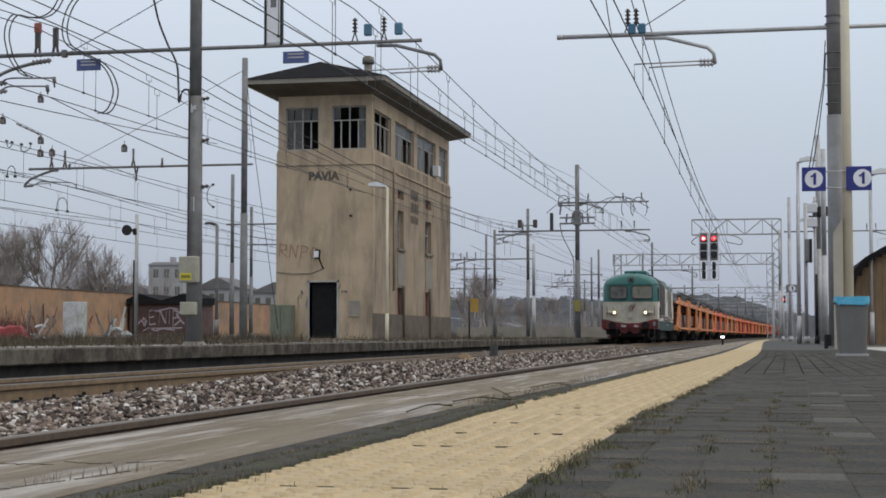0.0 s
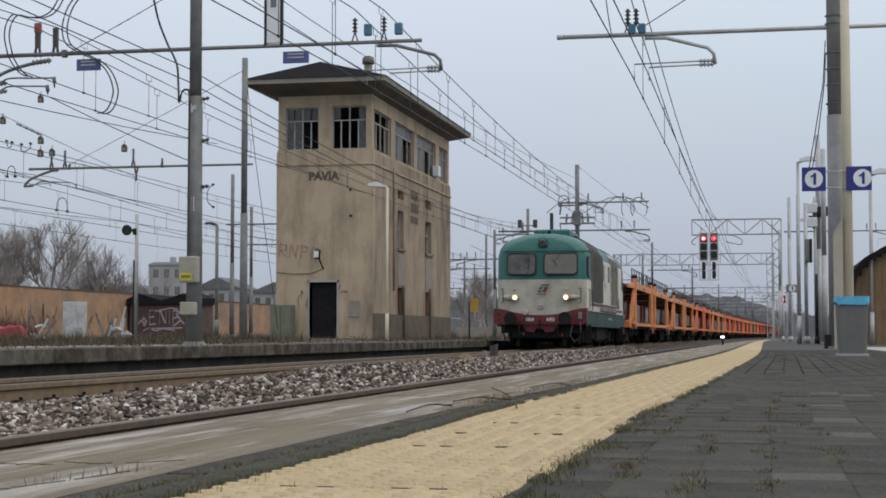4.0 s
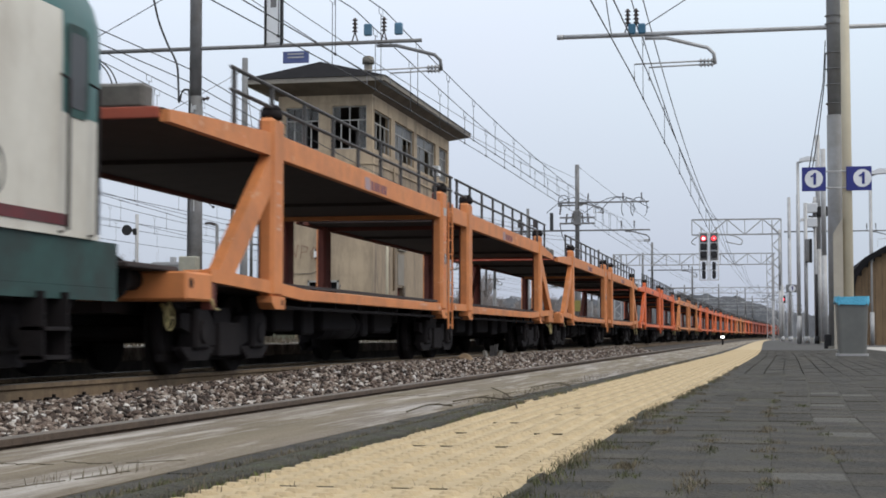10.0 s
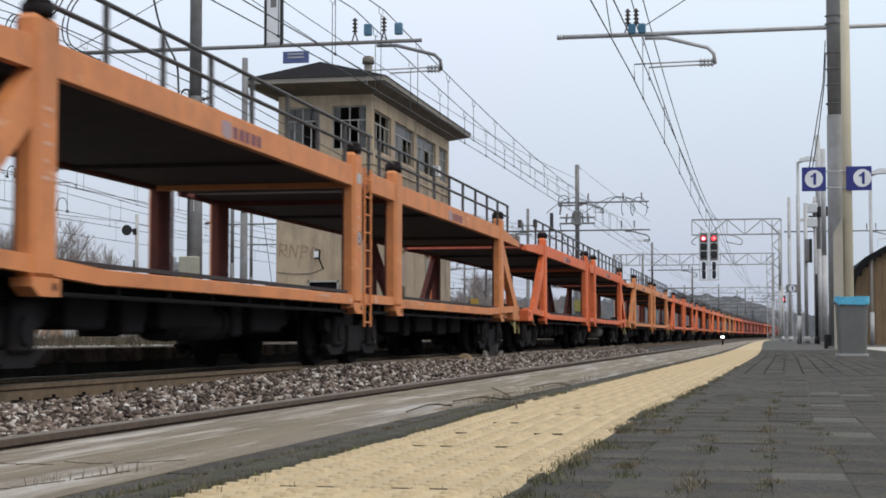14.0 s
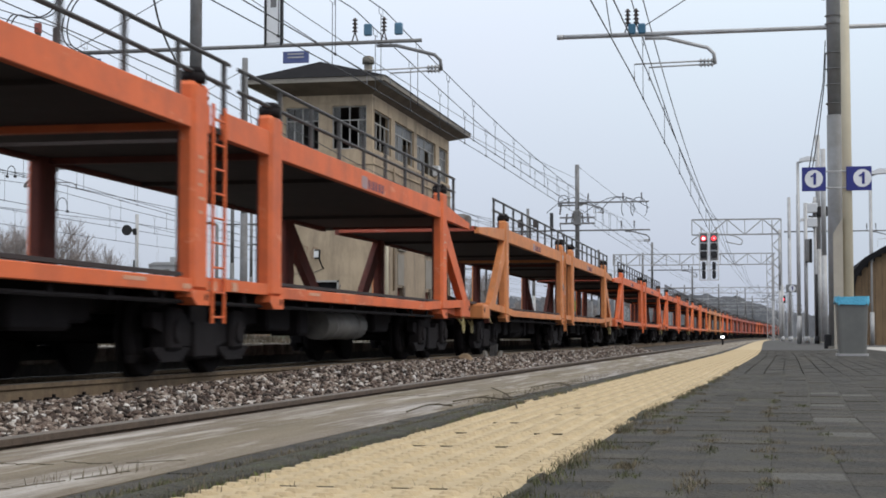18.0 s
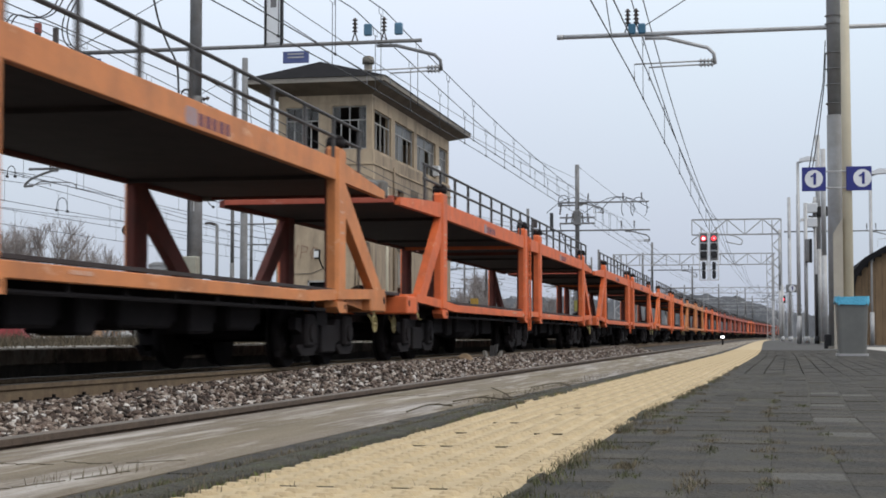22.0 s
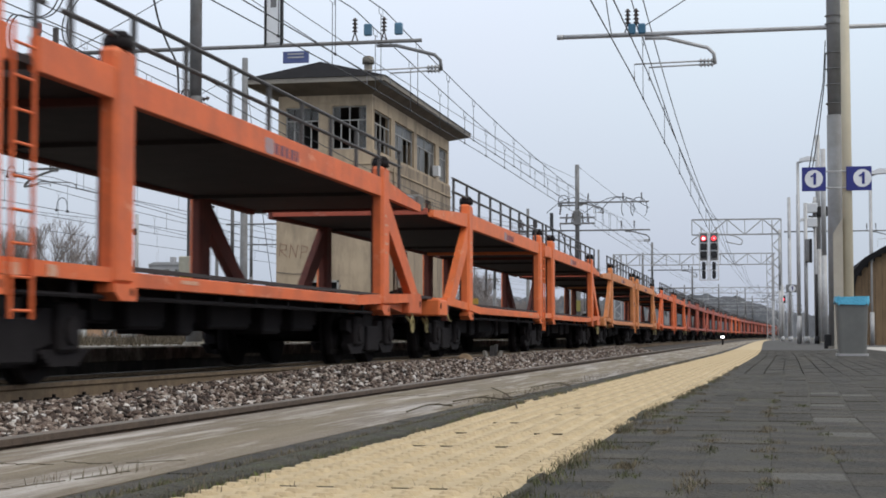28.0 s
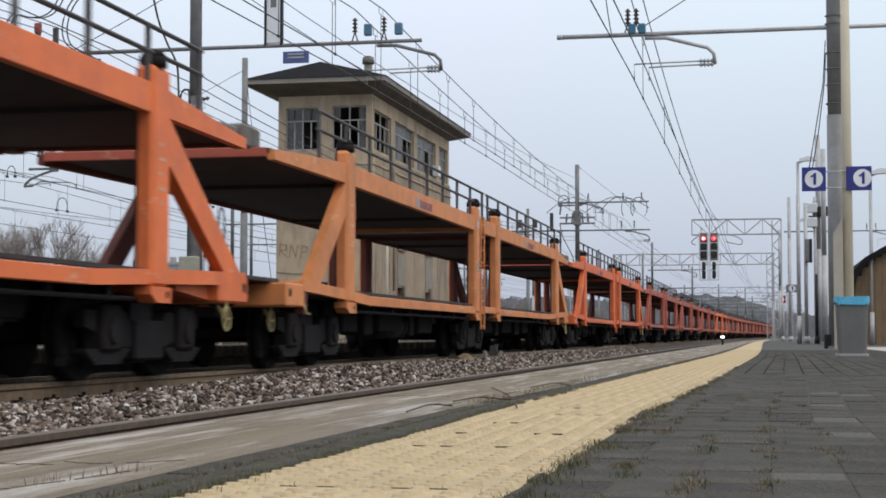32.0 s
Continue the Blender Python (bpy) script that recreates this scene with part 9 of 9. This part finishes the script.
def on_line(x, y, ln):
    """The pose of a vehicle whose front stands at y, its two ends on the curve of the track."""
    a, c = bend(y), bend(y + ln)
    return pose(x + a, y, 0, 0, 0, -math.degrees(math.atan((c - a) / ln)))


def motions():
    for ob, x, y, ln in [(loco, TRAIN_X, 15.75, LL)] + [(c, CAR_X, 29.7 + 27.49 * i, 27.49) for i, c in enumerate(cars)]:
        walk(ob, [(t, on_line(x, y - s, ln)) for t, s in TRAVEL])

    # the pigeon comes in from the right, glides down to the left and passes behind the tower
    flight = [(0.0, 16.0, 80, 16.0), (17.0, 8.0, 80, 16.6), (18.4, 0.62, 80, 16.96), (19.0, -2.5, 80, 16.87), (19.4, -4.93, 80, 16.48), (19.8, -7.65, 80, 16.41), (20.2, -10.55, 80, 16.53),
              (20.6, -13.37, 80, 16.14), (20.8, -14.8, 80, 15.46), (21.0, -15.99, 80, 14.76), (21.8, -19.5, 80, 11.5), (23.0, -21.0, 80, 10.0), (32.0, -21.2, 80, 10.0)]
    walk(bird, [(t, pose(x, y, z, 0, 0, 0)) for t, x, y, z in flight])
    for wg, sd in wings:
        rows = [(0.0, pose(0, 0, 0))]
        for k in range(36):
            rows.append((17.6 + 0.1 * k, pose(0, 0, 0, sd * (12 + 38 * math.sin(k * 2.1)))))
        walk(wg, rows + [(32.0, pose(0, 0, 0))])

    # wheels roll with the distance travelled; like wheels share one set of keys
    for size in (0.50, 0.42):
        rows = []
        for k in range(481):
            t = k / 15
            i = min(int(t // 2), 15)
            (ta, sa), (tb, sb) = TRAVEL[i], TRAVEL[i + 1]
            turn = (sa + (sb - sa) * (t - ta) / (tb - ta)) / size
            rows.append((t, Matrix.Rotation(turn, 4, "X")))
        first = None
        for o in [o for o in scene.objects if o.name.startswith("wheelset") and abs(o["radius"] - size) < 0.01]:
            if first is None:
                first = o
                walk(o, rows)
            else:
                o.rotation_mode = "QUATERNION"
                o.animation_data_create()
                o.animation_data.action = first.animation_data.action
                o.animation_data.action_slot = first.animation_data.action_slot


motions()
